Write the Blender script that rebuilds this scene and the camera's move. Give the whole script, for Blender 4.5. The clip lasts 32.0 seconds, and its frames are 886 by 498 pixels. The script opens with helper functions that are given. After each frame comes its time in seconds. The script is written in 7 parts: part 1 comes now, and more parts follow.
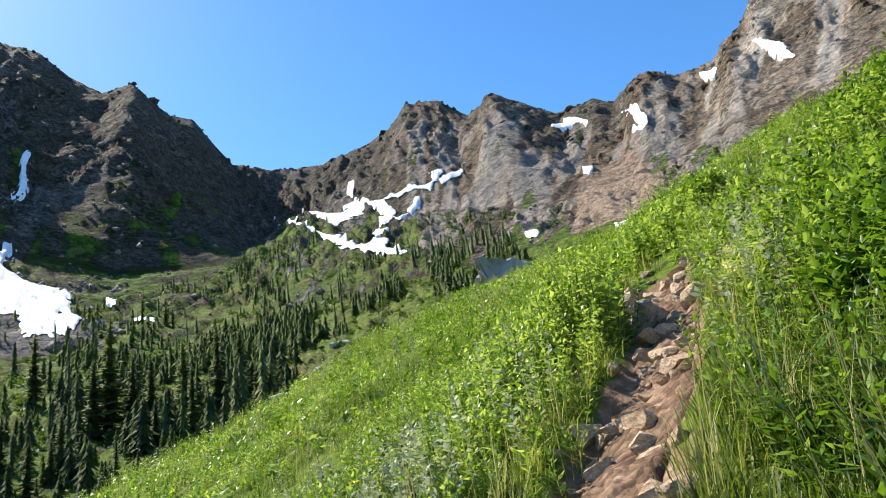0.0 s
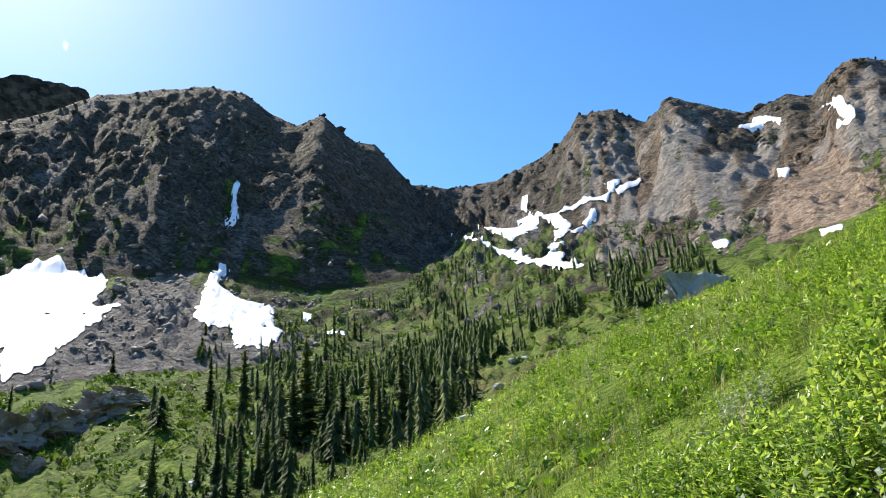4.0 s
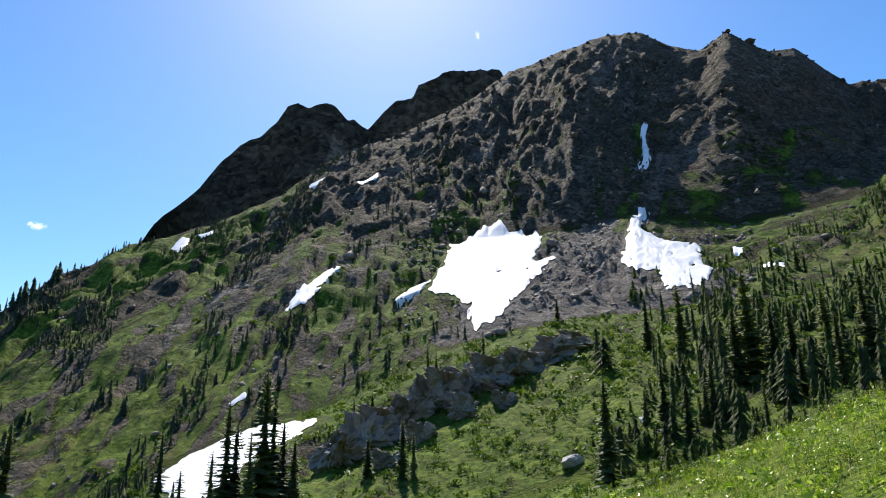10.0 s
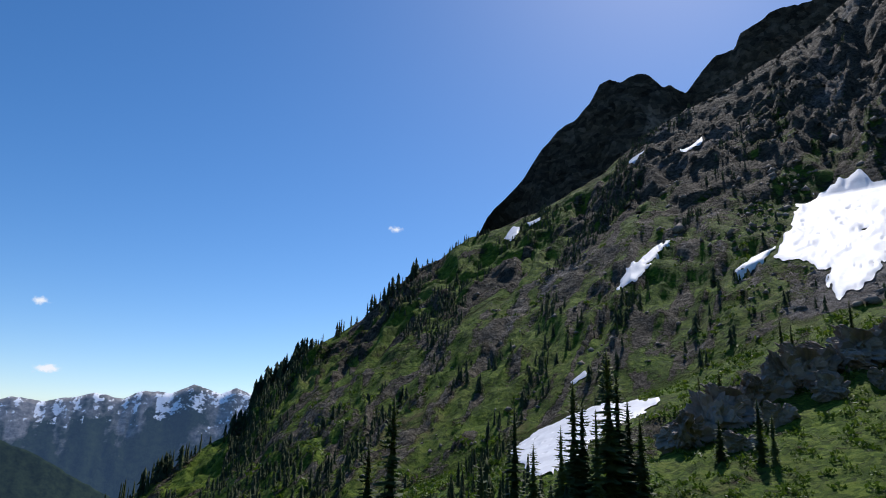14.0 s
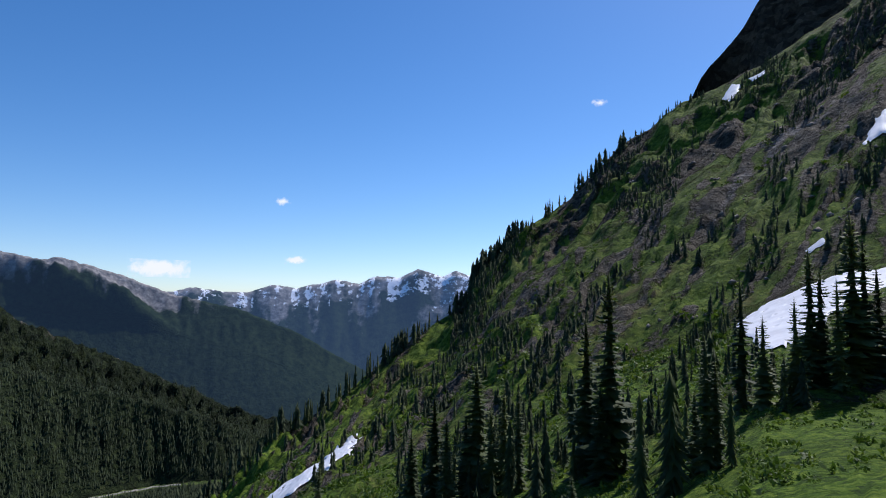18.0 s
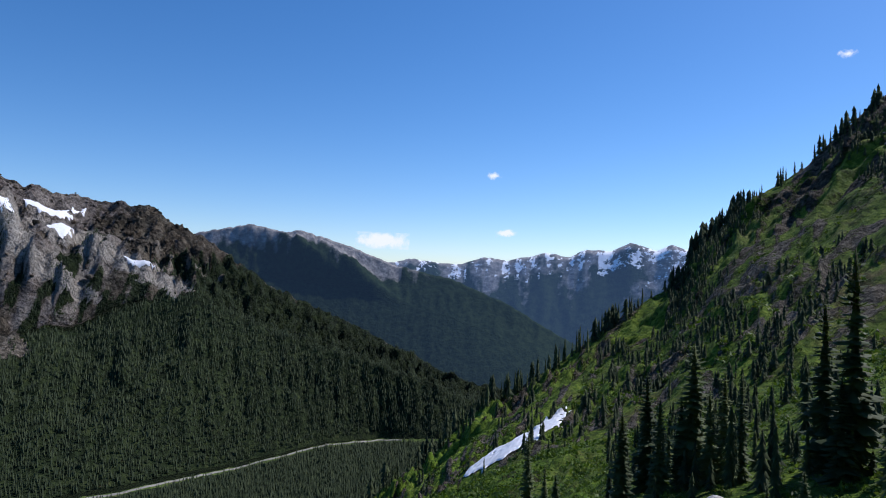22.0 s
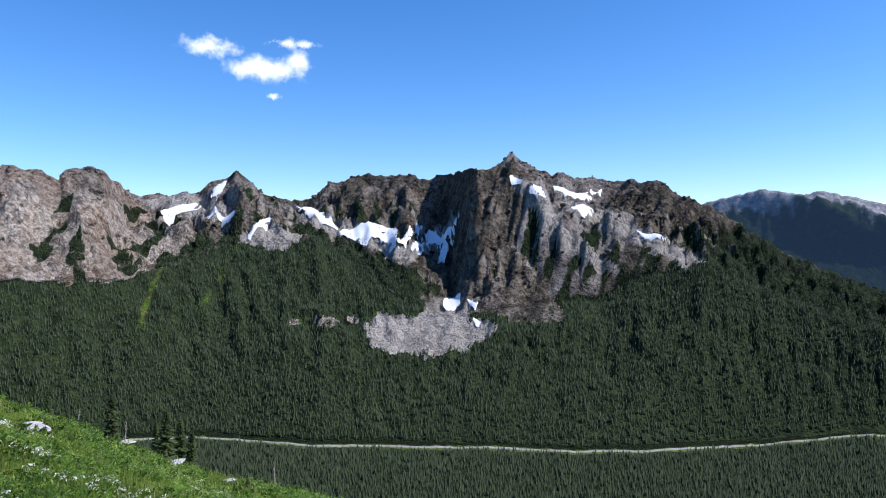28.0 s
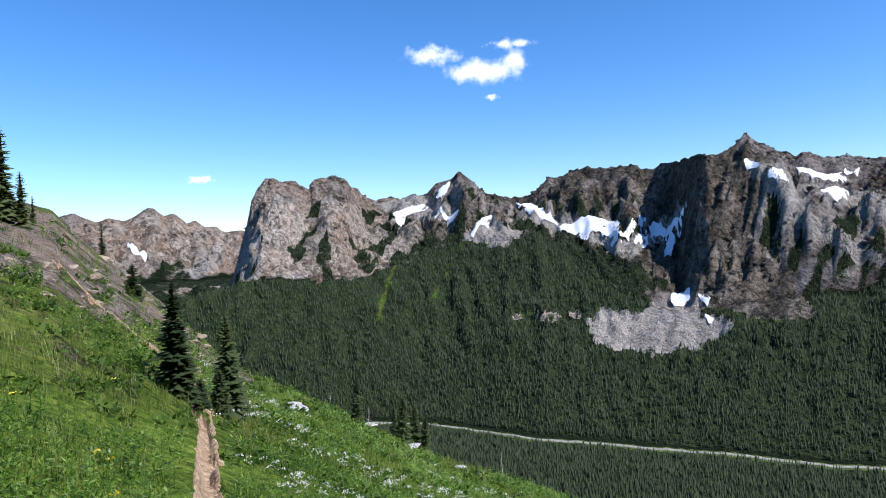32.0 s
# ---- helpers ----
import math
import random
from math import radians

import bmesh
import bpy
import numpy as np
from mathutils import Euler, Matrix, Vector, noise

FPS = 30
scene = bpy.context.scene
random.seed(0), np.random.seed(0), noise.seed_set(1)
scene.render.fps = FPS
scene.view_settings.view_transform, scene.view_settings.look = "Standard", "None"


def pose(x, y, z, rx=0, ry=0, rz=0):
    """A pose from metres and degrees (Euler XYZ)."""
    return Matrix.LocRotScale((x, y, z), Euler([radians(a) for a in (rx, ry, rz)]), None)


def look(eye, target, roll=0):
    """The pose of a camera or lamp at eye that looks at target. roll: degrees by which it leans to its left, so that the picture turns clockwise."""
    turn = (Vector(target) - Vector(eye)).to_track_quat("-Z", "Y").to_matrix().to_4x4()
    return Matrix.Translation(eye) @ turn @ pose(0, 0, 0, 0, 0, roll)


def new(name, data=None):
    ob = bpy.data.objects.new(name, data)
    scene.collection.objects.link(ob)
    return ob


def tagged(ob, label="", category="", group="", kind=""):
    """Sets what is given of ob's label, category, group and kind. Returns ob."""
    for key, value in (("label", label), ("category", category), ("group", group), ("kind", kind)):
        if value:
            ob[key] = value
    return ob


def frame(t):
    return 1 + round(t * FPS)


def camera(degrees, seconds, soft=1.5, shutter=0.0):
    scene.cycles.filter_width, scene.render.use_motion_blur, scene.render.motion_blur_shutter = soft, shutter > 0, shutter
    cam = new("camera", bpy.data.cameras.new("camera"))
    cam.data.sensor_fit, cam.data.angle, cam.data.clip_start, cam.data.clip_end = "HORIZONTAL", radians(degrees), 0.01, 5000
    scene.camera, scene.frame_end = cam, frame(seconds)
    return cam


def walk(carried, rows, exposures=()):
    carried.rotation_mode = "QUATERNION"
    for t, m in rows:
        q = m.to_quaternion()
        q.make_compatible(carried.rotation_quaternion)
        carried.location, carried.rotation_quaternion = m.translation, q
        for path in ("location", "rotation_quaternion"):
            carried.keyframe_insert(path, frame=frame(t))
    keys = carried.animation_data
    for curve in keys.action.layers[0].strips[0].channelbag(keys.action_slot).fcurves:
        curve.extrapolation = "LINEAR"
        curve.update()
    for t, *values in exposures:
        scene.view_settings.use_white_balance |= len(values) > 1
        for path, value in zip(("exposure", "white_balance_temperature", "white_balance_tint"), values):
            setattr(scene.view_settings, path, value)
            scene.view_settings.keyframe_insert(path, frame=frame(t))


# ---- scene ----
cam = camera(66.6, 32.0, soft=1.0)
walk(cam, [
    (0.0, pose(0.38, -0.95, 0.99, 107.80, 8.55, 0.23)),
    (0.5, pose(0.27, -0.74, 1.06, 107.94, 8.78, -1.99)),
    (1.0, pose(0.25, -0.52, 1.15, 107.42, 8.51, -2.67)),
    (1.5, pose(0.17, -0.33, 1.23, 107.47, 7.95, -2.42)),
    (2.0, pose(-0.01, -0.16, 1.42, 108.12, 7.21, -3.10)),
    (2.5, pose(-0.03, -0.06, 1.54, 109.14, 5.97, -2.81)),
    (3.0, pose(0.00, 0.00, 1.55, 109.25, 4.67, 2.37)),
    (3.5, pose(0.00, 0.00, 1.55, 109.77, 4.59, 9.22)),
    (4.0, pose(0.00, 0.00, 1.55, 110.70, 4.81, 14.67)),
    (4.5, pose(0.00, 0.00, 1.55, 111.55, 4.95, 19.12)),
    (6.5, pose(0.00, 0.00, 1.55, 110.74, 4.36, 35.28)),
    (7.0, pose(0.00, 0.00, 1.55, 110.03, 4.16, 38.53)),
    (7.5, pose(0.00, 0.00, 1.55, 109.37, 3.77, 41.37)),
    (8.0, pose(0.00, 0.00, 1.55, 108.83, 3.24, 43.82)),
    (8.5, pose(0.00, 0.00, 1.55, 108.42, 2.65, 45.73)),
    (9.0, pose(0.00, 0.00, 1.55, 108.01, 1.88, 46.86)),
    (9.5, pose(0.00, 0.00, 1.55, 107.68, 1.26, 48.13)),
    (10.0, pose(0.00, 0.00, 1.55, 107.56, 0.74, 49.93)),
    (10.5, pose(0.00, 0.00, 1.55, 107.51, 0.13, 51.93)),
    (11.0, pose(0.00, 0.00, 1.55, 107.57, -0.29, 54.04)),
    (11.5, pose(0.00, 0.00, 1.55, 107.58, -0.67, 56.22)),
    (12.0, pose(0.00, 0.00, 1.55, 107.32, -1.26, 58.81)),
    (12.5, pose(0.00, 0.00, 1.55, 106.67, -1.81, 63.60)),
    (13.0, pose(0.00, 0.00, 1.55, 106.10, -1.76, 68.95)),
    (13.5, pose(0.00, 0.00, 1.55, 105.91, -1.61, 73.05)),
    (14.0, pose(0.00, 0.00, 1.55, 105.56, -1.82, 77.54)),
    (14.5, pose(0.00, 0.00, 1.55, 104.51, -1.82, 81.15)),
    (15.0, pose(0.00, 0.00, 1.55, 102.96, -1.70, 83.47)),
    (15.5, pose(0.00, 0.00, 1.55, 101.46, -1.55, 85.70)),
    (17.5, pose(0.00, 0.00, 1.55, 96.13, -0.73, 93.74)),
    (18.0, pose(0.00, 0.00, 1.55, 95.06, -0.72, 95.42)),
    (18.5, pose(0.00, 0.00, 1.55, 94.02, -0.68, 97.01)),
    (19.0, pose(0.00, 0.00, 1.55, 93.06, -0.65, 98.85)),
    (19.5, pose(0.00, 0.00, 1.55, 92.37, -0.50, 100.90)),
    (20.0, pose(0.00, 0.00, 1.55, 92.04, -0.45, 103.26)),
    (20.5, pose(0.00, 0.00, 1.55, 91.82, -0.62, 106.04)),
    (21.0, pose(0.00, 0.00, 1.55, 91.81, -1.03, 108.48)),
    (21.5, pose(0.00, 0.00, 1.55, 92.04, -1.42, 110.12)),
    (22.0, pose(0.00, 0.00, 1.55, 92.36, -2.03, 113.05)),
    (22.5, pose(0.00, 0.00, 1.55, 92.43, -1.80, 117.37)),
    (23.0, pose(0.00, 0.00, 1.55, 93.27, -0.95, 121.76)),
    (23.5, pose(0.00, 0.00, 1.55, 93.92, -1.15, 125.81)),
    (24.0, pose(0.00, 0.00, 1.55, 94.02, -1.53, 129.29)),
    (24.5, pose(0.00, 0.00, 1.55, 94.02, -1.86, 133.07)),
    (25.0, pose(0.00, 0.00, 1.55, 93.97, -2.08, 137.56)),
    (25.5, pose(0.00, 0.00, 1.55, 93.24, -2.51, 141.71)),
    (27.5, pose(0.00, 0.00, 1.55, 89.56, 0.22, 151.69)),
    (28.0, pose(0.00, 0.00, 1.55, 89.35, 0.57, 154.44)),
    (28.5, pose(0.00, 0.00, 1.55, 89.52, 0.70, 157.00)),
    (29.0, pose(0.00, 0.00, 1.55, 89.83, 0.61, 159.34)),
    (29.5, pose(0.00, 0.00, 1.55, 89.96, 0.52, 161.64)),
    (30.0, pose(0.00, 0.00, 1.55, 89.91, 0.59, 164.02)),
    (30.5, pose(0.00, 0.00, 1.55, 89.77, 0.76, 166.40)),
    (31.0, pose(0.00, 0.00, 1.55, 89.63, 1.30, 168.58)),
    (31.5, pose(0.00, 0.00, 1.55, 89.51, 2.05, 170.83)),
    (32.0, pose(0.00, 0.00, 1.55, 89.39, 2.21, 172.98)),
], exposures=[(0.0, 1.02, 6900, 10), (4.5, 0.98, 6900, 10), (8.0, 0.62, 6900, 11), (11.5, 0.32, 6750, 12), (14.0, -0.3, 6250, 14), (18.0, -0.24, 6050, 17), (22.0, -0.24, 5950, 17), (25.5, -0.34, 5750, 14), (27.5, 0.26, 5800, 18), (32.0, 0.36, 5900, 17)])

# ---- light: clear high-altitude afternoon, sun over the head of the basin ----
SUN_BEARING, SUN_HEIGHT = 55.0, 47.0     # degrees, counter-clockwise from +y; above the horizon
world = bpy.data.worlds.new("sky")
scene.world = world
world.use_nodes = True
wn = world.node_tree.nodes
sky = wn.new("ShaderNodeTexSky")
sky.sky_type = "NISHITA"
sky.sun_disc = False
sky.sun_elevation = radians(SUN_HEIGHT)
sky.sun_rotation = radians(-SUN_BEARING)
sky.altitude = 1900
sky.air_density, sky.dust_density, sky.ozone_density = 1.0, 1.05, 2.6
wn["Background"].inputs["Strength"].default_value = 0.15
hue = wn.new("ShaderNodeHueSaturation")
hue.inputs["Saturation"].default_value = 1.27
world.node_tree.links.new(sky.outputs[0], hue.inputs["Color"])
world.node_tree.links.new(hue.outputs[0], wn["Background"].inputs["Color"])
sun = new("sun", bpy.data.lights.new("sun", "SUN"))
sun.data.energy, sun.data.angle, sun.data.color = 4.8, radians(0.5), (1.0, 0.95, 0.87)
sb, sh = radians(SUN_BEARING), radians(SUN_HEIGHT)
sun_way = Vector((-math.sin(sb) * math.cos(sh), math.cos(sb) * math.cos(sh), math.sin(sh)))
sun.matrix_world = look(sun_way * 200, (0, 0, 0))


# ---- noise ----
def lattice(ix, iy, seed):
    h = (ix.astype(np.int64) * 374761393 + iy.astype(np.int64) * 668265263 + seed * 974634777) & 0xFFFFFFFF
    h = ((h ^ (h >> 13)) * 1274126177) & 0xFFFFFFFF
    return ((h ^ (h >> 16)) & 0xFFFF) / 32767.5 - 1.0


def vnoise(x, y, seed=0):
    ix, iy = np.floor(x), np.floor(y)
    fx, fy = x - ix, y - iy
    fx, fy = fx * fx * fx * (fx * (fx * 6 - 15) + 10), fy * fy * fy * (fy * (fy * 6 - 15) + 10)
    a, b = lattice(ix, iy, seed), lattice(ix + 1, iy, seed)
    c, d = lattice(ix, iy + 1, seed), lattice(ix + 1, iy + 1, seed)
    return (a + (b - a) * fx) * (1 - fy) + (c + (d - c) * fx) * fy


def fbm(x, y, octaves=4, seed=0, gain=0.5):
    total, amp = np.zeros_like(x), 1.0
    for o in range(octaves):
        total = total + amp * vnoise(x * 2.03 ** o + 17.3 * o, y * 2.03 ** o - 9.1 * o, seed + o)
        amp *= gain
    return total


def ridged(x, y, octaves=4, seed=0):
    total, amp = np.zeros_like(x), 1.0
    for o in range(octaves):
        total = total + amp * (0.5 - np.abs(vnoise(x * 2.1 ** o + 5.7 * o, y * 2.1 ** o + 3.3 * o, seed + o)))
        amp *= 0.5
    return total


def smooth(a, b, x):
    u = np.clip((x - a) / (b - a), 0, 1)
    return u * u * (3 - 2 * u)


# ---- the lie of the land: crests, benches and valley lines by bearing (degrees) ----
EYE = 1.55


def table(rows, a):
    xs, ys = zip(*rows)
    return np.interp(a, xs, ys)


CREST_BASIN = [(-45, 33), (-32.8, 30.2), (-31.7, 28.9), (-30, 28.1), (-29, 27.1), (-25.9, 27), (-24.1, 27.9), (-22.7, 28.1), (-20, 26.5),
               (-18.4, 27.3), (-15.1, 26.8), (-9.4, 29.5), (-6.9, 28.3), (-4.2, 29.9), (-0.9, 29.9), (0.7, 28.2), (3, 27.1),
               (5.7, 26.5), (7.4, 25.9), (11.5, 25.6), (15.3, 26.3), (18.5, 29.8), (20.4, 30), (23.4, 32.3), (25.9, 31.4),
               (28.3, 32.3), (30.5, 33.6), (32.9, 33.9), (35.2, 33.8), (38, 33.3), (40.9, 32.4), (43.1, 32.1)]
CREST_SPUR = [(46.5, 30.1), (53, 27.5), (56.5, 26.3), (60.4, 24.5), (64, 21.8), (70.3, 18.5), (76, 16.3), (78.3, 14.7), (80.6, 13.6),
              (84.9, 9.3), (86.8, 7.9), (88.2, 7.2), (89.7, 6), (90.9, 4.5), (92.1, 3.8), (92.8, 2.8), (93.5, 0.7), (94.9, -0.5),
              (97.7, -2.4), (103.2, -6.8), (106.8, -9.1), (109.3, -10.6), (110.9, -12), (113.3, -14.7), (117, -16.8), (125, -24),
              (150, -33), (163, -25), (180, -21), (195, -12), (206, 2), (240, 20), (270, 27), (295, 30), (315, 33)]
FAR_PEAK = [(-45, 14), (0, 14), (40, 24), (43.9, 32.1), (48.1, 32.4), (49.7, 32), (51.9, 31.1), (52.4, 30.1), (54, 29.9), (55, 29.1), (56.6, 27.4),
            (57.9, 28.3), (58.4, 28.1), (59.7, 29.2), (60.7, 29.5), (62.1, 28.9), (63.1, 29.2), (64, 28.9), (64.9, 27.5), (66.2, 26.2),
            (67.9, 25.4), (69.3, 23.9), (71, 21.5), (73.2, 19.5), (74.2, 18.4), (75.1, 16.6), (77, 12), (82, 0), (93, -11.5)]
CREST_VALLEY = [(107.5, -9.1), (112.3, -8.2), (127.2, -1.1), (133.1, 2.9), (134.9, 3.6), (136.2, 4.5), (137.4, 4.8), (140.4, 4.8),
                (145.1, 5.5), (147.8, 6.6), (148.6, 7.5), (149.4, 6.5), (151.5, 6.1), (154.8, 5.6), (155.4, 5.2), (157.7, 5.8), (161.5, 5.6), (163.9, 4.9),
                (164.8, 4.1), (166.3, 3.6), (169.2, 4), (171.4, 6.1), (172.3, 5.3), (173.4, 5.1), (174.4, 4.1), (178.9, 3.8),
                (180.9, 5.6), (181.8, 5.9), (183.6, 5.5), (184.1, 4.7), (185, 5.3), (186.9, 6.1), (187.6, 5.8), (188.7, 4.2),
                (189.2, 2), (190.5, -2.6), (206, -3.5), (240, -4), (300, 8), (315, 14)]
CREST_BEYOND = [(-45, 6), (60, 6), (85, -9), (98, -7), (102.9, -4.7), (107.7, -2), (112.5, -0.1), (117.7, 1), (120.1, 2), (125.1, 3.5), (126.4, 3.2),
                (129, 3.8), (133.1, 2.9), (137, 1), (180, 0), (188, 1.3), (189.7, 1.5), (190.8, 1.4), (191.5, 2.0), (192.3, 1.9), (193.1, 2.5), (193.7, 2.2), (194.6, 3.0), (195.3, 2.8), (196.0, 3.4), (196.6, 3.5), (197.4, 3.0),
                (198.3, 2.5), (199.2, 2.8), (200.1, 2.5), (201.6, 3.2), (203.5, 2.8), (206, 3), (230, 2), (315, 6)]
CREST_FAR = [(-45, 2), (60, 2), (90, 2.5), (93.2, 2.8), (94.4, 3.2), (95.5, 2.7), (97.6, 3.3), (99.2, 2.5), (101.1, 2.7), (102.5, 2), (104.4, 2.3),
             (106.1, 1.9), (107.7, 1.6), (109.7, 1.8), (111.6, 1.1), (113.5, 1.2), (115.9, 1.5), (117.3, 1.1), (122, 0.5), (140, 0), (315, 2)]

# each line: height angle by bearing, distance by bearing, ruggedness
LINES = [
    # near hillside
    ("foot", None, [(-45, 0.02), (315, 0.02)], 0.0),
    ("bank", None, [(-45, 9), (315, 9)], 0.004),
    ("brow", [(-45, 21), (-33, 20.5), (-20, 16.2), (-13, 14.7), (-3, 13), (5, 9.9), (17, 4.2), (24, 1.2), (35, -4.5), (50, -13), (80, -26),
              (115, -31), (150, -28), (163.5, -20.9), (169, -19.3), (175, -17.4), (191, -9.2), (192.8, -7.0), (196.4, -3.2), (200.2, 0.2), (203, 3.4),
              (206, 4.5), (215, 8), (240, 18), (270, 25), (295, 27), (315, 21)],
     [(-45, 45), (-20, 45), (-3, 40), (5, 36), (17, 30), (24, 26), (35, 22), (50, 20), (115, 18), (150, 30), (163, 60), (175, 80), (191, 80),
      (199, 110), (206, 110), (240, 90), (295, 60), (315, 45)], 0.003),
    # basin floor, benches, cliffs and the spur that falls to the valley
    ("hollow", [(-45, 10), (-25, 12), (-10, 12), (0, 9), (10, 6), (20, 3), (30, 0), (40, -2), (50, -5), (60, -6), (70, -8), (80, -14), (95, -18),
                (107, -21), (117, -25), (125, -30), (150, -34), (163, -26), (180, -23), (195, -15), (206, 0), (240, 18), (295, 25), (315, 10)],
     [(-45, 90), (0, 95), (30, 90), (60, 80), (80, 60), (95, 65), (117, 80), (150, 90), (175, 120), (206, 140), (315, 90)], 0.006),
    ("bench", [(-45, 18), (-25, 17.5), (-10, 16.3), (0, 15.5), (10, 13.5), (20, 11.5), (30, 12), (40, 11), (50, 9), (58, 5), (65, 3), (75, -2), (85, -6),
               (95, -11), (107, -15), (117, -21), (125, -27), (150, -33.5), (163, -25.5), (180, -22), (195, -13.5), (206, 1), (240, 19), (295, 27), (315, 18)],
     [(-45, 200), (0, 210), (30, 230), (58, 210), (85, 190), (117, 180), (150, 140), (206, 180), (315, 200)], 0.010),
    ("cliff foot", [(-45, 22), (-30, 22), (-20, 20), (-10, 20), (0, 21), (10, 22), (16, 18.5), (25, 17.5), (33, 19.5), (40, 18.5), (48, 18), (55, 18.5),
                    (62, 17.5), (70, 13), (80, 8), (88, 3), (95, -4), (107, -11.5), (117, -18.5), (125, -25.5), (150, -33.2), (163, -25.2),
                    (180, -21.5), (195, -12.7), (206, 1.5), (240, 19.5), (295, 28), (315, 22)],
     [(-45, 400), (-10, 420), (0, 500), (10, 600), (16, 430), (40, 400), (62, 390), (88, 350), (107, 300), (117, 260), (150, 170), (206, 200), (295, 260), (315, 400)], 0.013),
    ("crest", CREST_BASIN + CREST_SPUR,
     [(-45, 700), (-33, 650), (-25, 700), (-15, 800), (-9, 900), (-1, 1000), (11, 1050), (18, 800), (23, 750), (33, 850), (43, 800), (53, 700), (64, 620),
      (76, 560), (85, 520), (92, 480), (97, 430), (107, 380), (117, 330), (150, 220), (206, 250), (295, 320), (315, 700)], 0.007),
    ("lee", [(-45, 22), (11, 20), (40, 22), (64, 12), (80, 2), (92, -8), (107, -17), (117, -25), (150, -33), (163, -27), (180, -25), (206, -6), (240, 12), (295, 24), (315, 22)],
     [(-45, 900), (0, 1130), (11, 1160), (43, 930), (64, 760), (85, 640), (107, 500), (117, 430), (150, 420), (206, 420), (315, 900)], 0.01),
    # main valley and its far side
    ("valley edge", [(-45, 16), (40, 18), (60, 8), (75, 0), (85, -18), (95, -21), (105, -21.8), (206, -21.8), (240, -10), (295, 12), (315, 16)],
     [(-45, 1250), (70, 1100), (85, 1200), (105, 1290), (206, 1290), (315, 1250)], 0.003),
    ("valley floor", [(-45, 15), (40, 20), (60, 16), (75, 6), (85, -13), (107, -13.4), (117.9, -13.6), (122.5, -14), (125.9, -14.8), (130.1, -15.7), (137.9, -16.8),
                      (143.5, -17.2), (149.7, -17.1), (156.8, -17), (165.8, -16.5), (174.9, -15.1), (190, -14), (206, -13.5), (240, -8), (295, 10), (315, 15)],
     [(-45, 1350), (70, 1200), (82, 1900), (107, 2050), (117.9, 2145), (125.9, 1965), (137.9, 1720), (143.5, 1680), (156.8, 1700), (165.8, 1755), (174.9, 1925), (190, 2080), (206, 2150), (315, 1350)], 0.002),
    ("tree line", [(-45, 14), (40, 22), (60, 22), (75, 10), (85, -12.5), (107, -11.5), (120, -7), (127, -5), (133, -2), (138, -3), (141, -4.7), (149.5, -5.6), (154, -6.5),
                   (159, -4.5), (162, -1.6), (165, 0), (172, -0.2), (177, -2), (180, -2.8), (189, -2.6), (193.5, -3.6), (206, -5), (240, -6), (295, 9), (315, 14)],
     [(-45, 1500), (70, 1280), (82, 2100), (107, 2250), (127, 2320), (138, 2400), (149.5, 2250), (154, 2250), (159, 2350), (162, 2600), (172, 2800), (180, 2550), (206, 2450), (315, 1500)], 0.010),
    ("valley crest", FAR_PEAK + CREST_VALLEY,
     [(-45, 1700), (50, 1400), (75, 1400), (82, 2400), (107, 2600), (127, 2750), (140, 3000), (148.6, 2850), (151.5, 2650), (154.8, 3200), (161, 3450), (171, 3350), (179, 3400),
      (181, 3000), (189, 2900), (206, 2700), (315, 1700)], 0.009),
    ("second lee", [(-45, 8), (60, 8), (85, -13), (103, -11), (112, -10), (125, -8), (135, -3), (160, -2), (189, -2.5), (206, -5), (315, 8)],
     [(-45, 2300), (75, 2200), (85, 2800), (103, 2950), (135, 3300), (160, 3650), (189, 3300), (206, 3200), (315, 2300)], 0.004),
    # ridges beyond
    ("second slope", [(-45, 7), (60, 7), (85, -11), (103, -7), (112, -3.6), (120, -1.6), (130, 0), (140, -1), (186, -1.2), (189, -2.2), (206, -2.6), (315, 7)],
     [(-45, 2800), (85, 3100), (103, 3300), (140, 3600), (189, 3850), (206, 3850), (315, 2800)], 0.003),
    ("second crest", CREST_BEYOND,
     [(-45, 3300), (103, 3550), (130, 3650), (160, 4000), (189, 4250), (206, 4250), (315, 3300)], 0.0035),
    ("third lee", [(-45, 0), (85, -8), (140, -5), (189, -3), (315, 0)], [(-45, 3800), (103, 3950), (160, 4300), (189, 4450), (315, 3800)], 0.004),
    ("third crest", CREST_FAR, [(-45, 4650), (315, 4650)], 0.003),
    ("rim", [(-45, -1), (315, -1)], [(-45, 4900), (315, 4900)], 0.0),
]
ROWS = [0, 32, 32, 12, 34, 46, 80, 4, 4, 10, 34, 70, 4, 12, 16, 4, 20, 3]
UP_BEARING, UP_SLOPE = -65.0, 0.55
# lower edge of the bare rock rib on the hillside behind, by bearing
RIB_FOOT = [(186, -13), (188.2, -11.9), (194.2, -8.6), (196.1, -6.4), (198.5, -5.6), (201.9, -4.3), (205.3, -1.5), (207, -1.0), (220, 2)]


def lines_at(a):
    """Distances, heights and ruggedness of all lines at the bearings a."""
    rs, zs = [], []
    for name, heights, dist, rug in LINES:
        r = table(dist, a)
        if heights is None:
            z = UP_SLOPE * np.cos(np.radians(a - UP_BEARING)) * r * (1.0 if r.max() < 1 else 0.97)
        else:
            z = EYE + r * np.tan(np.radians(table(heights, a)))
        rs.append(r), zs.append(z)
    return np.array(rs), np.array(zs)


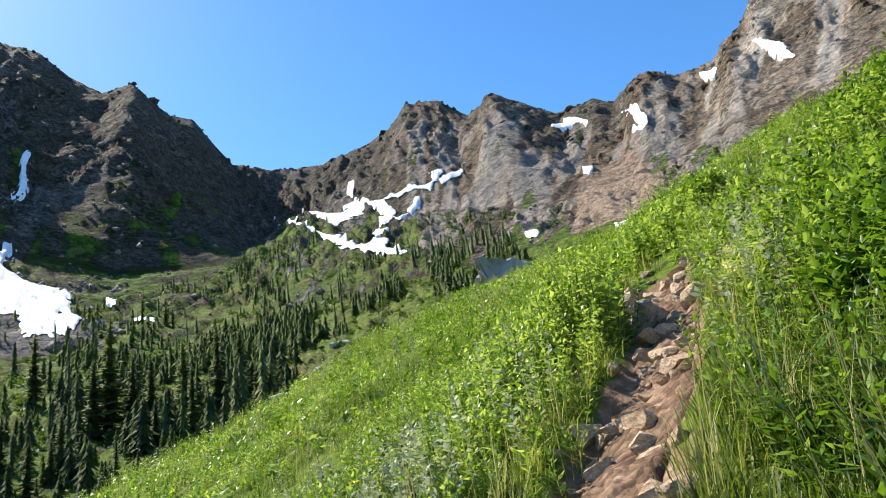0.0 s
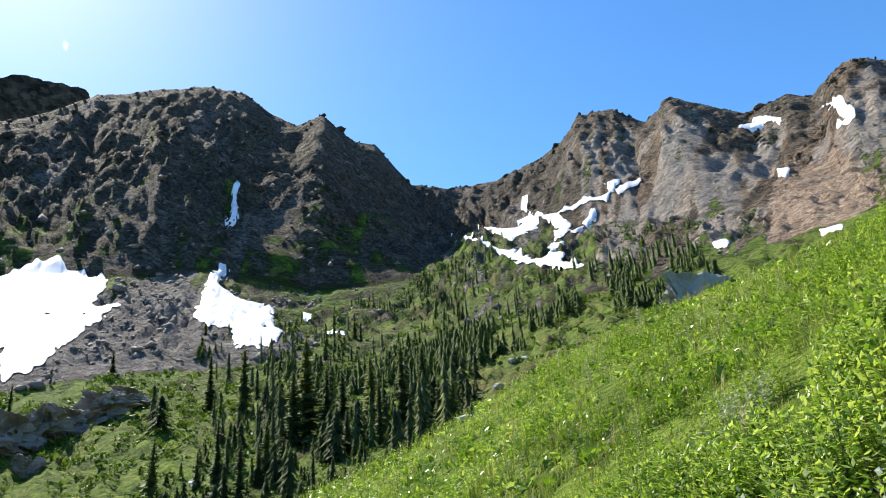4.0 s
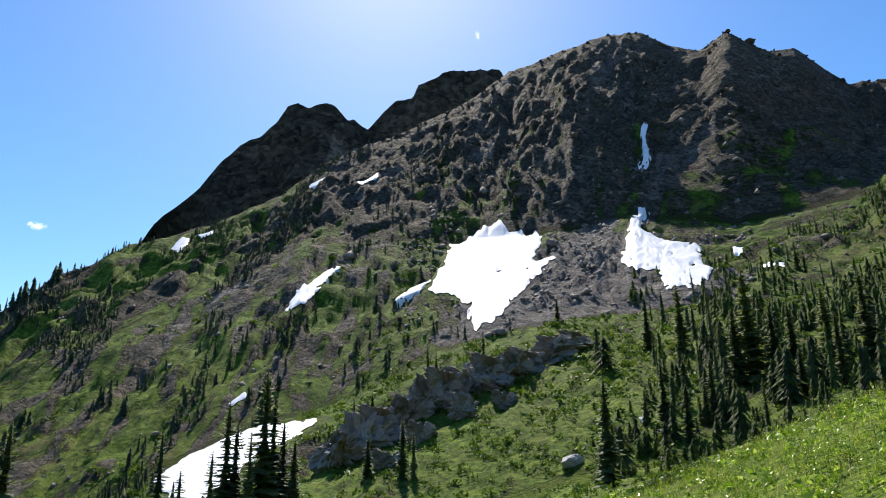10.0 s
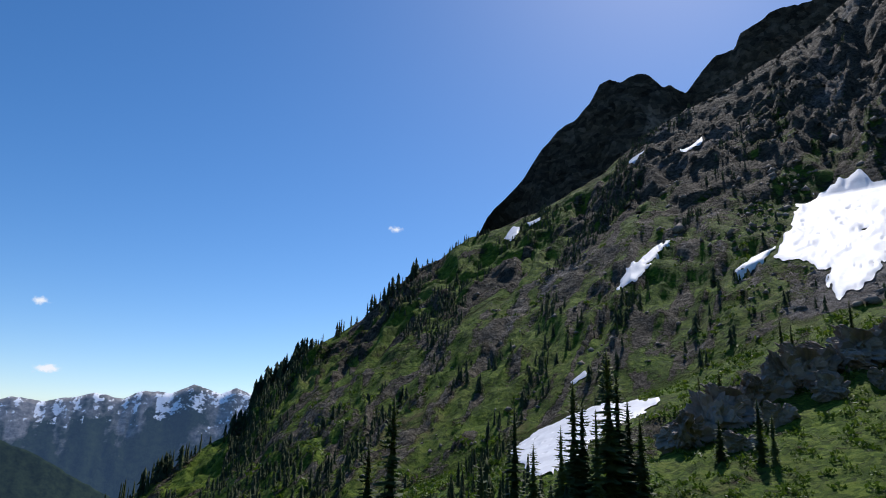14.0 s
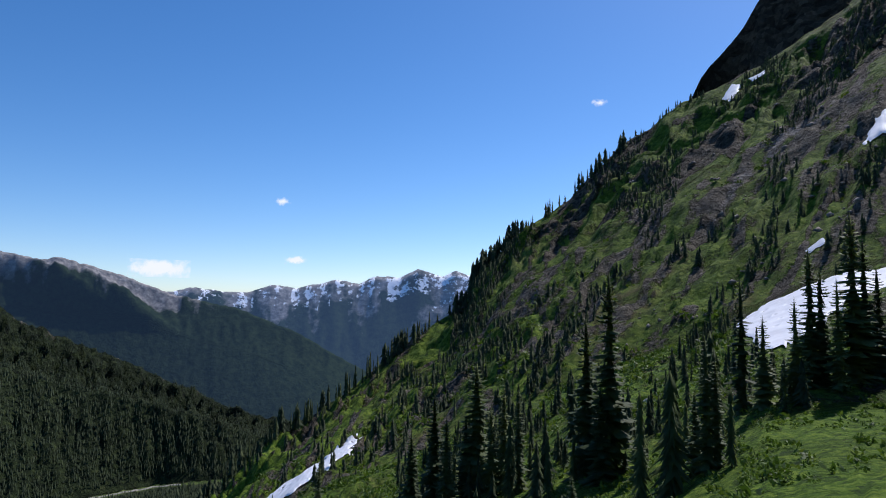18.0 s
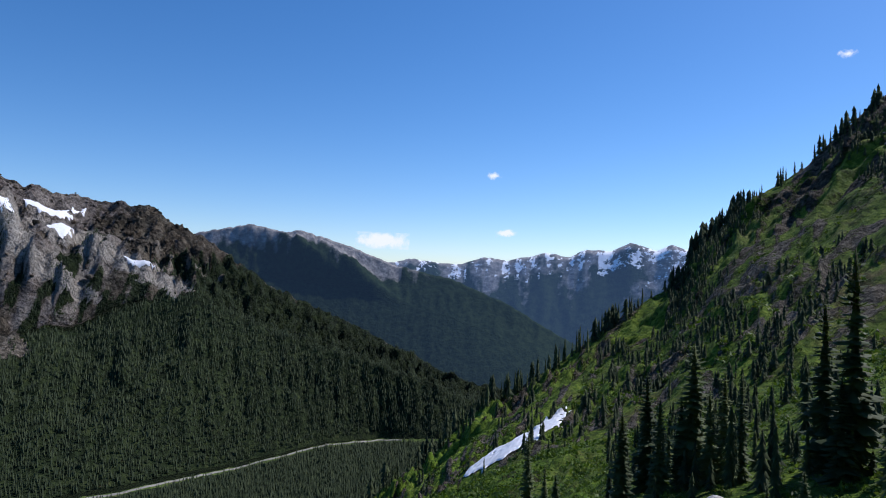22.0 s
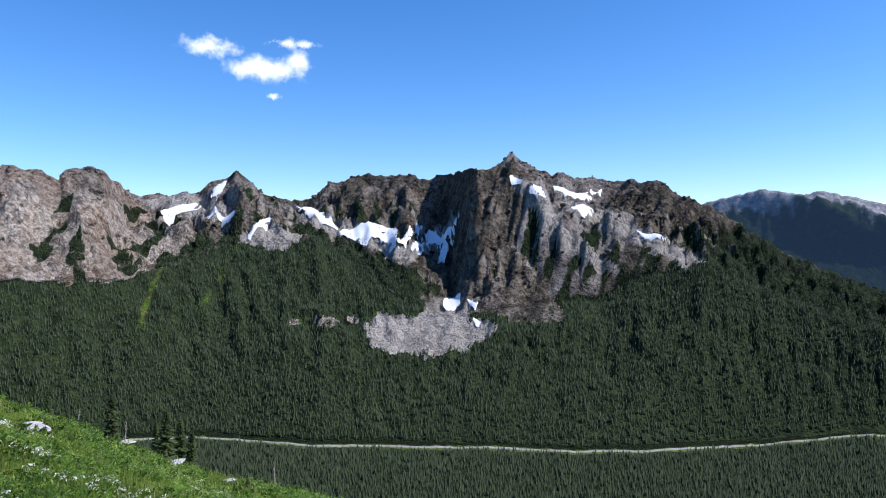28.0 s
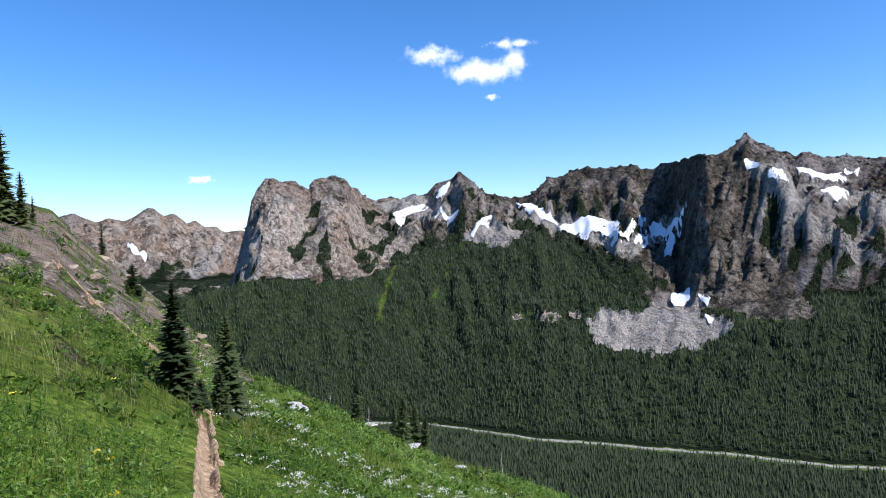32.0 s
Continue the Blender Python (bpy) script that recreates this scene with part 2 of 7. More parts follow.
RUG = np.array([l[3] for l in LINES])
TRAIL = [(11.0, -26.0), (4.6, -18.0), (2.7, -11.7), (1.64, -7.1), (0.5, -2.5), (0.45, -0.8), (0.68, 1.0), (1.02, 1.8), (1.74, 2.95), (2.13, 4.0), (2.3, 4.45), (2.45, 4.8)]


def trail_distance(x, y):
    best = np.full(np.shape(x), 1e9)
    for (x0, y0), (x1, y1) in zip(TRAIL, TRAIL[1:]):
        dx, dy = x1 - x0, y1 - y0
        u = np.clip(((x - x0) * dx + (y - y0) * dy) / (dx * dx + dy * dy), 0, 1)
        best = np.minimum(best, np.hypot(x - x0 - u * dx, y - y0 - u * dy))
    return best


# rock spurs: stretch of slope, bearing at top and bottom, height share, width to higher and to lower bearings, reach of the crest
SPURS = [(10, 150.6, 143.0, 0.058, 2.6, 8.5, 0.9), (10, 155.0, 153.6, -0.03, 3.0, 3.5, 0.9), (10, 161.5, 160.5, 0.014, 2.0, 2.0, 0.8), (10, 157.6, 158.2, 0.016, 1.2, 2.2, 0.8), (10, 171.4, 170.0, 0.018, 2.0, 3.5, 0.8),
         (10, 182.0, 182.5, 0.022, 3.5, 2.2, 0.7), (10, 186.8, 187.0, 0.020, 1.6, 2.0, 0.7), (10, 137.4, 141.0, 0.020, 2.5, 6.0, 0.7),
         (5, 23.4, 25.6, 0.055, 4.5, 7.0, 0.8), (5, 34.0, 38.5, 0.045, 9.0, 4.5, 0.7), (5, -2.0, 1.5, 0.030, 3.5, 5.0, 0.8), (5, -9.4, -7.5, 0.045, 3.0, 6.5, 0.8), (5, 45.0, 50.0, 0.02, 5.0, 4.0, 0.7),
         (5, -24.0, -22.0, 0.03, 3.0, 4.0, 0.7), (5, -31.0, -29.0, 0.03, 3.0, 4.0, 0.7), (5, 10.0, 10.0, -0.030, 6.0, 6.0, 0.4),
         (10, 61.0, 63.0, 0.03, 3.0, 4.0, 0.8), (13, 128.8, 122.0, 0.03, 3.0, 6.0, 0.7), (13, 125.0, 119.0, 0.012, 2.0, 4.0, 0.7), (13, 196.5, 195.5, 0.016, 1.4, 1.0, 0.8),
         (13, 201.0, 200.0, 0.016, 1.5, 1.2, 0.8), (13, 193.0, 192.4, 0.012, 0.9, 0.7, 0.8), (13, 198.7, 198.0, 0.011, 0.8, 0.8, 0.8), (13, 191.3, 190.9, 0.010, 0.7, 0.6, 0.8), (13, 194.8, 194.0, 0.010, 0.6, 0.6, 0.8)]


def spur_rise(a, r, k, u):
    """Height of the spurs above the even slope."""
    rise = np.zeros_like(a)
    for seg, top, foot, share, wide_up, wide_down, reach in SPURS:
        d = a - (foot + (top - foot) * u) + 0.5 * fbm(a * 0.5, u * 4, 2, 191)
        side = np.where(d > 0, d / wide_up, -d / wide_down)
        here = np.clip(1 - side, 0, 1) * np.sin(np.pi * np.clip(u, 0, 1) ** reach)
        rise = rise + np.where(k == seg, here * share, 0.0)
    return rise * r


# ---- snow lying in hollows and gullies: outlines by bearing and height angle ----
def base_sight(bearing, height, start=55.0, end=4700.0):
    """Distance along a bearing at which the even slope, without its crags, is seen at that height angle."""
    a = np.array([(bearing + 45) % 360 - 45])
    rs, zs = lines_at(a)
    r = np.exp(np.linspace(math.log(start), math.log(end), 800))
    z = np.interp(r, rs[:, 0], zs[:, 0])
    k = np.clip((r[None, :] >= rs).sum(0) - 1, 0, len(LINES) - 2)
    z = z + spur_rise(np.full(len(r), a[0]), r, k, np.clip((r - rs[k, 0]) / (rs[k + 1, 0] - rs[k, 0]), 0, 1))
    over = EYE + r * math.tan(radians(height)) - z
    hit = np.nonzero(over <= 0)[0]
    return float(r[hit[0]] if len(hit) else r[int(np.argmin(over))])


def inside(poly, x, y):
    px, py = poly[:, 0], poly[:, 1]
    res = np.zeros(x.shape, bool)
    for i in range(len(poly)):
        j = i - 1
        cond = (py[i] > y) != (py[j] > y)
        with np.errstate(divide="ignore", invalid="ignore"):
            res ^= cond & (x < (px[j] - px[i]) * (y - py[i]) / (py[j] - py[i]) + px[i])
    return res


BIG, THIN = "broad white snowfield lying on grey scree", "narrow strip of white snow in a gully"
BASIN_SNOW = (
    ([(44.66, 19.52), (43.68, 18.90), (41.18, 18.27), (41.10, 17.30), (42.08, 16.16), (39.81, 16.49), (42.72, 14.04), (44.28, 12.46), (45.30, 11.57), (47.03, 10.71),
      (47.71, 11.91), (47.20, 12.60), (48.88, 13.61), (51.06, 13.91), (49.55, 16.24), (49.02, 17.66), (46.99, 18.46)], BIG),
    ([(53.93, 13.40), (52.02, 14.50), (50.80, 14.94), (51.78, 14.02), (53.70, 13.12)], THIN),
    ([(32.47, 19.65), (31.88, 19.25), (32.40, 18.21), (31.04, 17.34), (28.06, 16.26), (27.90, 15.07), (27.14, 14.51), (27.89, 13.20), (31.08, 13.33), (31.37, 14.77),
      (33.04, 14.95), (34.43, 15.56), (33.82, 16.69), (33.35, 18.56)], "white snow fan below a dark rock couloir"),
    ([(31.29, 26.74), (30.84, 26.21), (31.24, 25.19), (30.84, 24.43), (31.20, 23.63), (32.06, 22.93), (32.25, 23.43), (31.49, 24.51), (31.69, 25.72)], "blue-white snow tongue in a rock couloir"),
    ([(58.45, 16.15), (59.58, 15.11), (60.65, 13.73), (61.28, 12.81), (63.00, 12.03), (62.63, 13.24), (61.36, 14.40), (59.60, 15.80)], THIN),
    ([(61.86, 22.50), (59.90, 23.49), (60.27, 23.06), (61.52, 22.43)], THIN),
    ([(57.45, 22.91), (55.49, 24.14), (55.63, 23.58), (56.96, 22.88)], THIN),
    ([(72.73, 16.51), (71.98, 17.47), (71.30, 17.49), (71.52, 16.95), (72.26, 16.46)], "small snow patch on the shoulder of the spur"),
    ([(70.68, 17.76), (69.35, 18.40), (69.52, 17.95), (70.39, 17.61)], "small snow patch on the shoulder of the spur"),
    ([(25.47, 16.00), (24.63, 15.79), (24.84, 15.36), (25.45, 15.54)], "small snow scrap among scree and heath"),
    ([(23.60, 14.30), (21.89, 14.14), (21.95, 13.83), (23.65, 14.03)], "thin snow streak among scree and trees"),
    ([(67.21, 4.50), (65.98, 5.51), (65.87, 5.13), (66.92, 4.41)], THIN),
    ([(72.02, -0.98), (69.94, 0.65), (65.86, 2.46), (60.31, 3.36), (60.43, 2.96), (62.85, 1.41), (65.49, 0.19), (66.95, -1.23), (68.82, -2.42), (70.27, -2.91), (71.20, -1.97)],
     "long white snow bank behind dark firs"),
    ([(110.94, -16.23), (109.35, -14.86), (105.58, -12.55), (102.06, -10.53), (102.29, -11.04), (104.63, -12.93), (107.45, -14.78), (110.27, -16.18)],
     "long diagonal snow strip across the green spur"),
    ([(12.07, 22.26), (9.95, 21.28), (8.54, 20.57), (7.36, 19.90), (6.42, 19.38), (6.31, 18.85), (7.30, 19.29), (9.04, 20.36), (10.44, 21.16), (12.12, 22.08)], "slanting snow strip on scree at the head of the basin"),
    ([(9.55, 22.52), (8.45, 22.06), (7.49, 21.79), (6.01, 21.57), (5.82, 22.22), (4.94, 22.50), (3.94, 22.34), (4.28, 21.37), (5.31, 21.06), (6.16, 20.92), (6.58, 20.57), (7.76, 21.29), (8.95, 21.90)], "snowfield below the dark headwall"),
    ([(7.84, 20.07), (6.40, 19.61), (5.70, 19.10), (4.25, 18.76), (3.21, 19.25), (1.99, 18.91), (2.53, 18.48), (1.32, 18.03), (0.45, 17.71), (1.87, 17.56), (3.55, 18.18), (5.74, 18.58), (6.93, 19.03)], "branching snowfield in the head of the basin"),
    ([(5.23, 23.22), (4.41, 22.80), (3.43, 22.36), (2.16, 22.31), (1.72, 21.66), (1.06, 21.12), (1.52, 20.59), (2.62, 20.20), (2.71, 20.88), (2.13, 21.07), (2.72, 21.78), (3.95, 22.25), (4.67, 22.67)], "curved snow strip round a scree mound"),
    ([(3.68, 19.62), (2.90, 19.94), (1.72, 20.13), (2.27, 19.70), (3.10, 19.33)], "small snow patch on the scree mound"),
    ([(2.32, 22.28), (1.10, 22.66), (-0.22, 22.92), (-1.79, 23.06), (-2.62, 23.41), (-2.59, 24.03), (-3.78, 24.24), (-3.32, 23.58), (-2.27, 22.73), (-0.71, 22.74), (0.87, 22.40)], "shaded snow ramp below a dark peak"),
    ([(-2.96, 23.23), (-3.97, 23.74), (-5.59, 24.03), (-4.89, 23.54), (-3.63, 23.11)], THIN),
    ([(1.26, 20.66), (0.08, 21.23), (-1.07, 22.27), (-1.32, 22.15), (-0.10, 20.93), (1.08, 20.46)], THIN),
    ([(-3.10, 23.31), (-5.59, 24.08), (-5.38, 23.56), (-3.37, 22.93)], THIN),
    ([(5.12, 24.26), (4.59, 24.29), (4.85, 22.93), (5.45, 23.11)], THIN),
    ([(-14.16, 26.09), (-15.99, 26.16), (-17.86, 25.52), (-16.06, 25.65), (-14.28, 25.70)], "thin snow strip under the basin rim"),
    ([(-19.85, 26.06), (-21.05, 25.63), (-22.56, 24.69), (-22.31, 23.92), (-20.81, 23.43), (-21.69, 24.32), (-21.04, 25.20)], "hooked snow strip under the basin rim"),
    ([(-17.76, 16.80), (-19.42, 16.86), (-19.17, 16.29), (-17.80, 16.22)], "small snow patch on tan scree"),
    ([(-10.00, 17.74), (-11.28, 17.55), (-11.03, 17.06), (-10.14, 17.21)], "small snow patch on tan scree"),
    ([(-16.05, 22.08), (-17.00, 21.81), (-16.53, 21.19), (-16.04, 21.56)], "small snow patch between tan crags"),
    ([(-32.01, 27.27), (-34.16, 26.48), (-34.74, 24.84), (-34.07, 24.99), (-33.02, 26.34)], "small snow patch under a grey cliff"),
    ([(-27.50, 26.49), (-29.09, 26.47), (-28.50, 25.82), (-27.67, 25.98)], "small snow patch under a grey cliff"),
)
FARSNOW = "white snow patch on the grey mountain across the valley"
VALLEY_SNOW = (
    [(166.69, 3.08), (165.35, 3.05), (164.32, 2.21), (163.24, 1.37), (163.96, 1.10), (165.37, 2.00)],
    [(163.48, 0.99), (161.57, 1.52), (159.69, 1.56), (158.44, 1.15), (158.23, -0.18), (159.95, 0.34), (161.14, -0.21), (162.54, 0.45)],
    [(158.42, -0.17), (156.91, 1.11), (155.88, 2.02), (156.13, 1.00), (157.39, -0.01)],
    [(157.31, -0.67), (155.54, 0.89), (153.17, 2.21), (153.59, 1.16), (155.56, -0.24), (156.96, -1.15)],
    [(154.42, -0.08), (153.98, -0.18), (154.38, -2.13), (154.95, -1.65)],
    [(154.39, -4.82), (153.07, -4.27), (152.96, -5.09), (153.96, -5.93), (154.49, -5.56)],
    [(152.60, -4.96), (151.54, -5.09), (151.82, -6.05)],
    [(149.04, 5.39), (148.19, 5.39), (147.57, 4.82), (148.42, 4.73)],
    [(147.17, 4.13), (146.13, 4.60), (145.66, 3.39), (146.56, 3.65)],
    [(145.19, 4.64), (143.13, 3.86), (141.12, 4.34), (141.32, 3.93), (143.14, 3.39), (144.79, 4.13)],
    [(143.74, 2.73), (142.76, 2.94), (141.84, 2.55), (142.59, 1.72)],
    [(138.49, 0.73), (136.15, 0.20), (137.61, -0.04)],
    [(173.48, 3.80), (173.08, 4.65), (172.16, 5.16), (172.47, 4.21), (173.00, 3.74)],
    [(177.29, 2.63), (174.44, 3.24), (174.17, 2.86), (176.83, 2.19)],
    [(170.68, 0.59), (168.97, 2.18), (168.49, 1.98), (169.71, 1.24), (170.21, 0.43)],
    [(152.10, -6.42), (151.14, -6.86), (151.67, -7.32)],
    [(198.21, 0.99), (196.58, -0.31), (196.78, -0.60), (197.97, 0.52)],
    [(173.76, 2.09), (171.59, 2.71), (171.50, 2.43), (173.53, 1.80)],
)


SNOWFIELDS = []
for group, start in ((BASIN_SNOW, 55.0), (tuple((o, FARSNOW) for o in VALLEY_SNOW), 1600.0)):
    for outline, label in group:
        SNOWFIELDS.append((outline, label, start, np.array([(b, math.log(base_sight(b, h, start))) for b, h in outline])))


def hollow(a, r):
    """Where snow lies the ground is even: share of the crags that is left."""
    left = np.ones(a.shape)
    l = np.log(np.maximum(r, 0.3))
    for _, _, _, poly in SNOWFIELDS:
        lo, hi = poly.min(0), poly.max(0)
        c = (lo + hi) / 2
        big = c + (poly - c) * 1.1
        lo, hi = big.min(0), big.max(0)
        box = np.nonzero((a > lo[0]) & (a < hi[0]) & (l > lo[1]) & (l < hi[1]))[0]
        if len(box):
            left[box] = np.where(inside(big, a[box], l[box]), 0.12, left[box])
    return left



# extra ruggedness in the middle of the rocky stretches between two lines
CRAGS = np.array([0, 0, 0.002, 0.004, 0.006, 0.009, 0.006, 0, 0, 0.004, 0.010, 0.008, 0, 0.0018, 0.0015, 0.0015, 0.002, 0])[:len(LINES) - 1]


def slope_frame(a, r):
    """Bearing and a height-like coordinate in the same degrees, turned so that bands run as the strata do."""
    l = np.log(np.maximum(r, 0.3))
    e = np.interp(l, [-1.5, 0, 7.09, 7.6, 8.2, 8.5], [-25.5, 0, 120.5, 135, 162, 180])
    tilt = np.radians(np.interp(a, [-45, -5, 15, 30, 50, 62, 100, 112, 135, 155, 175, 210], [55, 50, 35, 40, 34, 33, 33, 60, 40, 58, 48, 45]))
    across = np.sin(tilt) * a + np.cos(tilt) * e
    along = -np.cos(tilt) * a + np.sin(tilt) * e
    return l, e, across, along


def strata(a, r):
    """Place within a ledge, 0 on its tread to 1 at the top of its riser, for broad and for narrow ledges."""
    l, e, across, along = slope_frame(a, r)
    bend = 1.1 * fbm(a * 0.17, e * 0.17, 3, 207)
    broad = across * 0.34 + bend + 0.35 * fbm(across * 0.3, along * 0.22, 3, 211)
    narrow = across * 0.95 + 1.6 * bend + 0.8 * fbm(across * 0.5, along * 0.35, 3, 217)
    return broad - np.floor(broad), narrow - np.floor(narrow)


def crag_share(a, k, u):
    """How craggy a stretch of slope is: smooth scree on the sunny side of the basin, broken rock elsewhere."""
    sunny = smooth(8, 2, a) * smooth(0.92, 0.6, u)
    return CRAGS[k] * np.sin(np.pi * u) * np.where(k == 5, 1 - 0.5 * sunny, np.where((k == 13) & (a > 185), 3.0, 1.0))


def relief(a, r, rug, crags):
    """Crags and hummocks: the same size in angle at every distance, as slopes farther off are larger."""
    l = np.log(np.maximum(r, 0.3))
    e = np.interp(l, [-1.5, 0, 7.1, 8.5], [-66, 0, 312, 396])
    tilt = np.radians(np.interp(a, [-45, -5, 15, 30, 50, 62, 100, 112, 135, 155, 175, 210], [72, 68, 60, 62, 58, 58, 58, 66, 50, 62, 55, 50]))
    across, along = np.sin(tilt) * a + np.cos(tilt) * e, -np.cos(tilt) * a + np.sin(tilt) * e
    warp = 1.2 * fbm(a * 0.15, e * 0.15, 2, 5)
    rib = ridged(a * 0.13 + e * 0.03 + warp * 0.8, e * 0.11 - a * 0.04 + warp * 0.5, 3, 17) - 0.35
    band = ridged(across * 0.20 + warp, along * 0.14 + warp, 3, 11) - 0.4
    facet = 0.3 - np.abs(fbm(across * 0.22 + 0.9 * warp, along * 0.18 + 0.7 * warp, 3, 83))
    block = 0.3 - np.abs(fbm(across * 0.31 + 0.8 * warp, along * 0.31 - 0.6 * warp, 4, 57, 0.52))
    crag = fbm(across * 0.45 + warp, along * 0.45, 3, 31, 0.62)
    broad = fbm(a * 0.12, l * 5, 3, 71)
    fine = rug * (0.3 * band + 0.33 * crag + 0.25 * broad)
    s1, s2 = strata(a, r)
    ledge = 1.5 * (smooth(0.55, 1.0, s1) - s1 + 0.15) + 0.6 * (smooth(0.5, 1.0, s2) - s2 + 0.15)
    near = smooth(7.25, 7.1, l)
    return r * (fine + crags * ((1.0 - 0.3 * near) * rib + 1.2 * facet + 0.7 * band + 0.7 * crag + 1.2 * block + (0.5 + 0.9 * near) * ledge)) * hollow(a, r)


def trail_cut(x, y):
    d = trail_distance(x, y)
    wob = 0.1 * fbm(x * 2.1, y * 2.1, 2, 91)
    d = d * np.where(y < -4, 2.6, 1.0)
    return 1 - smooth(0.15, 0.36, d + wob)


def ground(a, r):
    """Height of the land at bearings a and distances r."""
    a, r = np.broadcast_arrays(np.asarray(a, float), np.asarray(r, float))
    shape = a.shape
    a, r = a.ravel(), r.ravel()
    a = (a + 45) % 360 - 45
    rs, zs = lines_at(a)
    k = np.clip((r[None, :] >= rs).sum(0) - 1, 0, len(LINES) - 2)
    i = np.arange(len(a))
    u = np.clip((r - rs[k, i]) / (rs[k + 1, i] - rs[k, i]), 0, 1)
    z = zs[k, i] * (1 - u) + zs[k + 1, i] * u
    z = z + relief(a, r, RUG[k] * (1 - u) + RUG[k + 1] * u, crag_share(a, k, u)) + spur_rise(a, r, k, u)
    x, y = -r * np.sin(np.radians(a)), r * np.cos(np.radians(a))
    z = z - 0.16 * trail_cut(x, y) * (r < 40)
    return z.reshape(shape)


def ground_xy(x, y):
    return ground(np.degrees(np.arctan2(-np.asarray(x, float), y)), np.hypot(x, y))


def sight(bearing, height, start=60.0, end=4800.0):
    """Where the line of sight from the viewpoint at that bearing and height angle meets the land."""
    r = np.exp(np.linspace(math.log(start), math.log(end), 1500))
    over = EYE + r * math.tan(radians(height)) - ground(np.full(1500, bearing), r)
    hit = np.nonzero(over <= 0)[0]
    i = hit[0] if len(hit) else int(np.argmin(over))
    return float(r[i])


def spot(bearing, r):
    return (-r * math.sin(radians(bearing)), r * math.cos(radians(bearing)), float(ground(bearing, r)))


# ---- materials ----
def material(name, rough=0.9, spec=0.2):
    m = bpy.data.materials.new(name)
    m.use_nodes = True
    b = m.node_tree.nodes["Principled BSDF"]
    b.inputs["Roughness"].default_value = rough
    b.inputs["Specular IOR Level"].default_value = spec
    return m, m.node_tree.nodes, m.node_tree.links, b


def node(n, kind, **values):
    made = n.new(kind)
    for key, value in values.items():
        if key in ("operation", "data_type", "blend_type", "attribute_name", "noise_dimensions", "feature", "interpolation_type"):
            if key == "operation":
                made.operation = value
            elif key == "data_type":
                made.data_type = value
            elif key == "blend_type":
                made.blend_type = value
            elif key == "attribute_name":
                made.attribute_name = value
            elif key == "noise_dimensions":
                made.noise_dimensions = value
            elif key == "feature":
                made.feature = value
            else:
                made.interpolation_type = value
        else:
            made.inputs[key].default_value = value
    return made


def noise_tex(n, l, vec, scale, detail=6.0, rough=0.6):
    t = node(n, "ShaderNodeTexNoise", Scale=scale, Detail=detail, Roughness=rough)
    l.new(vec, t.inputs["Vector"])
    return t.outputs["Fac"]


def ramp(n, l, fac, stops):
    r = n.new("ShaderNodeValToRGB")
    e = r.color_ramp.elements
    while len(e) < len(stops):
        e.new(0.5)
    for el, (p, c) in zip(e, stops):
        el.position, el.color = p, (*c, 1)
    l.new(fac, r.inputs["Fac"])
    return r.outputs["Color"]


def mix(n, l, fac, a, b, blend="MIX"):
    m = n.new("ShaderNodeMix")
    m.data_type, m.blend_type = "RGBA", blend
    for sock, value in ((m.inputs["Factor"], fac), (m.inputs["A"], a), (m.inputs["B"], b)):
        if isinstance(value, (int, float)):
            sock.default_value = value
        elif isinstance(value, tuple):
            sock.default_value = (*value, 1)
        else:
            l.new(value, sock)
    return m.outputs["Result"]


def maths(n, l, op, a, b=0.0, clamp=False):
    m = n.new("ShaderNodeMath")
    m.operation, m.use_clamp = op, clamp
    for sock, value in ((m.inputs[0], a), (m.inputs[1], b)):
        if isinstance(value, (int, float)):
            sock.default_value = value
        else:
            l.new(value, sock)
    return m.outputs[0]


def bump(n, l, b, height, strength, distance):
    m = node(n, "ShaderNodeBump", Strength=strength, Distance=distance)
    l.new(height, m.inputs["Height"])
    l.new(m.outputs["Normal"], b.inputs["Normal"])
    return m


def scaled_position(n, l):
    """Position shrunk by the distance zone of the land, so that grain keeps a natural size on near and far slopes."""
    geo = n.new("ShaderNodeNewGeometry")
    zone = n.new("ShaderNodeAttribute")
    zone.attribute_name = "grain"
    v = n.new("ShaderNodeVectorMath")
    v.operation = "SCALE"
    l.new(geo.outputs["Position"], v.inputs[0])
    l.new(zone.outputs["Fac"], v.inputs["Scale"])
    return v.outputs[0], geo.outputs["Position"]


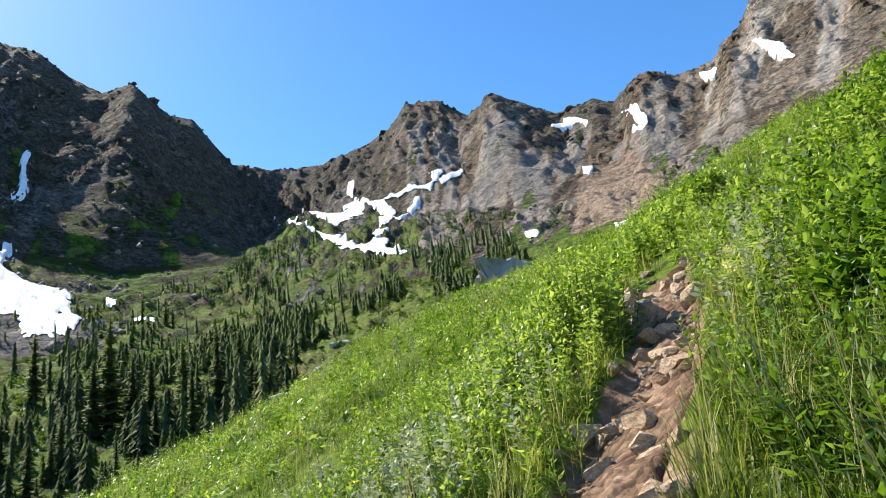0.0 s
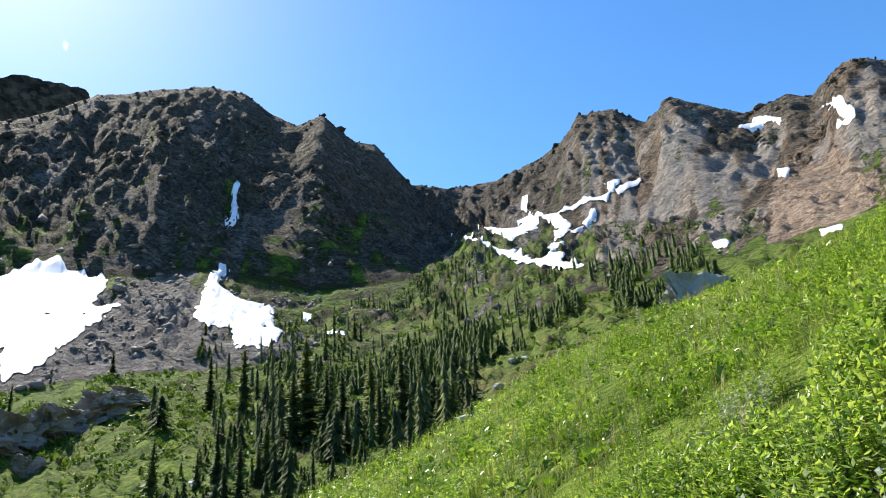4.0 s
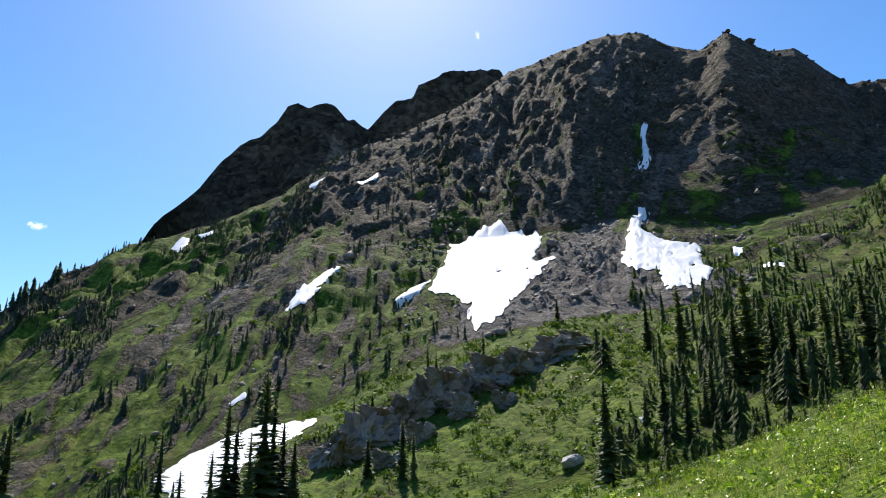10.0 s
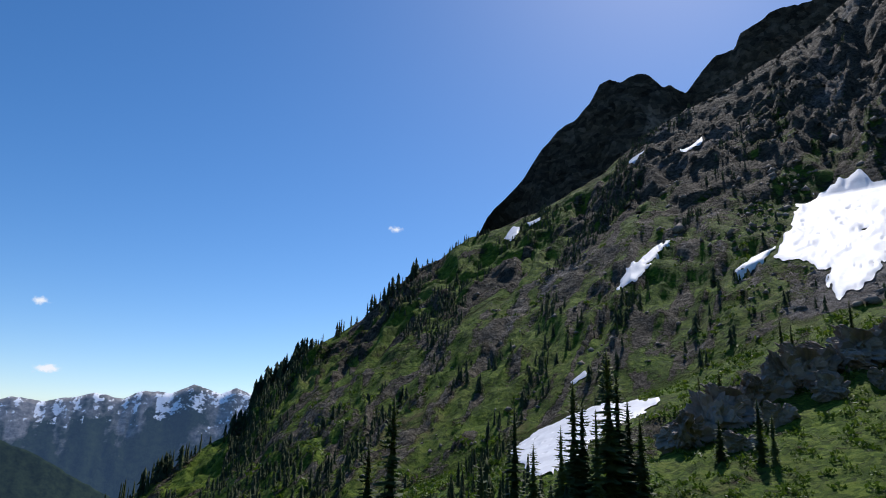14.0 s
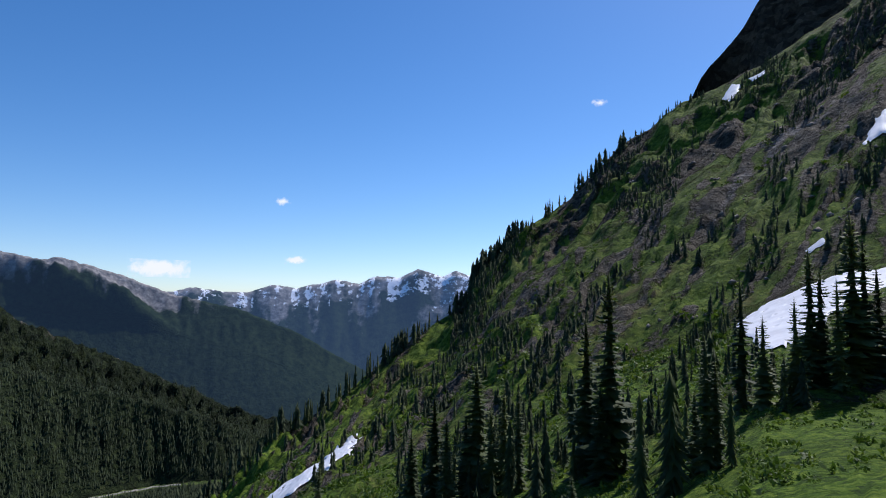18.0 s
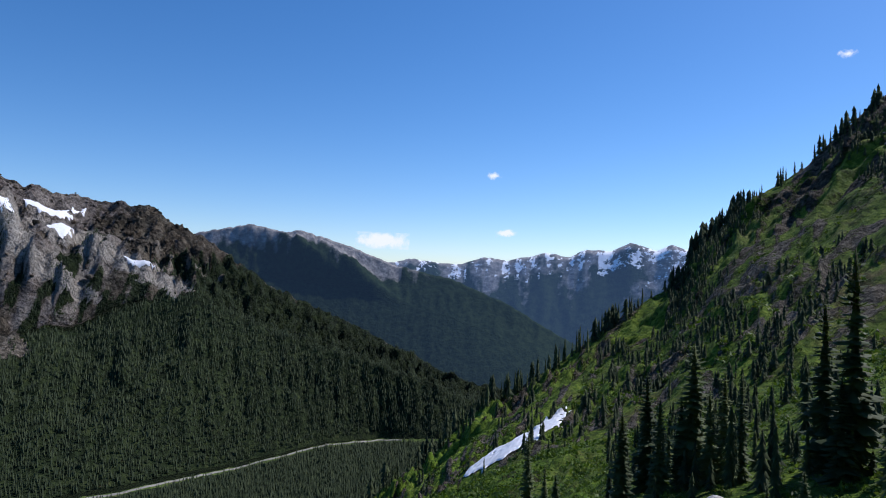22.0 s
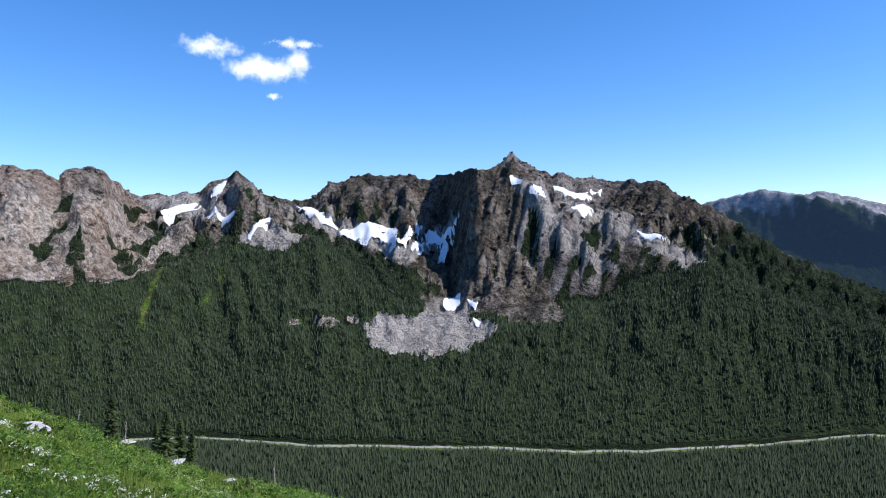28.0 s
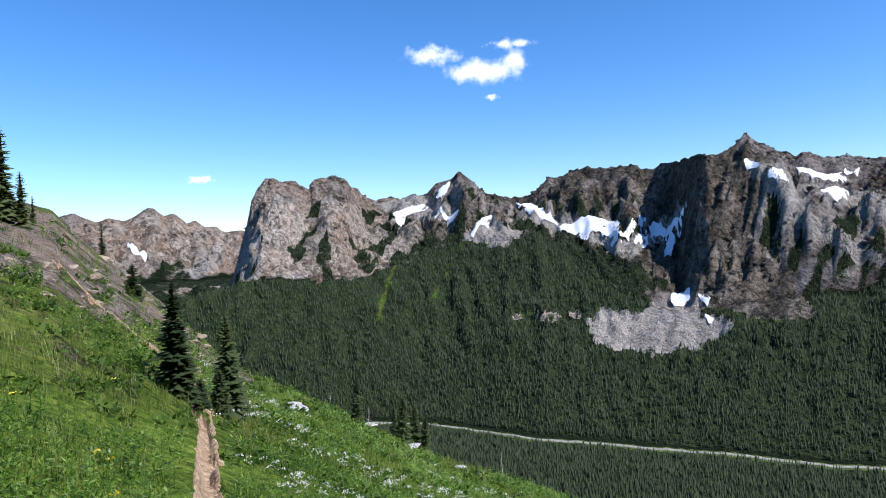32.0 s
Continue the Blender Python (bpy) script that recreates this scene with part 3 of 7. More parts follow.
def land_material():
    m, n, l, b = material("alpine_ground", 0.95, 0.1)
    grain, pos = scaled_position(n, l)
    cov = n.new("ShaderNodeAttribute")
    cov.attribute_name = "cover"
    tone = n.new("ShaderNodeAttribute")
    tone.attribute_name = "tone"
    cs, tn = n.new("ShaderNodeSeparateColor"), n.new("ShaderNodeSeparateColor")
    l.new(cov.outputs["Color"], cs.inputs[0])
    l.new(tone.outputs["Color"], tn.inputs[0])
    n1 = noise_tex(n, l, grain, 0.55, 8, 0.65)
    nf = noise_tex(n, l, grain, 3.2, 8, 0.72)
    n3 = noise_tex(n, l, grain, 0.12, 4, 0.55)
    warped = n.new("ShaderNodeVectorMath")
    warped.operation = "ADD"
    wt = node(n, "ShaderNodeTexNoise", Scale=0.8, Detail=3.0)
    l.new(grain, wt.inputs["Vector"])
    l.new(grain, warped.inputs[0])
    l.new(wt.outputs["Color"], warped.inputs[1])
    blocks = []
    for scale in (1.1, 3.4):
        vo = node(n, "ShaderNodeTexVoronoi", Scale=scale)
        l.new(warped.outputs[0], vo.inputs["Vector"])
        sp = n.new("ShaderNodeSeparateColor")
        l.new(vo.outputs["Color"], sp.inputs[0])
        blocks.append(sp.outputs[0])
    n2 = maths(n, l, "ADD", maths(n, l, "MULTIPLY", nf, 0.62), maths(n, l, "ADD", maths(n, l, "MULTIPLY", blocks[0], 0.14), maths(n, l, "MULTIPLY", blocks[1], 0.24)))
    grass = ramp(n, l, n2, [(0.3, (0.014, 0.032, 0.004)), (0.5, (0.052, 0.105, 0.008)), (0.68, (0.13, 0.19, 0.018))])
    heath = ramp(n, l, n2, [(0.3, (0.045, 0.048, 0.014)), (0.5, (0.105, 0.088, 0.03)), (0.7, (0.16, 0.13, 0.055))])
    lush = ramp(n, l, n2, [(0.3, (0.026, 0.048, 0.006)), (0.5, (0.085, 0.135, 0.012)), (0.68, (0.18, 0.225, 0.032))])
    grass = mix(n, l, tone.outputs["Alpha"], grass, lush)
    grass = mix(n, l, maths(n, l, "MULTIPLY", tn.outputs[1], ramp(n, l, n1, [(0.42, (0.1, 0.1, 0.1)), (0.6, (1, 1, 1))]), True), grass, heath)
    # rock tones: dark also holds the shade of backlit slopes, pale the sunlit ones
    dark = ramp(n, l, n2, [(0.3, (0.020, 0.019, 0.014)), (0.5, (0.064, 0.058, 0.043)), (0.66, (0.13, 0.118, 0.088)), (0.78, (0.20, 0.18, 0.145))])
    pale = ramp(n, l, n2, [(0.27, (0.10, 0.084, 0.066)), (0.43, (0.29, 0.245, 0.19)), (0.56, (0.50, 0.43, 0.34)), (0.72, (0.66, 0.58, 0.47))])
    rust = ramp(n, l, n2, [(0.3, (0.12, 0.07, 0.04)), (0.5, (0.33, 0.22, 0.14)), (0.7, (0.5, 0.38, 0.27))])
    rock = mix(n, l, tn.outputs[0], dark, pale)
    rock = mix(n, l, maths(n, l, "MULTIPLY", tn.outputs[2], ramp(n, l, n1, [(0.40, (0.15, 0.15, 0.15)), (0.62, (1, 1, 1))]), True), rock, rust)
    scree = mix(n, l, tn.outputs[0], ramp(n, l, n2, [(0.35, (0.075, 0.068, 0.062)), (0.5, (0.15, 0.135, 0.125)), (0.7, (0.27, 0.25, 0.23))]),
                ramp(n, l, n2, [(0.35, (0.33, 0.305, 0.26)), (0.5, (0.42, 0.39, 0.335)), (0.7, (0.51, 0.475, 0.41))]))
    scree = mix(n, l, maths(n, l, "MULTIPLY", tn.outputs[2], 0.8), scree, rust)
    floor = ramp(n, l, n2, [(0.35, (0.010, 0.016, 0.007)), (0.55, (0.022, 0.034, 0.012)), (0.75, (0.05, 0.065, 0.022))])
    wob = maths(n, l, "ADD", maths(n, l, "MULTIPLY", maths(n, l, "SUBTRACT", n1, 0.5), 1.6), maths(n, l, "MULTIPLY", maths(n, l, "SUBTRACT", nf, 0.5), 1.3))

    def cut(channel, width=0.12):
        v = maths(n, l, "ADD", channel, wob)
        mr = node(n, "ShaderNodeMapRange")
        mr.inputs["From Min"].default_value, mr.inputs["From Max"].default_value = 0.5 - width, 0.5 + width
        l.new(v, mr.inputs["Value"])
        return mr.outputs[0]
    bare_rock, bare_scree = cut(cs.outputs[1]), cut(cs.outputs[2])
    col = mix(n, l, bare_rock, grass, rock)
    col = mix(n, l, bare_scree, col, scree)
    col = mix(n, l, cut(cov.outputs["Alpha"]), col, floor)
    soil = n.new("ShaderNodeAttribute")
    soil.attribute_name = "soil"
    earth = ramp(n, l, noise_tex(n, l, pos, 9.0, 8, 0.65), [(0.3, (0.09, 0.055, 0.035)), (0.5, (0.22, 0.14, 0.09)), (0.72, (0.36, 0.25, 0.17))])
    col = mix(n, l, cut(soil.outputs["Fac"], 0.2), col, earth)
    snow = n.new("ShaderNodeAttribute")
    snow.attribute_name = "snow"
    sv = maths(n, l, "ADD", snow.outputs["Fac"], maths(n, l, "MULTIPLY", maths(n, l, "SUBTRACT", n1, 0.5), 1.6))
    col = mix(n, l, maths(n, l, "GREATER_THAN", sv, 0.55), col, (0.82, 0.84, 0.87))
    col = mix(n, l, 0.35, col, mix(n, l, 1.0, col, ramp(n, l, n3, [(0.3, (0.55, 0.55, 0.55)), (0.7, (1.35, 1.35, 1.35))]), "MULTIPLY"))
    l.new(col, b.inputs["Base Color"])
    # relief in metres, by zone
    crease = maths(n, l, "ABSOLUTE", maths(n, l, "SUBTRACT", noise_tex(n, l, warped.outputs[0], 0.24, 4, 0.55), 0.5))
    h = maths(n, l, "ADD", maths(n, l, "MULTIPLY", n1, 0.9), maths(n, l, "ADD", maths(n, l, "MULTIPLY", n2, 0.6), maths(n, l, "MULTIPLY", crease, 3.0)))
    inv = maths(n, l, "DIVIDE", 1.0, n.new("ShaderNodeAttribute").outputs["Fac"])
    for x in n:
        if x.bl_idname == "ShaderNodeAttribute" and not x.attribute_name:
            x.attribute_name = "grain"
    bare = maths(n, l, "ADD", maths(n, l, "MAXIMUM", bare_rock, bare_scree), 0.22, True)
    h = maths(n, l, "MULTIPLY", maths(n, l, "MULTIPLY", h, bare), inv)
    bump(n, l, b, h, 1.0, 1.3)
    return m


LAND = land_material()


def distant_material(name, haze_glow):
    """Ranges kilometres off, the backdrop of the valley; a blue glow stands in for haze."""
    m, n, l, b = material(name, 1.0, 0.0)
    grain, pos = scaled_position(n, l)
    cov = n.new("ShaderNodeAttribute")
    cov.attribute_name = "cover"
    snow = n.new("ShaderNodeAttribute")
    snow.attribute_name = "snow"
    n1, n2 = noise_tex(n, l, grain, 0.55, 8, 0.65), noise_tex(n, l, grain, 2.4, 8, 0.7)
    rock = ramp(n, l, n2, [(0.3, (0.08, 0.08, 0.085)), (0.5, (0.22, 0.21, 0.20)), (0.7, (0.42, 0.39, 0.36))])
    wood = ramp(n, l, n2, [(0.35, (0.012, 0.022, 0.014)), (0.6, (0.030, 0.045, 0.022))])
    wob = maths(n, l, "MULTIPLY", maths(n, l, "SUBTRACT", n1, 0.5), 1.6)
    f = node(n, "ShaderNodeMapRange")
    f.inputs["From Min"].default_value, f.inputs["From Max"].default_value = 0.35, 0.65
    l.new(maths(n, l, "ADD", cov.outputs["Alpha"], wob), f.inputs["Value"])
    col = mix(n, l, f.outputs[0], rock, wood)
    col = mix(n, l, maths(n, l, "GREATER_THAN", maths(n, l, "ADD", snow.outputs["Fac"], maths(n, l, "MULTIPLY", maths(n, l, "SUBTRACT", n2, 0.5), 1.9)), 0.55), col, (0.8, 0.83, 0.88))
    l.new(col, b.inputs["Base Color"])
    bump(n, l, b, maths(n, l, "MULTIPLY", maths(n, l, "ADD", n1, n2), 14.0), 0.6, 1.0)
    # faint blue emission paints aerial haze onto the slopes
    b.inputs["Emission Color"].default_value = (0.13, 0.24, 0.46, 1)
    b.inputs["Emission Strength"].default_value = haze_glow
    return m


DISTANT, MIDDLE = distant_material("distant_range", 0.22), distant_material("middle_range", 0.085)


# ---- the land: one sheet out to the horizon ----
# bare ground across the valley by bearing and height angle: scree aprons, pale slabs, the north wall with its shade in
# the rock tone
APRONS = (
    [(148.8, 5.1), (146.0, 4.5), (143.7, 0.7), (141.4, -1.4), (139.6, -3.0), (141.4, -2.6), (144.9, -0.2), (147.0, 2.7)],
    [(144.2, 3.3), (140.5, 2.3), (138.3, 1.1), (135.2, -0.8), (133.5, -1.9), (134.6, -2.6), (137.4, -1.2), (140.1, 0.7), (142.8, 1.4)],
    [(171.0, 0.0), (169.2, 2.1), (166.4, 0.5), (167.8, -0.5), (170.1, -0.4)],
    [(178.9, 3.6), (174.4, 3.9), (171.4, 2.8), (173.1, 1.7), (176.5, 2.3), (178.5, 3.0)],
    [(166.0, 2.8), (162.2, 1.6), (158.5, -0.6), (155.6, 0.4), (153.2, 2.3), (153.7, 1.3), (157.1, -2.0), (161.3, 0.0), (165.1, 1.4)],
    [(161.4, -8.1), (160.2, -6.2), (158.5, -6.0), (156.6, -6.6), (154.2, -7.3), (150.9, -6.4), (150.1, -7.3), (152.3, -8.7), (155.2, -9.6), (158.6, -9.1)],
    [(190.2, -1.6), (188.6, 1.0), (188.1, 0.4), (189.0, -1.8)])
SLABS = [(188.6, 3.2), (186.0, 3.4), (183.5, 3.9), (179.3, 3.2), (175.2, 1.4), (176.5, -0.3), (178.2, -2.1), (180.9, -2.9), (184.3, -2.5), (188.8, -1.8)]
NORTH_WALL = [(151.7, 6.0), (150.3, 4.6), (148.9, 0.3), (146.1, -3.5), (144.2, -6.8), (148.9, -6.8), (151.8, -5.4), (155.1, -3.5), (156.6, -2.0), (153.7, 1.3)]


def cover_of(a, r, k, u, z):
    """Turf, rock, scree, wood; pale, heath, rust; grain, snow."""
    l = np.log(np.maximum(r, 0.3))
    _, e, across, along = slope_frame(a, r)
    p1 = fbm(across * 0.42, along * 0.16, 4, 101)
    p2 = fbm(across * 1.0, along * 0.5, 3, 131)
    p3 = fbm(a * 0.16, l * 4, 3, 151)
    s1, s2 = strata(a, r)
    zero = np.zeros_like(a)
    rock, scree, wood, pale, heath, rust, snow = (zero.copy() for _ in range(7))
    elev = np.degrees(np.arctan2(z - EYE, r))
    # near hillside: turf, with broken rock and scree on the rib behind
    near = k <= 2
    rib = near & (a > 189) & (a < 216) & (r > 12)
    line = table(RIB_FOOT, a)
    rock[rib] = (smooth(-1.0, 0.6, elev - line) * 0.5 + 0.45 * p2)[rib]
    scree[rib] = (smooth(-0.5, 2.0, elev - line) * 0.45 + 0.5 * p1)[rib]
    rust[rib], pale[rib], heath[rib] = (0.75 + 0.5 * p1)[rib], 0.8, 0.7
    # basin floor
    basin = (k == 2) | (k == 3) | (k == 4)
    open_side = smooth(60, 80, a)
    s = k == 3
    rock[s] = (0.08 + 0.35 * p1 + 0.25 * smooth(45, 60, a) * (1 - open_side))[s]
    heath[s] = (0.25 + 0.5 * smooth(16, 8, a) * smooth(-14, 0, a) + 0.3 * p3)[s]
    s = k == 4
    aw = a + 3.5 * p1 + 1.2 * p2
    spread = 1 - u
    talus = smooth(30 - 7 * spread, 32 - 5 * spread, aw) * smooth(40 + 12 * spread, 36 + 12 * spread, aw)
    tan_side = smooth(3.5, -3, a)
    scree[s] = (0.95 * talus + 0.72 * tan_side * smooth(0.0, 0.3, u) + 0.12 + 0.5 * p1 + 0.3 * p2 - 0.25 * smooth(10, 16, a) * smooth(30, 24, a) - 0.3 * smooth(54, 62, a))[s]
    rock[s] = (0.12 + 0.30 * u * (1 - 0.7 * smooth(56, 66, a)) + 0.4 * p2)[s]
    heath[s] = (0.45 + 0.4 * p3 - 0.3 * smooth(56, 70, a))[s]
    rust[s] = (0.35 * tan_side + 0.6 * smooth(-15, -19, a) * smooth(-26, -21, a) + 0.25 * tan_side * p1)[s]
    pale[s] = (0.15 + 0.35 * tan_side)[s]
    s = k == 5
    turf = smooth(54, 68, a)
    riser = smooth(0.45, 0.75, s1)
    rock[s] = (0.85 + 0.30 * u + 0.35 * p1 - 1.1 * turf + (0.7 * riser + 0.5 * p1) * turf - 0.35 * smooth(60, 50, a) * (1 - u) * smooth(12, 18, a) * smooth(0.6, 0.3, s1))[s]
    scree[s] = (0.15 + 0.5 * p1 + 0.95 * tan_side * smooth(0.6, 0.3, u + 0.3 * p1 + 0.2 * p2) - 0.5 * turf)[s]
    pale[s] = (0.04 + 0.42 * tan_side * smooth(0.62, 0.35, u + 0.3 * p1) + 0.05 * tan_side + 0.5 * smooth(-22, -28, a))[s]
    heath[s] = (0.5 - 0.4 * turf + 0.5 * turf * p3)[s]
    rust[s] = (0.4 * tan_side * smooth(0.1, 0.7, p1 + 0.5) + 0.1)[s]
    # bare ledges and brown heath in bands over the green spur, tan and orange scree on the sunny side
    s = (k == 4) & (a > 50)
    rock[s] = (rock + (0.5 * riser + 0.3 * p1) * smooth(50, 60, a))[s]
    heath[s] = (heath + 0.45 * smooth(0.05, 0.4, p1 + 0.4 * p3))[s]
    fan = smooth(-14.5, -15.6, a + 0.35 * (elev - 19) + 0.5 * p2) * smooth(-22.5, -21, a - 0.2 * (elev - 19) + 0.5 * p2) * smooth(16.0, 16.8, elev) * smooth(22.5, 21.5, elev + p2) * (k >= 4) * (k <= 5)
    scree, rust, pale = scree + 1.4 * fan, rust + 1.2 * fan, pale + 0.8 * fan
    crop = smooth(0.12, 0.3, p1) * (k >= 4) * (k <= 5) * smooth(4, 1, a)
    scree, rock, pale = scree - 1.6 * crop * (1 - fan), rock + 0.8 * crop, pale - 0.6 * crop
    s = k == 6
    rock[s] = 0.8
    # the main valley
    s = (k >= 7) & (k <= 9)
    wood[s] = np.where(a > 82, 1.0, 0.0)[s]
    rock[s] = np.where(a > 82, 0.0, 1.0)[s]
    s = k == 9
    avenue = np.exp(-((a - 178.4 + (elev + 6.0) * 0.28 + 0.3 * p1) / 0.5) ** 2) * smooth(-7.0, -6.0, elev) + 0.8 * np.exp(-((a - 174.2 + (elev + 5.0) * 0.62 + 0.3 * p1) / 0.45) ** 2) * smooth(-5.6, -4.6, elev)
    crop = np.exp(-((elev + 6.55 + 0.35 * p1) / 0.4) ** 2) * smooth(159.5, 161, a) * smooth(168.5, 167, a) * smooth(-0.25, 0.15, p2)
    fan9 = smooth(152, 153, a + 0.4 * p1) * smooth(0.6, -0.6, a - (160.5 - (elev + 9.2) * 1.2) + 0.8 * p1) * smooth(-9.5, -9.0, elev + 0.4 * p2)
    scree[s] = (1.3 * fan9)[s]
    rock[s] = np.maximum(rock, 1.2 * crop)[s]
    pale[s], heath[s] = 0.95, 0.55
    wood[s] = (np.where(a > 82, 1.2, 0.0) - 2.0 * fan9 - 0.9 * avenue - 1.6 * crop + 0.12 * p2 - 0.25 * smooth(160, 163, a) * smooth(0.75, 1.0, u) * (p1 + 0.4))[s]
    s = k == 10
    wooded = smooth(135, 128, a) * (a > 82)
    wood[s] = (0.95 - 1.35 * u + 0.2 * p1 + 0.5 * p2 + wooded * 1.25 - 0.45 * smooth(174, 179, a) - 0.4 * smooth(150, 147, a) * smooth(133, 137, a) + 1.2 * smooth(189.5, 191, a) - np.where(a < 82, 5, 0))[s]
    fan = smooth(152, 153, a + 0.4 * p1) * smooth(0.6, -0.6, a - (160.5 - (elev + 9.2) * 1.2) + 0.8 * p1) * smooth(-9.5, -9.0, elev + 0.4 * p2) * smooth(-4.4, -5.2, elev + 0.6 * p1)
    wall = smooth(148.6, 149.6, a) * smooth(155.5, 154, a + p1)
    wood[s] -= (0.9 * wall + 1.5 * fan)[s]
    rock[s] = 1.0
    east = smooth(172, 177, a)
    wood[s] += (0.25 * east * smooth(0.7, 0.3, u) * (p2 > 0.05) + 0.3 * smooth(0.1, 0.4, p2) * smooth(0.75, 0.4, u))[s]
    scree[s] = (0.28 + 0.5 * p1 + 0.45 * east * smooth(0.75, 0.5, u + 0.2 * p2) + 1.2 * fan - 0.5 * wall + 0.5 * smooth(150, 147, a) * smooth(136, 139, a) * (1 + 1.5 * p1)
                + 0.2 * smooth(176, 180, a) - np.where(a < 82, 1, 0))[s]
    # under bearing 82 pale and rust drop: the far peak's shade, put into its rock
    pale[s] = (0.12 + 0.6 * smooth(-0.1, 0.35, p1 + 0.35 * east) + 0.45 * east * smooth(0.85, 0.7, u) + 0.8 * fan + 0.15 * smooth(174, 179, a) - 0.5 * smooth(0.55, 0.8, u) * smooth(188, 186, a) - 0.2 * smooth(149, 151, a) * smooth(164, 154, a) - np.where(a < 82, 0.35, 0))[s]
    rust[s] = (0.2 + 0.5 * east * smooth(0.0, 0.2, p1) - np.where(a < 82, 0.3, 0))[s]
    face = (k == 9) | (k == 10)
    wa, we = a + 0.5 * p2, elev + 0.3 * p1
    slab = face & inside(np.array(SLABS), wa, we)
    rock[slab] = 1.0
    wood[slab] = (-0.3 + 1.1 * smooth(0.12, 0.35, p2))[slab]
    scree[slab], pale[slab], rust[slab] = (0.25 + 0.9 * p2)[slab], 1.0, (0.4 + 0.8 * p1)[slab]
    # bare cliff; its low pale value also stands in for the wall's shade
    wall = face & inside(np.array(NORTH_WALL), wa, we)
    rock[wall] = 1.0
    wood[wall], scree[wall], pale[wall] = (-0.35 + 0.9 * p2)[wall], -0.5, (0.2 + 0.3 * p2)[wall]
    for outline in APRONS:
        bare = face & inside(np.array(outline), wa, we)
        scree[bare], rock[bare], pale[bare], rust[bare] = 2.0, 0.0, 1.0, 0.12
        wood[bare] = -1.5
    s = (k == 11)
    wood[s] = np.where(a > 82, 0.9, 0.0)[s]
    rock[s] = 0.8
    s = (k == 12) | (k == 13)
    wood[s] = (1.25 - (0.2 + 1.6 * smooth(113, 119, a)) * (k == 13) * u ** 1.5 + 0.35 * p1 + 0.1 * p2 - 1.2 * smooth(185, 189, a) * (k == 13))[s]
    rock[s], pale[s] = 1.0, (0.45 + 0.5 * smooth(185, 189, a))[s]
    rust[s] = (0.1 + (0.55 + 0.7 * p1) * smooth(185, 189, a))[s]
    s = (k == 13) & (a > 185)
    scree[s] = (0.3 + 0.7 * p2 + 0.5 * smooth(0.7, 0.3, u))[s]
    wood[s] += (0.9 * smooth(0.3, 0.05, u + 0.2 * p2))[s]
    s = (k == 14) | (k == 15) | (k == 16)
    wood[s] = (1.75 - 1.55 * u * (k == 15) + 0.35 * p1)[s]
    rock[s], pale[s] = 1.0, 0.25
    snow[s] = ((-0.08 + 0.48 * smooth(0.6, 0.92, u) + 0.3 * p2 + 0.15 * smooth(104, 96, a)) * (k == 15))[s]
    snow[(k == 13) & (a > 100)] = (0.1 * u)[(k == 13) & (a > 100)]
    return rock, scree, wood, pale, heath, rust, snow


def lush_of(a, k):
    """Share of fresh bright turf: the near hillside, the basin floor and the spur."""
    spur = smooth(56, 70, a) * smooth(135, 120, a)
    open_side = 1 - 0.8 * smooth(34, 58, a) * smooth(152, 140, a)
    return np.where(k <= 2, open_side, np.where(k == 3, 0.55 * open_side, np.where(k <= 5, 0.1 + 0.5 * spur, 0.0)))


# size of the surface grain between two lines, as 1 / metres
GRAIN = 1 / np.array([0.25, 0.6, 1.4, 2.6, 4.5, 8.5, 12, 20, 28, 34, 42, 50, 60, 66, 70, 80, 85.0])


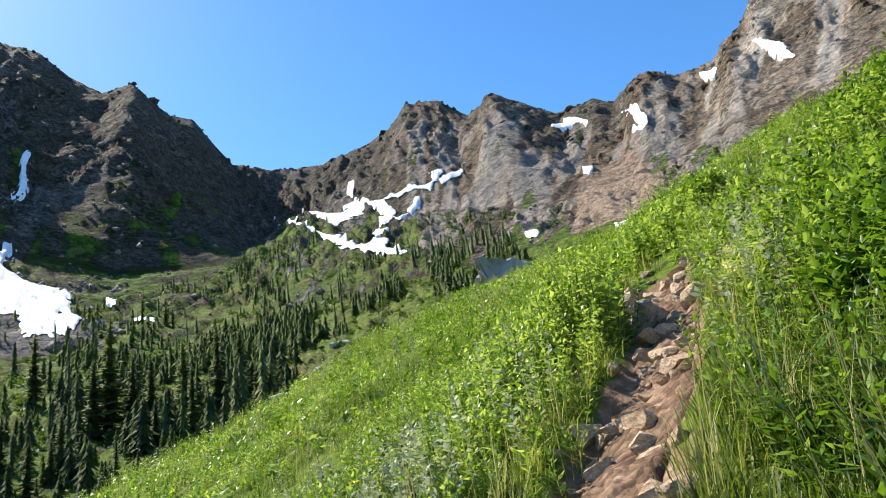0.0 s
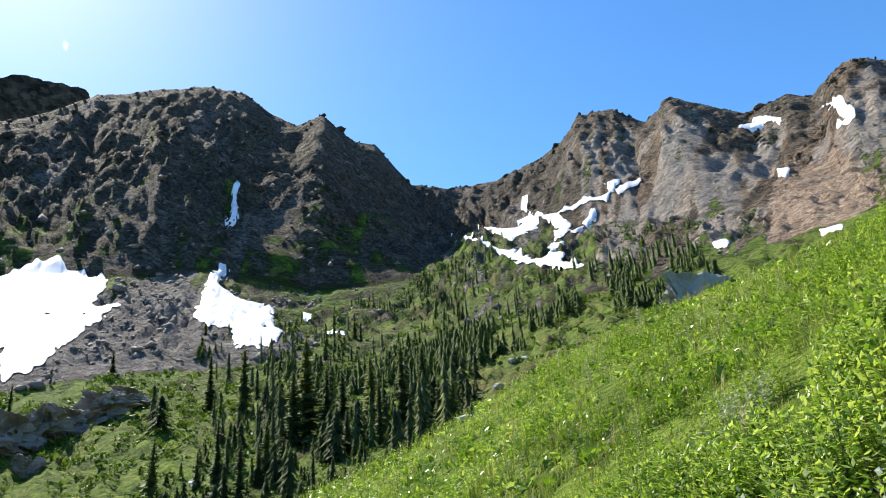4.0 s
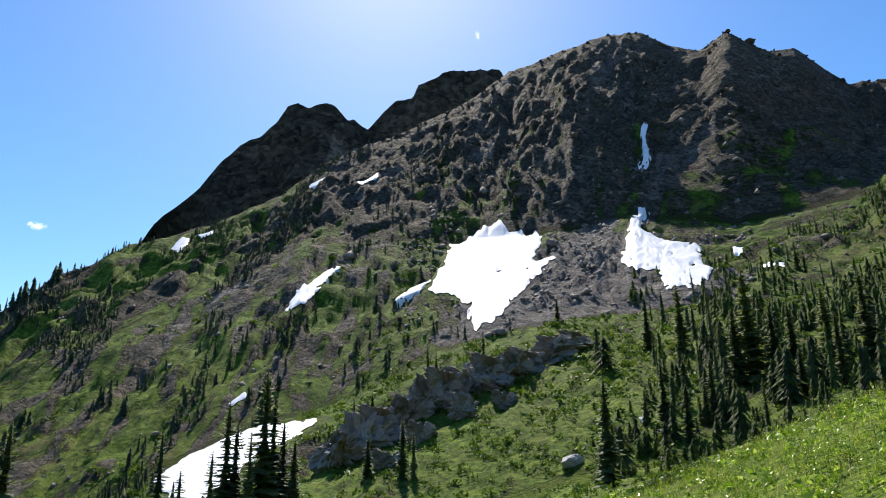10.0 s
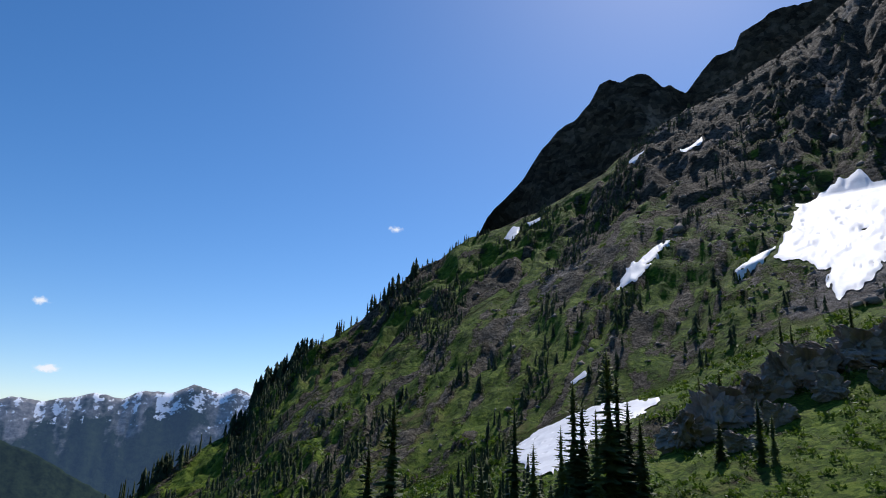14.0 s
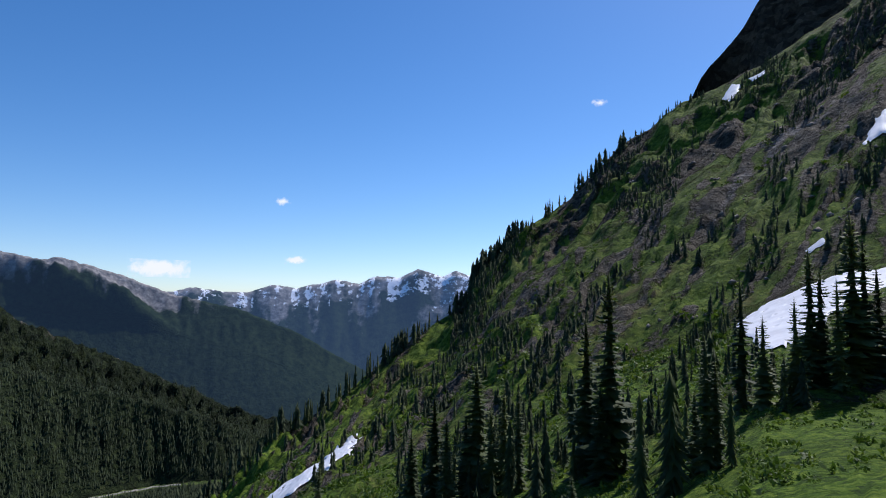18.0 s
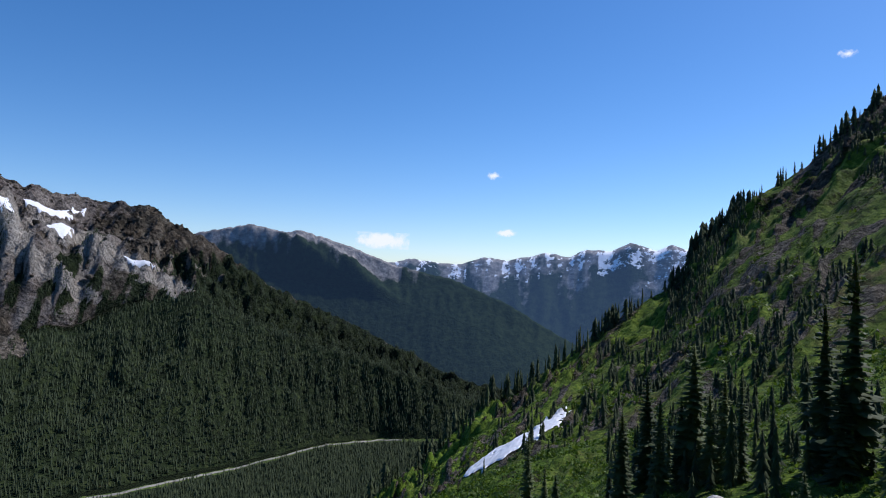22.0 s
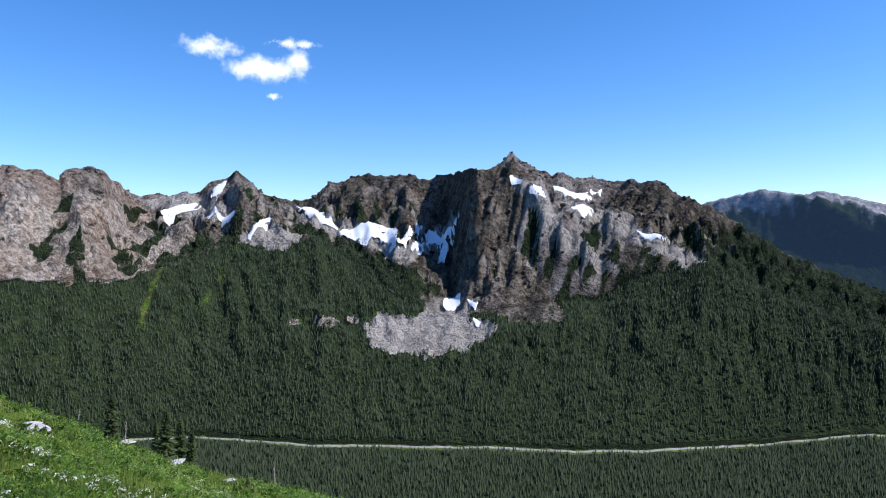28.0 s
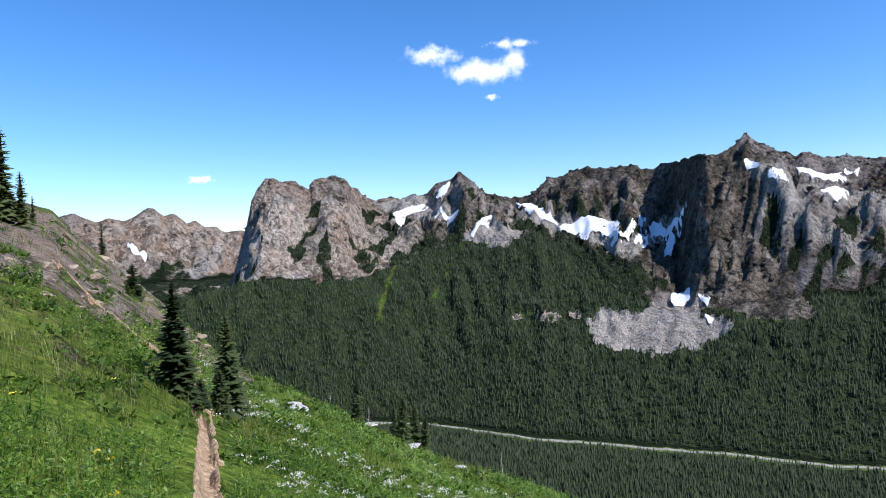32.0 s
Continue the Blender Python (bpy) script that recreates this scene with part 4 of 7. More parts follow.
def build_land():
    fine = np.arange(-45, 217, 0.23)
    a = np.concatenate([fine, np.arange(217, 315, 2.0)])
    rs, zs = lines_at(a)
    R, Zr, K, U, G, C = [], [], [], [], [], []
    for k in range(len(LINES) - 1):
        n = ROWS[k + 1]
        for j in range(0 if k == 0 else 1, n + 1):
            u = j / n
            R.append(rs[k] + (rs[k + 1] - rs[k]) * u)
            Zr.append(zs[k] + (zs[k + 1] - zs[k]) * u)
            K.append(np.full(len(a), k)), U.append(np.full(len(a), u))
            C.append(crag_share(a, np.full(len(a), k), np.full(len(a), u)))
            G.append(RUG[k] * (1 - u) + RUG[k + 1] * u + np.zeros(len(a)))
    R, Zr, K, U, G, C = map(np.array, (R, Zr, K, U, G, C))
    A = np.broadcast_to(a, R.shape)
    Z = Zr + relief(A.ravel(), R.ravel(), G.ravel(), C.ravel()).reshape(R.shape) + spur_rise(A, R, K, U)
    X, Y = -R * np.sin(np.radians(A)), R * np.cos(np.radians(A))
    cut = trail_cut(X, Y) * (R < 40)
    Z = Z - 0.16 * cut
    rows, cols = R.shape
    me = bpy.data.meshes.new("ground")
    me.vertices.add(rows * cols)
    me.vertices.foreach_set("co", np.stack([X, Y, Z], -1).astype(np.float32).ravel())
    i = np.arange(rows - 1)[:, None] * cols
    j = np.arange(cols)[None, :]
    j2 = (j + 1) % cols
    quads = np.stack([i + j, i + j2, i + cols + j2, i + cols + j], -1).reshape(-1, 4)[:, ::-1]
    nq = len(quads)
    me.loops.add(nq * 4)
    me.loops.foreach_set("vertex_index", quads.astype(np.int32).ravel())
    me.polygons.add(nq)
    me.polygons.foreach_set("loop_start", np.arange(0, nq * 4, 4, dtype=np.int32))
    me.update(calc_edges=True)
    me.polygons.foreach_set("use_smooth", np.ones(nq, bool))
    rock, scree, wood, pale, heath, rust, snow = cover_of(A.ravel(), R.ravel(), K.ravel(), U.ravel(), Z.ravel())
    one = np.ones_like(rock)
    cov = me.attributes.new("cover", "FLOAT_COLOR", "POINT")
    cov.data.foreach_set("color", np.clip(np.stack([0 * one, rock, scree, wood], -1), -1, 2).astype(np.float32).ravel())
    ton = me.attributes.new("tone", "FLOAT_COLOR", "POINT")
    ton.data.foreach_set("color", np.clip(np.stack([pale, heath, rust, lush_of(A.ravel(), K.ravel())], -1), 0, 1).astype(np.float32).ravel())
    for name, value in (("snow", snow), ("soil", cut.ravel() * 1.2), ("grain", GRAIN[K.ravel()])):
        at = me.attributes.new(name, "FLOAT", "POINT")
        at.data.foreach_set("value", value.astype(np.float32))
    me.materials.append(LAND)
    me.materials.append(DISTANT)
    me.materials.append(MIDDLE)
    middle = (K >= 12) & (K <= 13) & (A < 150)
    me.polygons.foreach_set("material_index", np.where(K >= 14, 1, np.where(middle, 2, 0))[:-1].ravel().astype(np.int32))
    ob = new("ground", me)
    tagged(ob, "alpine basin of green turf, grey scree and dark rock above a wooded valley", "ground", kind="structure")
    return ob


ground_sheet = build_land()


# ---- builders ----
def mesh_from(name, verts, faces, mat, smooth_faces=False):
    """A mesh from arrays: verts (n, 3); faces a list of (m, 3) or (m, 4) index arrays."""
    me = bpy.data.meshes.new(name)
    verts = np.asarray(verts, np.float32)
    me.vertices.add(len(verts))
    me.vertices.foreach_set("co", verts.ravel())
    faces = [np.asarray(f, np.int32) for f in faces if len(f)]
    flat = np.concatenate([f.ravel() for f in faces])
    sizes = np.concatenate([np.full(len(f), f.shape[1], np.int32) for f in faces])
    me.loops.add(len(flat))
    me.loops.foreach_set("vertex_index", flat)
    me.polygons.add(len(sizes))
    me.polygons.foreach_set("loop_start", np.concatenate([[0], np.cumsum(sizes)[:-1]]).astype(np.int32))
    me.update(calc_edges=True)
    if smooth_faces:
        me.polygons.foreach_set("use_smooth", np.ones(len(sizes), bool))
    me.materials.append(mat)
    return me


def leafy(name, low, mid, high, rough=0.6, thin=0.35, by_object=False):
    """Foliage: colour by clump or tree, with light let through."""
    m, n, l, b = material(name, rough, 0.25)
    src = n.new("ShaderNodeObjectInfo").outputs["Random"] if by_object else n.new("ShaderNodeNewGeometry").outputs["Random Per Island"]
    geo = n.new("ShaderNodeNewGeometry")
    t = noise_tex(n, l, geo.outputs["Position"], 0.7 if by_object else 0.25, 4, 0.6)
    v = maths(n, l, "ADD", maths(n, l, "MULTIPLY", src, 0.55), maths(n, l, "SUBTRACT", maths(n, l, "MULTIPLY", t, 1.1), 0.28))
    col = ramp(n, l, v, [(0.2, low), (0.55, mid), (0.85, high)])
    l.new(col, b.inputs["Base Color"])
    tr = n.new("ShaderNodeBsdfTranslucent")
    l.new(mix(n, l, 1.0, col, (1.25, 1.2, 0.7), "MULTIPLY"), tr.inputs["Color"])
    ms = n.new("ShaderNodeMixShader")
    ms.inputs[0].default_value = thin
    l.new(b.outputs[0], ms.inputs[1])
    l.new(tr.outputs[0], ms.inputs[2])
    l.new(ms.outputs[0], n["Material Output"].inputs["Surface"])
    return m


NEEDLES = leafy("fir_needles", (0.034, 0.056, 0.021), (0.08, 0.112, 0.042), (0.15, 0.185, 0.07), 0.7, 0.36, True)
LARCH = leafy("larch_needles", (0.04, 0.075, 0.015), (0.07, 0.12, 0.025), (0.12, 0.17, 0.04), 0.7, 0.25, True)
# needle colour greyed a little, with valley haze mixed into it
FOREST = leafy("valley_firs", (0.028, 0.044, 0.022), (0.050, 0.072, 0.034), (0.075, 0.098, 0.043), 0.8, 0.28)
NEEDLES_WOOD = leafy("basin_needles", (0.018, 0.034, 0.012), (0.045, 0.07, 0.021), (0.09, 0.125, 0.036), 0.75, 0.38)
LIGHT_WOOD = leafy("larch_wood", (0.024, 0.046, 0.010), (0.062, 0.105, 0.020), (0.13, 0.185, 0.038), 0.75, 0.45)
GRASS = leafy("meadow_grass", (0.042, 0.075, 0.009), (0.135, 0.20, 0.024), (0.34, 0.36, 0.12), 0.5, 0.48)
STRAW = leafy("dry_grass", (0.22, 0.22, 0.09), (0.36, 0.34, 0.16), (0.5, 0.47, 0.27), 0.6, 0.35)
HERB = leafy("herb_leaves", (0.040, 0.09, 0.010), (0.135, 0.25, 0.024), (0.37, 0.48, 0.13), 0.34, 0.52)
SHRUB = leafy("shrub_leaves", (0.03, 0.062, 0.010), (0.065, 0.125, 0.016), (0.13, 0.19, 0.032), 0.6, 0.35)
PALE_LEAF = leafy("grey_willow_leaves", (0.16, 0.20, 0.13), (0.27, 0.32, 0.22), (0.42, 0.47, 0.36), 0.55, 0.3)
PETAL = leafy("white_petals", (0.62, 0.62, 0.57), (0.75, 0.75, 0.72), (0.85, 0.85, 0.82), 0.6, 0.3)
YELLOW = leafy("yellow_petals", (0.55, 0.42, 0.03), (0.7, 0.55, 0.05), (0.8, 0.66, 0.1), 0.6, 0.3)


def bark_material(name, dark, pale):
    m, n, l, b = material(name, 0.9, 0.15)
    geo = n.new("ShaderNodeNewGeometry")
    t = noise_tex(n, l, geo.outputs["Position"], 6.0, 6, 0.7)
    l.new(ramp(n, l, t, [(0.3, dark), (0.7, pale)]), b.inputs["Base Color"])
    bump(n, l, b, t, 0.6, 0.03)
    return m


BARK = bark_material("fir_bark", (0.045, 0.035, 0.028), (0.16, 0.13, 0.11))
DEAD = bark_material("dead_wood", (0.22, 0.20, 0.18), (0.48, 0.45, 0.42))


def rock_material(name, stops, scale, lichen=0.25):
    m, n, l, b = material(name, 0.9, 0.2)
    co = n.new("ShaderNodeTexCoord").outputs["Object"]
    info = n.new("ShaderNodeObjectInfo").outputs["Random"]
    t = noise_tex(n, l, co, scale, 9, 0.68)
    t2 = noise_tex(n, l, co, scale * 0.25, 4, 0.6)
    col = ramp(n, l, t, stops)
    col = mix(n, l, maths(n, l, "MULTIPLY", info, 0.45), col, mix(n, l, 1.0, col, (0.62, 0.6, 0.58), "MULTIPLY"))
    col = mix(n, l, maths(n, l, "MULTIPLY", ramp(n, l, t2, [(0.5, (0, 0, 0)), (0.62, (1, 1, 1))]), lichen), col, (0.07, 0.075, 0.05))
    l.new(col, b.inputs["Base Color"])
    bump(n, l, b, t, 0.8, 0.12 / scale)
    return m


GREY_ROCK = rock_material("grey_rock", [(0.3, (0.13, 0.128, 0.12)), (0.5, (0.31, 0.30, 0.285)), (0.7, (0.52, 0.50, 0.47))], 0.9)
TRAIL_ROCK = rock_material("warm_trail_rock", [(0.3, (0.22, 0.14, 0.085)), (0.5, (0.50, 0.35, 0.22)), (0.7, (0.72, 0.58, 0.43))], 7.0, 0.08)
LEDGE_ROCK = rock_material("ledge_rock", [(0.3, (0.09, 0.08, 0.07)), (0.5, (0.27, 0.23, 0.20)), (0.7, (0.47, 0.40, 0.34))], 0.9, 0.15)
RIB_ROCK = rock_material("rib_rock", [(0.3, (0.16, 0.12, 0.085)), (0.5, (0.36, 0.29, 0.205)), (0.7, (0.52, 0.44, 0.33))], 1.6, 0.15)
PALE_ROCK = rock_material("pale_rock", [(0.3, (0.3, 0.29, 0.27)), (0.5, (0.5, 0.48, 0.45)), (0.7, (0.66, 0.64, 0.6))], 2.0, 0.1)


def stone_mesh(name, seed, mat, cuts=9, subdiv=3, rough=0.10, low=0.4, high=0.7, flat=0.0):
    """A broken block: a ball cut by random planes, then weathered."""
    rnd = random.Random(seed)
    bm = bmesh.new()
    bmesh.ops.create_icosphere(bm, subdivisions=subdiv, radius=1.0)
    planes = []
    for _ in range(cuts):
        d = Vector((rnd.gauss(0, 1), rnd.gauss(0, 1), rnd.gauss(0, 0.8))).normalized()
        planes.append((d, rnd.uniform(low, high)))
    if flat:
        planes.append((Vector((0.08, -0.05, 1)).normalized(), flat))
    off = Vector((rnd.random() * 50, rnd.random() * 50, 0))
    for v in bm.verts:
        p = v.co.copy()
        for d, h in planes:
            over = p.dot(d) - h
            if over > 0:
                p -= d * over * 0.98
        p += v.co * (rough * noise.fractal(v.co * 2.3 + off, 0.8, 2.1, 4))
        v.co = p
    me = bpy.data.meshes.new(name)
    bm.to_mesh(me)
    bm.free()
    me.materials.append(mat)
    return me


def crag_mesh(name, seed, mat, cells=2.4, step=0.2):
    """A ledge of fractured bedrock: a squared block split into cells that stand proud or back."""
    rnd = random.Random(seed)
    bm = bmesh.new()
    bmesh.ops.create_icosphere(bm, subdivisions=5, radius=1.0)
    planes = [(Vector(d).normalized(), h) for d, h in (((1, 0.1, 0.1), 0.8), ((-1, 0.15, 0), 0.8), ((0, 1, 0.1), 0.62), ((0.1, -1, 0.25), 0.6), ((0.1, -0.1, 1), 0.5))]
    for _ in range(7):
        planes.append((Vector((rnd.gauss(0, 1), rnd.gauss(0, 1), rnd.gauss(0, 0.6))).normalized(), rnd.uniform(0.5, 0.75)))
    off = Vector((rnd.random() * 50, rnd.random() * 50, 5))
    turn = Euler((rnd.uniform(-0.5, 0.5), rnd.uniform(-0.5, 0.5), rnd.uniform(0, 3))).to_matrix()
    for v in bm.verts:
        p = v.co.copy()
        for d, h in planes:
            over = p.dot(d) - h
            if over > 0:
                p -= d * over * 0.98
        q = turn @ p
        q = q + 0.25 * noise.noise_vector(q * 2.0 + off)
        s = step * (noise.cell(q * cells + off) - 0.5) + step * 0.6 * (noise.cell(q * cells * 2.3 + off * 2) - 0.5)
        s += 0.10 * noise.fractal(q * 3 + off, 0.8, 2.1, 4)
        v.co = p + v.co * s
    me = bpy.data.meshes.new(name)
    bm.to_mesh(me)
    bm.free()
    me.materials.append(mat)
    return me


def conifer_arrays(rnd, height, width, whorls, per, segs, bare=0.06, sparse=0.0, frond=1.0, hang=0.6):
    """Crown of drooping, ragged branches on a tapered stem; arrays of the crown and of the trunk."""
    cv, cf3 = [], []
    lean = (rnd.uniform(-0.02, 0.02), rnd.uniform(-0.02, 0.02))
    for i in range(whorls):
        s = (i + rnd.uniform(-0.3, 0.3)) / whorls
        z = bare + (0.985 - bare) * max(0.0, s)
        reach = width * ((1 - z) ** 0.7 * 0.9 + 0.1) * rnd.uniform(0.75, 1.15)
        if rnd.random() < sparse:
            reach *= 0.45
        n = per if z < 0.8 else max(3, per - 2)
        turn = rnd.uniform(0, 6.28)
        for k in range(n):
            ang = turn + 6.283 * k / n + rnd.uniform(-0.35, 0.35)
            L = reach * rnd.uniform(0.6, 1.2)
            if rnd.random() < 0.08 + sparse * 0.4:
                continue
            dx, dy = math.cos(ang), math.sin(ang)
            droop = rnd.uniform(0.15, 0.55) * (1.1 - z)
            base = len(cv)
            half = L * rnd.uniform(0.36, 0.56) * frond
            for j in range(segs + 1):
                f = j / segs
                px, pz = L * f, -L * droop * f + 0.22 * L * f * f * (z > 0.75)
                w = half * (1 - abs(f - 0.4) * 1.0) * rnd.uniform(0.55, 1.3) if j < segs else 0.02 * L
                sag = hang * w
                jag = rnd.uniform(-0.1, 0.15) * L
                cv.append((dx * px + lean[0] * z * height, dy * px + lean[1] * z * height, z * height + pz * 1.0 + 0.03 * height * 0))
                cv.append((dx * (px + jag) - dy * w + lean[0] * z * height, dy * (px + jag) + dx * w + lean[1] * z * height, z * height + pz - sag))
                jag = rnd.uniform(-0.1, 0.15) * L
                cv.append((dx * (px + jag) + dy * w + lean[0] * z * height, dy * (px + jag) - dx * w + lean[1] * z * height, z * height + pz - sag))
            for j in range(segs):
                a = base + 3 * j
                cf3 += [(a, a + 3, a + 1), (a + 1, a + 3, a + 4), (a, a + 2, a + 3), (a + 2, a + 5, a + 3)]
    tv, tf = [], []
    for j, (f, w) in enumerate(((-0.02, 0.017), (0.05, 0.0125), (0.4, 0.008), (0.8, 0.0035), (1.0, 0.0006))):
        for k in range(6):
            tv.append((w * height * math.cos(k * 1.0472) + lean[0] * max(f, 0) * height, w * height * math.sin(k * 1.0472) + lean[1] * max(f, 0) * height, f * height))
    for j in range(4):
        for k in range(6):
            a, b = 6 * j + k, 6 * j + (k + 1) % 6
            tf.append((a, b, b + 6, a + 6))
    return np.array(cv), np.array(cf3), np.array(tv), np.array(tf)


def spire_arrays(rnd, width, tiers, sides):
    """Dense crown of stacked skirts with ragged, drooping hems."""
    v, f = [], []
    for i in range(tiers):
        z = (i + rnd.uniform(-0.2, 0.2)) / tiers * 0.9
        z = max(z, 0.0)
        reach = width * ((1 - z) ** 0.85 * 0.92 + 0.06) * rnd.uniform(0.8, 1.15)
        top = min(1.0, z + 1.55 / tiers + 0.03) if i < tiers - 1 else 1.0
        base = len(v)
        n = sides * 2
        turn = rnd.uniform(0, 6.28)
        for k in range(n):
            an = turn + 6.2832 * k / n + rnd.uniform(-0.15, 0.15)
            long = k % 2 == 0
            rad = reach * (rnd.uniform(0.7, 1.4) if long else rnd.uniform(0.2, 0.5))
            dz = -rnd.uniform(0.1, 0.55) * reach if long else rnd.uniform(0.1, 0.5) * reach
            v.append((rad * math.cos(an), rad * math.sin(an), z + dz))
        v.append((0, 0, top))
        f += [(base + k, base + (k + 1) % n, base + n) for k in range(n)]
    return np.array(v), np.array(f)


def spire(name, seed, width, tiers, sides, needles):
    """A dense tree of unit height, for copies."""
    rnd = random.Random(seed)
    v, f = spire_arrays(rnd, width, tiers, sides)
    tv, tf = conifer_arrays(rnd, 1.0, width, 1, 3, 1)[2:]
    root = new(name)
    root.empty_display_size = 0.2
    for pname, vv, ff, mat in (("trunk", tv, tf, BARK), ("crown", v, f, needles)):
        ob = new(pname, mesh_from(pname, vv, [ff], mat))
        ob.parent = root
    return root


def conifer(name, seed, width, whorls, per, segs, needles, bare=0.06, sparse=0.0, frond=1.0, hang=0.6):
    """One tree of unit height, for copies: an Empty at the foot with trunk and crown."""
    cv, cf, tv, tf = conifer_arrays(random.Random(seed), 1.0, width, whorls, per, segs, bare, sparse, frond, hang)
    sv, sf = spire_arrays(random.Random(seed + 5), width * 0.42, whorls // 2, 6)
    cv, cf = np.concatenate([cv, sv]), np.concatenate([cf, sf + len(cv)])
    root = new(name)
    root.empty_display_size = 0.2
    for pname, v, f, mat in (("trunk", tv, tf, BARK), ("crown", cv, cf, needles)):
        ob = new(pname, mesh_from(pname, v, [f], mat))
        ob.parent = root
    return root


FIR_LABELS = ["slender dark green subalpine fir with ragged drooping branches", "tall dark fir spire standing on the grassy slope",
              "bushy dark green fir with branches down to the turf", "thin sparse fir with short broken branches"]
KINDS = [conifer("fir_tree", 11, 0.165, 38, 10, 3, NEEDLES, 0.02, 0.05, 0.6), conifer("fir_tree", 12, 0.14, 42, 10, 3, NEEDLES, 0.02, 0.05, 0.6), conifer("fir_tree", 13, 0.19, 34, 12, 3, NEEDLES, 0.0, 0.05, 0.55),
         conifer("fir_tree", 14, 0.13, 36, 9, 3, NEEDLES, 0.06, 0.2, 0.6),
         spire("fir_tree", 15, 0.15, 17, 8, NEEDLES), spire("fir_tree", 16, 0.125, 18, 8, NEEDLES), spire("fir_tree", 17, 0.19, 14, 9, NEEDLES),
         spire("larch_tree", 18, 0.12, 13, 7, LARCH), spire("larch_tree", 19, 0.095, 14, 7, LARCH),
         conifer("fir_tree", 20, 0.135, 60, 13, 4, NEEDLES, 0.01, 0.1, 0.5, 1.0), conifer("fir_tree", 21, 0.21, 50, 15, 4, NEEDLES, 0.0, 0.05, 0.48, 1.0),
         spire("fir_tree", 22, 0.115, 11, 6, NEEDLES), spire("fir_tree", 23, 0.09, 12, 6, NEEDLES)]
KIND_LABEL = [FIR_LABELS[0], FIR_LABELS[1], FIR_LABELS[2], FIR_LABELS[3], FIR_LABELS[0], FIR_LABELS[1], FIR_LABELS[2],
              "light green larch with feathery crown on the basin floor", "slim pale green larch beside dark firs", FIR_LABELS[3], FIR_LABELS[2], FIR_LABELS[0], FIR_LABELS[1]]
USED = [False] * len(KINDS)


def plant(kind, x, y, height, turn, group, girth=1.0, label=""):
    z = float(ground_xy(x, y))
    m = Matrix.Translation((x, y, z - 0.01 * height)) @ Matrix.Rotation(turn, 4, "Z")
    scale = (height * girth, height * girth, height)
    if USED[kind]:
        ob = KINDS[kind].copy()
        scene.collection.objects.link(ob)
        for c in KINDS[kind].children:
            d = c.copy()
            scene.collection.objects.link(d)
            d.parent = ob
    else:
        ob = KINDS[kind]
        USED[kind] = True
    ob.matrix_basis = m @ Matrix.Diagonal((*scale, 1))
    return tagged(ob, label or KIND_LABEL[kind], "tree", group)


# ---- snow lying in hollows and gullies: outlines by bearing and height angle ----
def snow_material():
    m, n, l, b = material("old_snow", 0.65, 0.3)
    geo = n.new("ShaderNodeNewGeometry")
    t = noise_tex(n, l, geo.outputs["Position"], 0.12, 7, 0.6)
    l.new(ramp(n, l, t, [(0.3, (0.70, 0.71, 0.73)), (0.5, (0.82, 0.83, 0.85)), (0.8, (0.88, 0.89, 0.9))]), b.inputs["Base Color"])
    bump(n, l, b, t, 0.3, 0.5)
    return m


SNOW = snow_material()


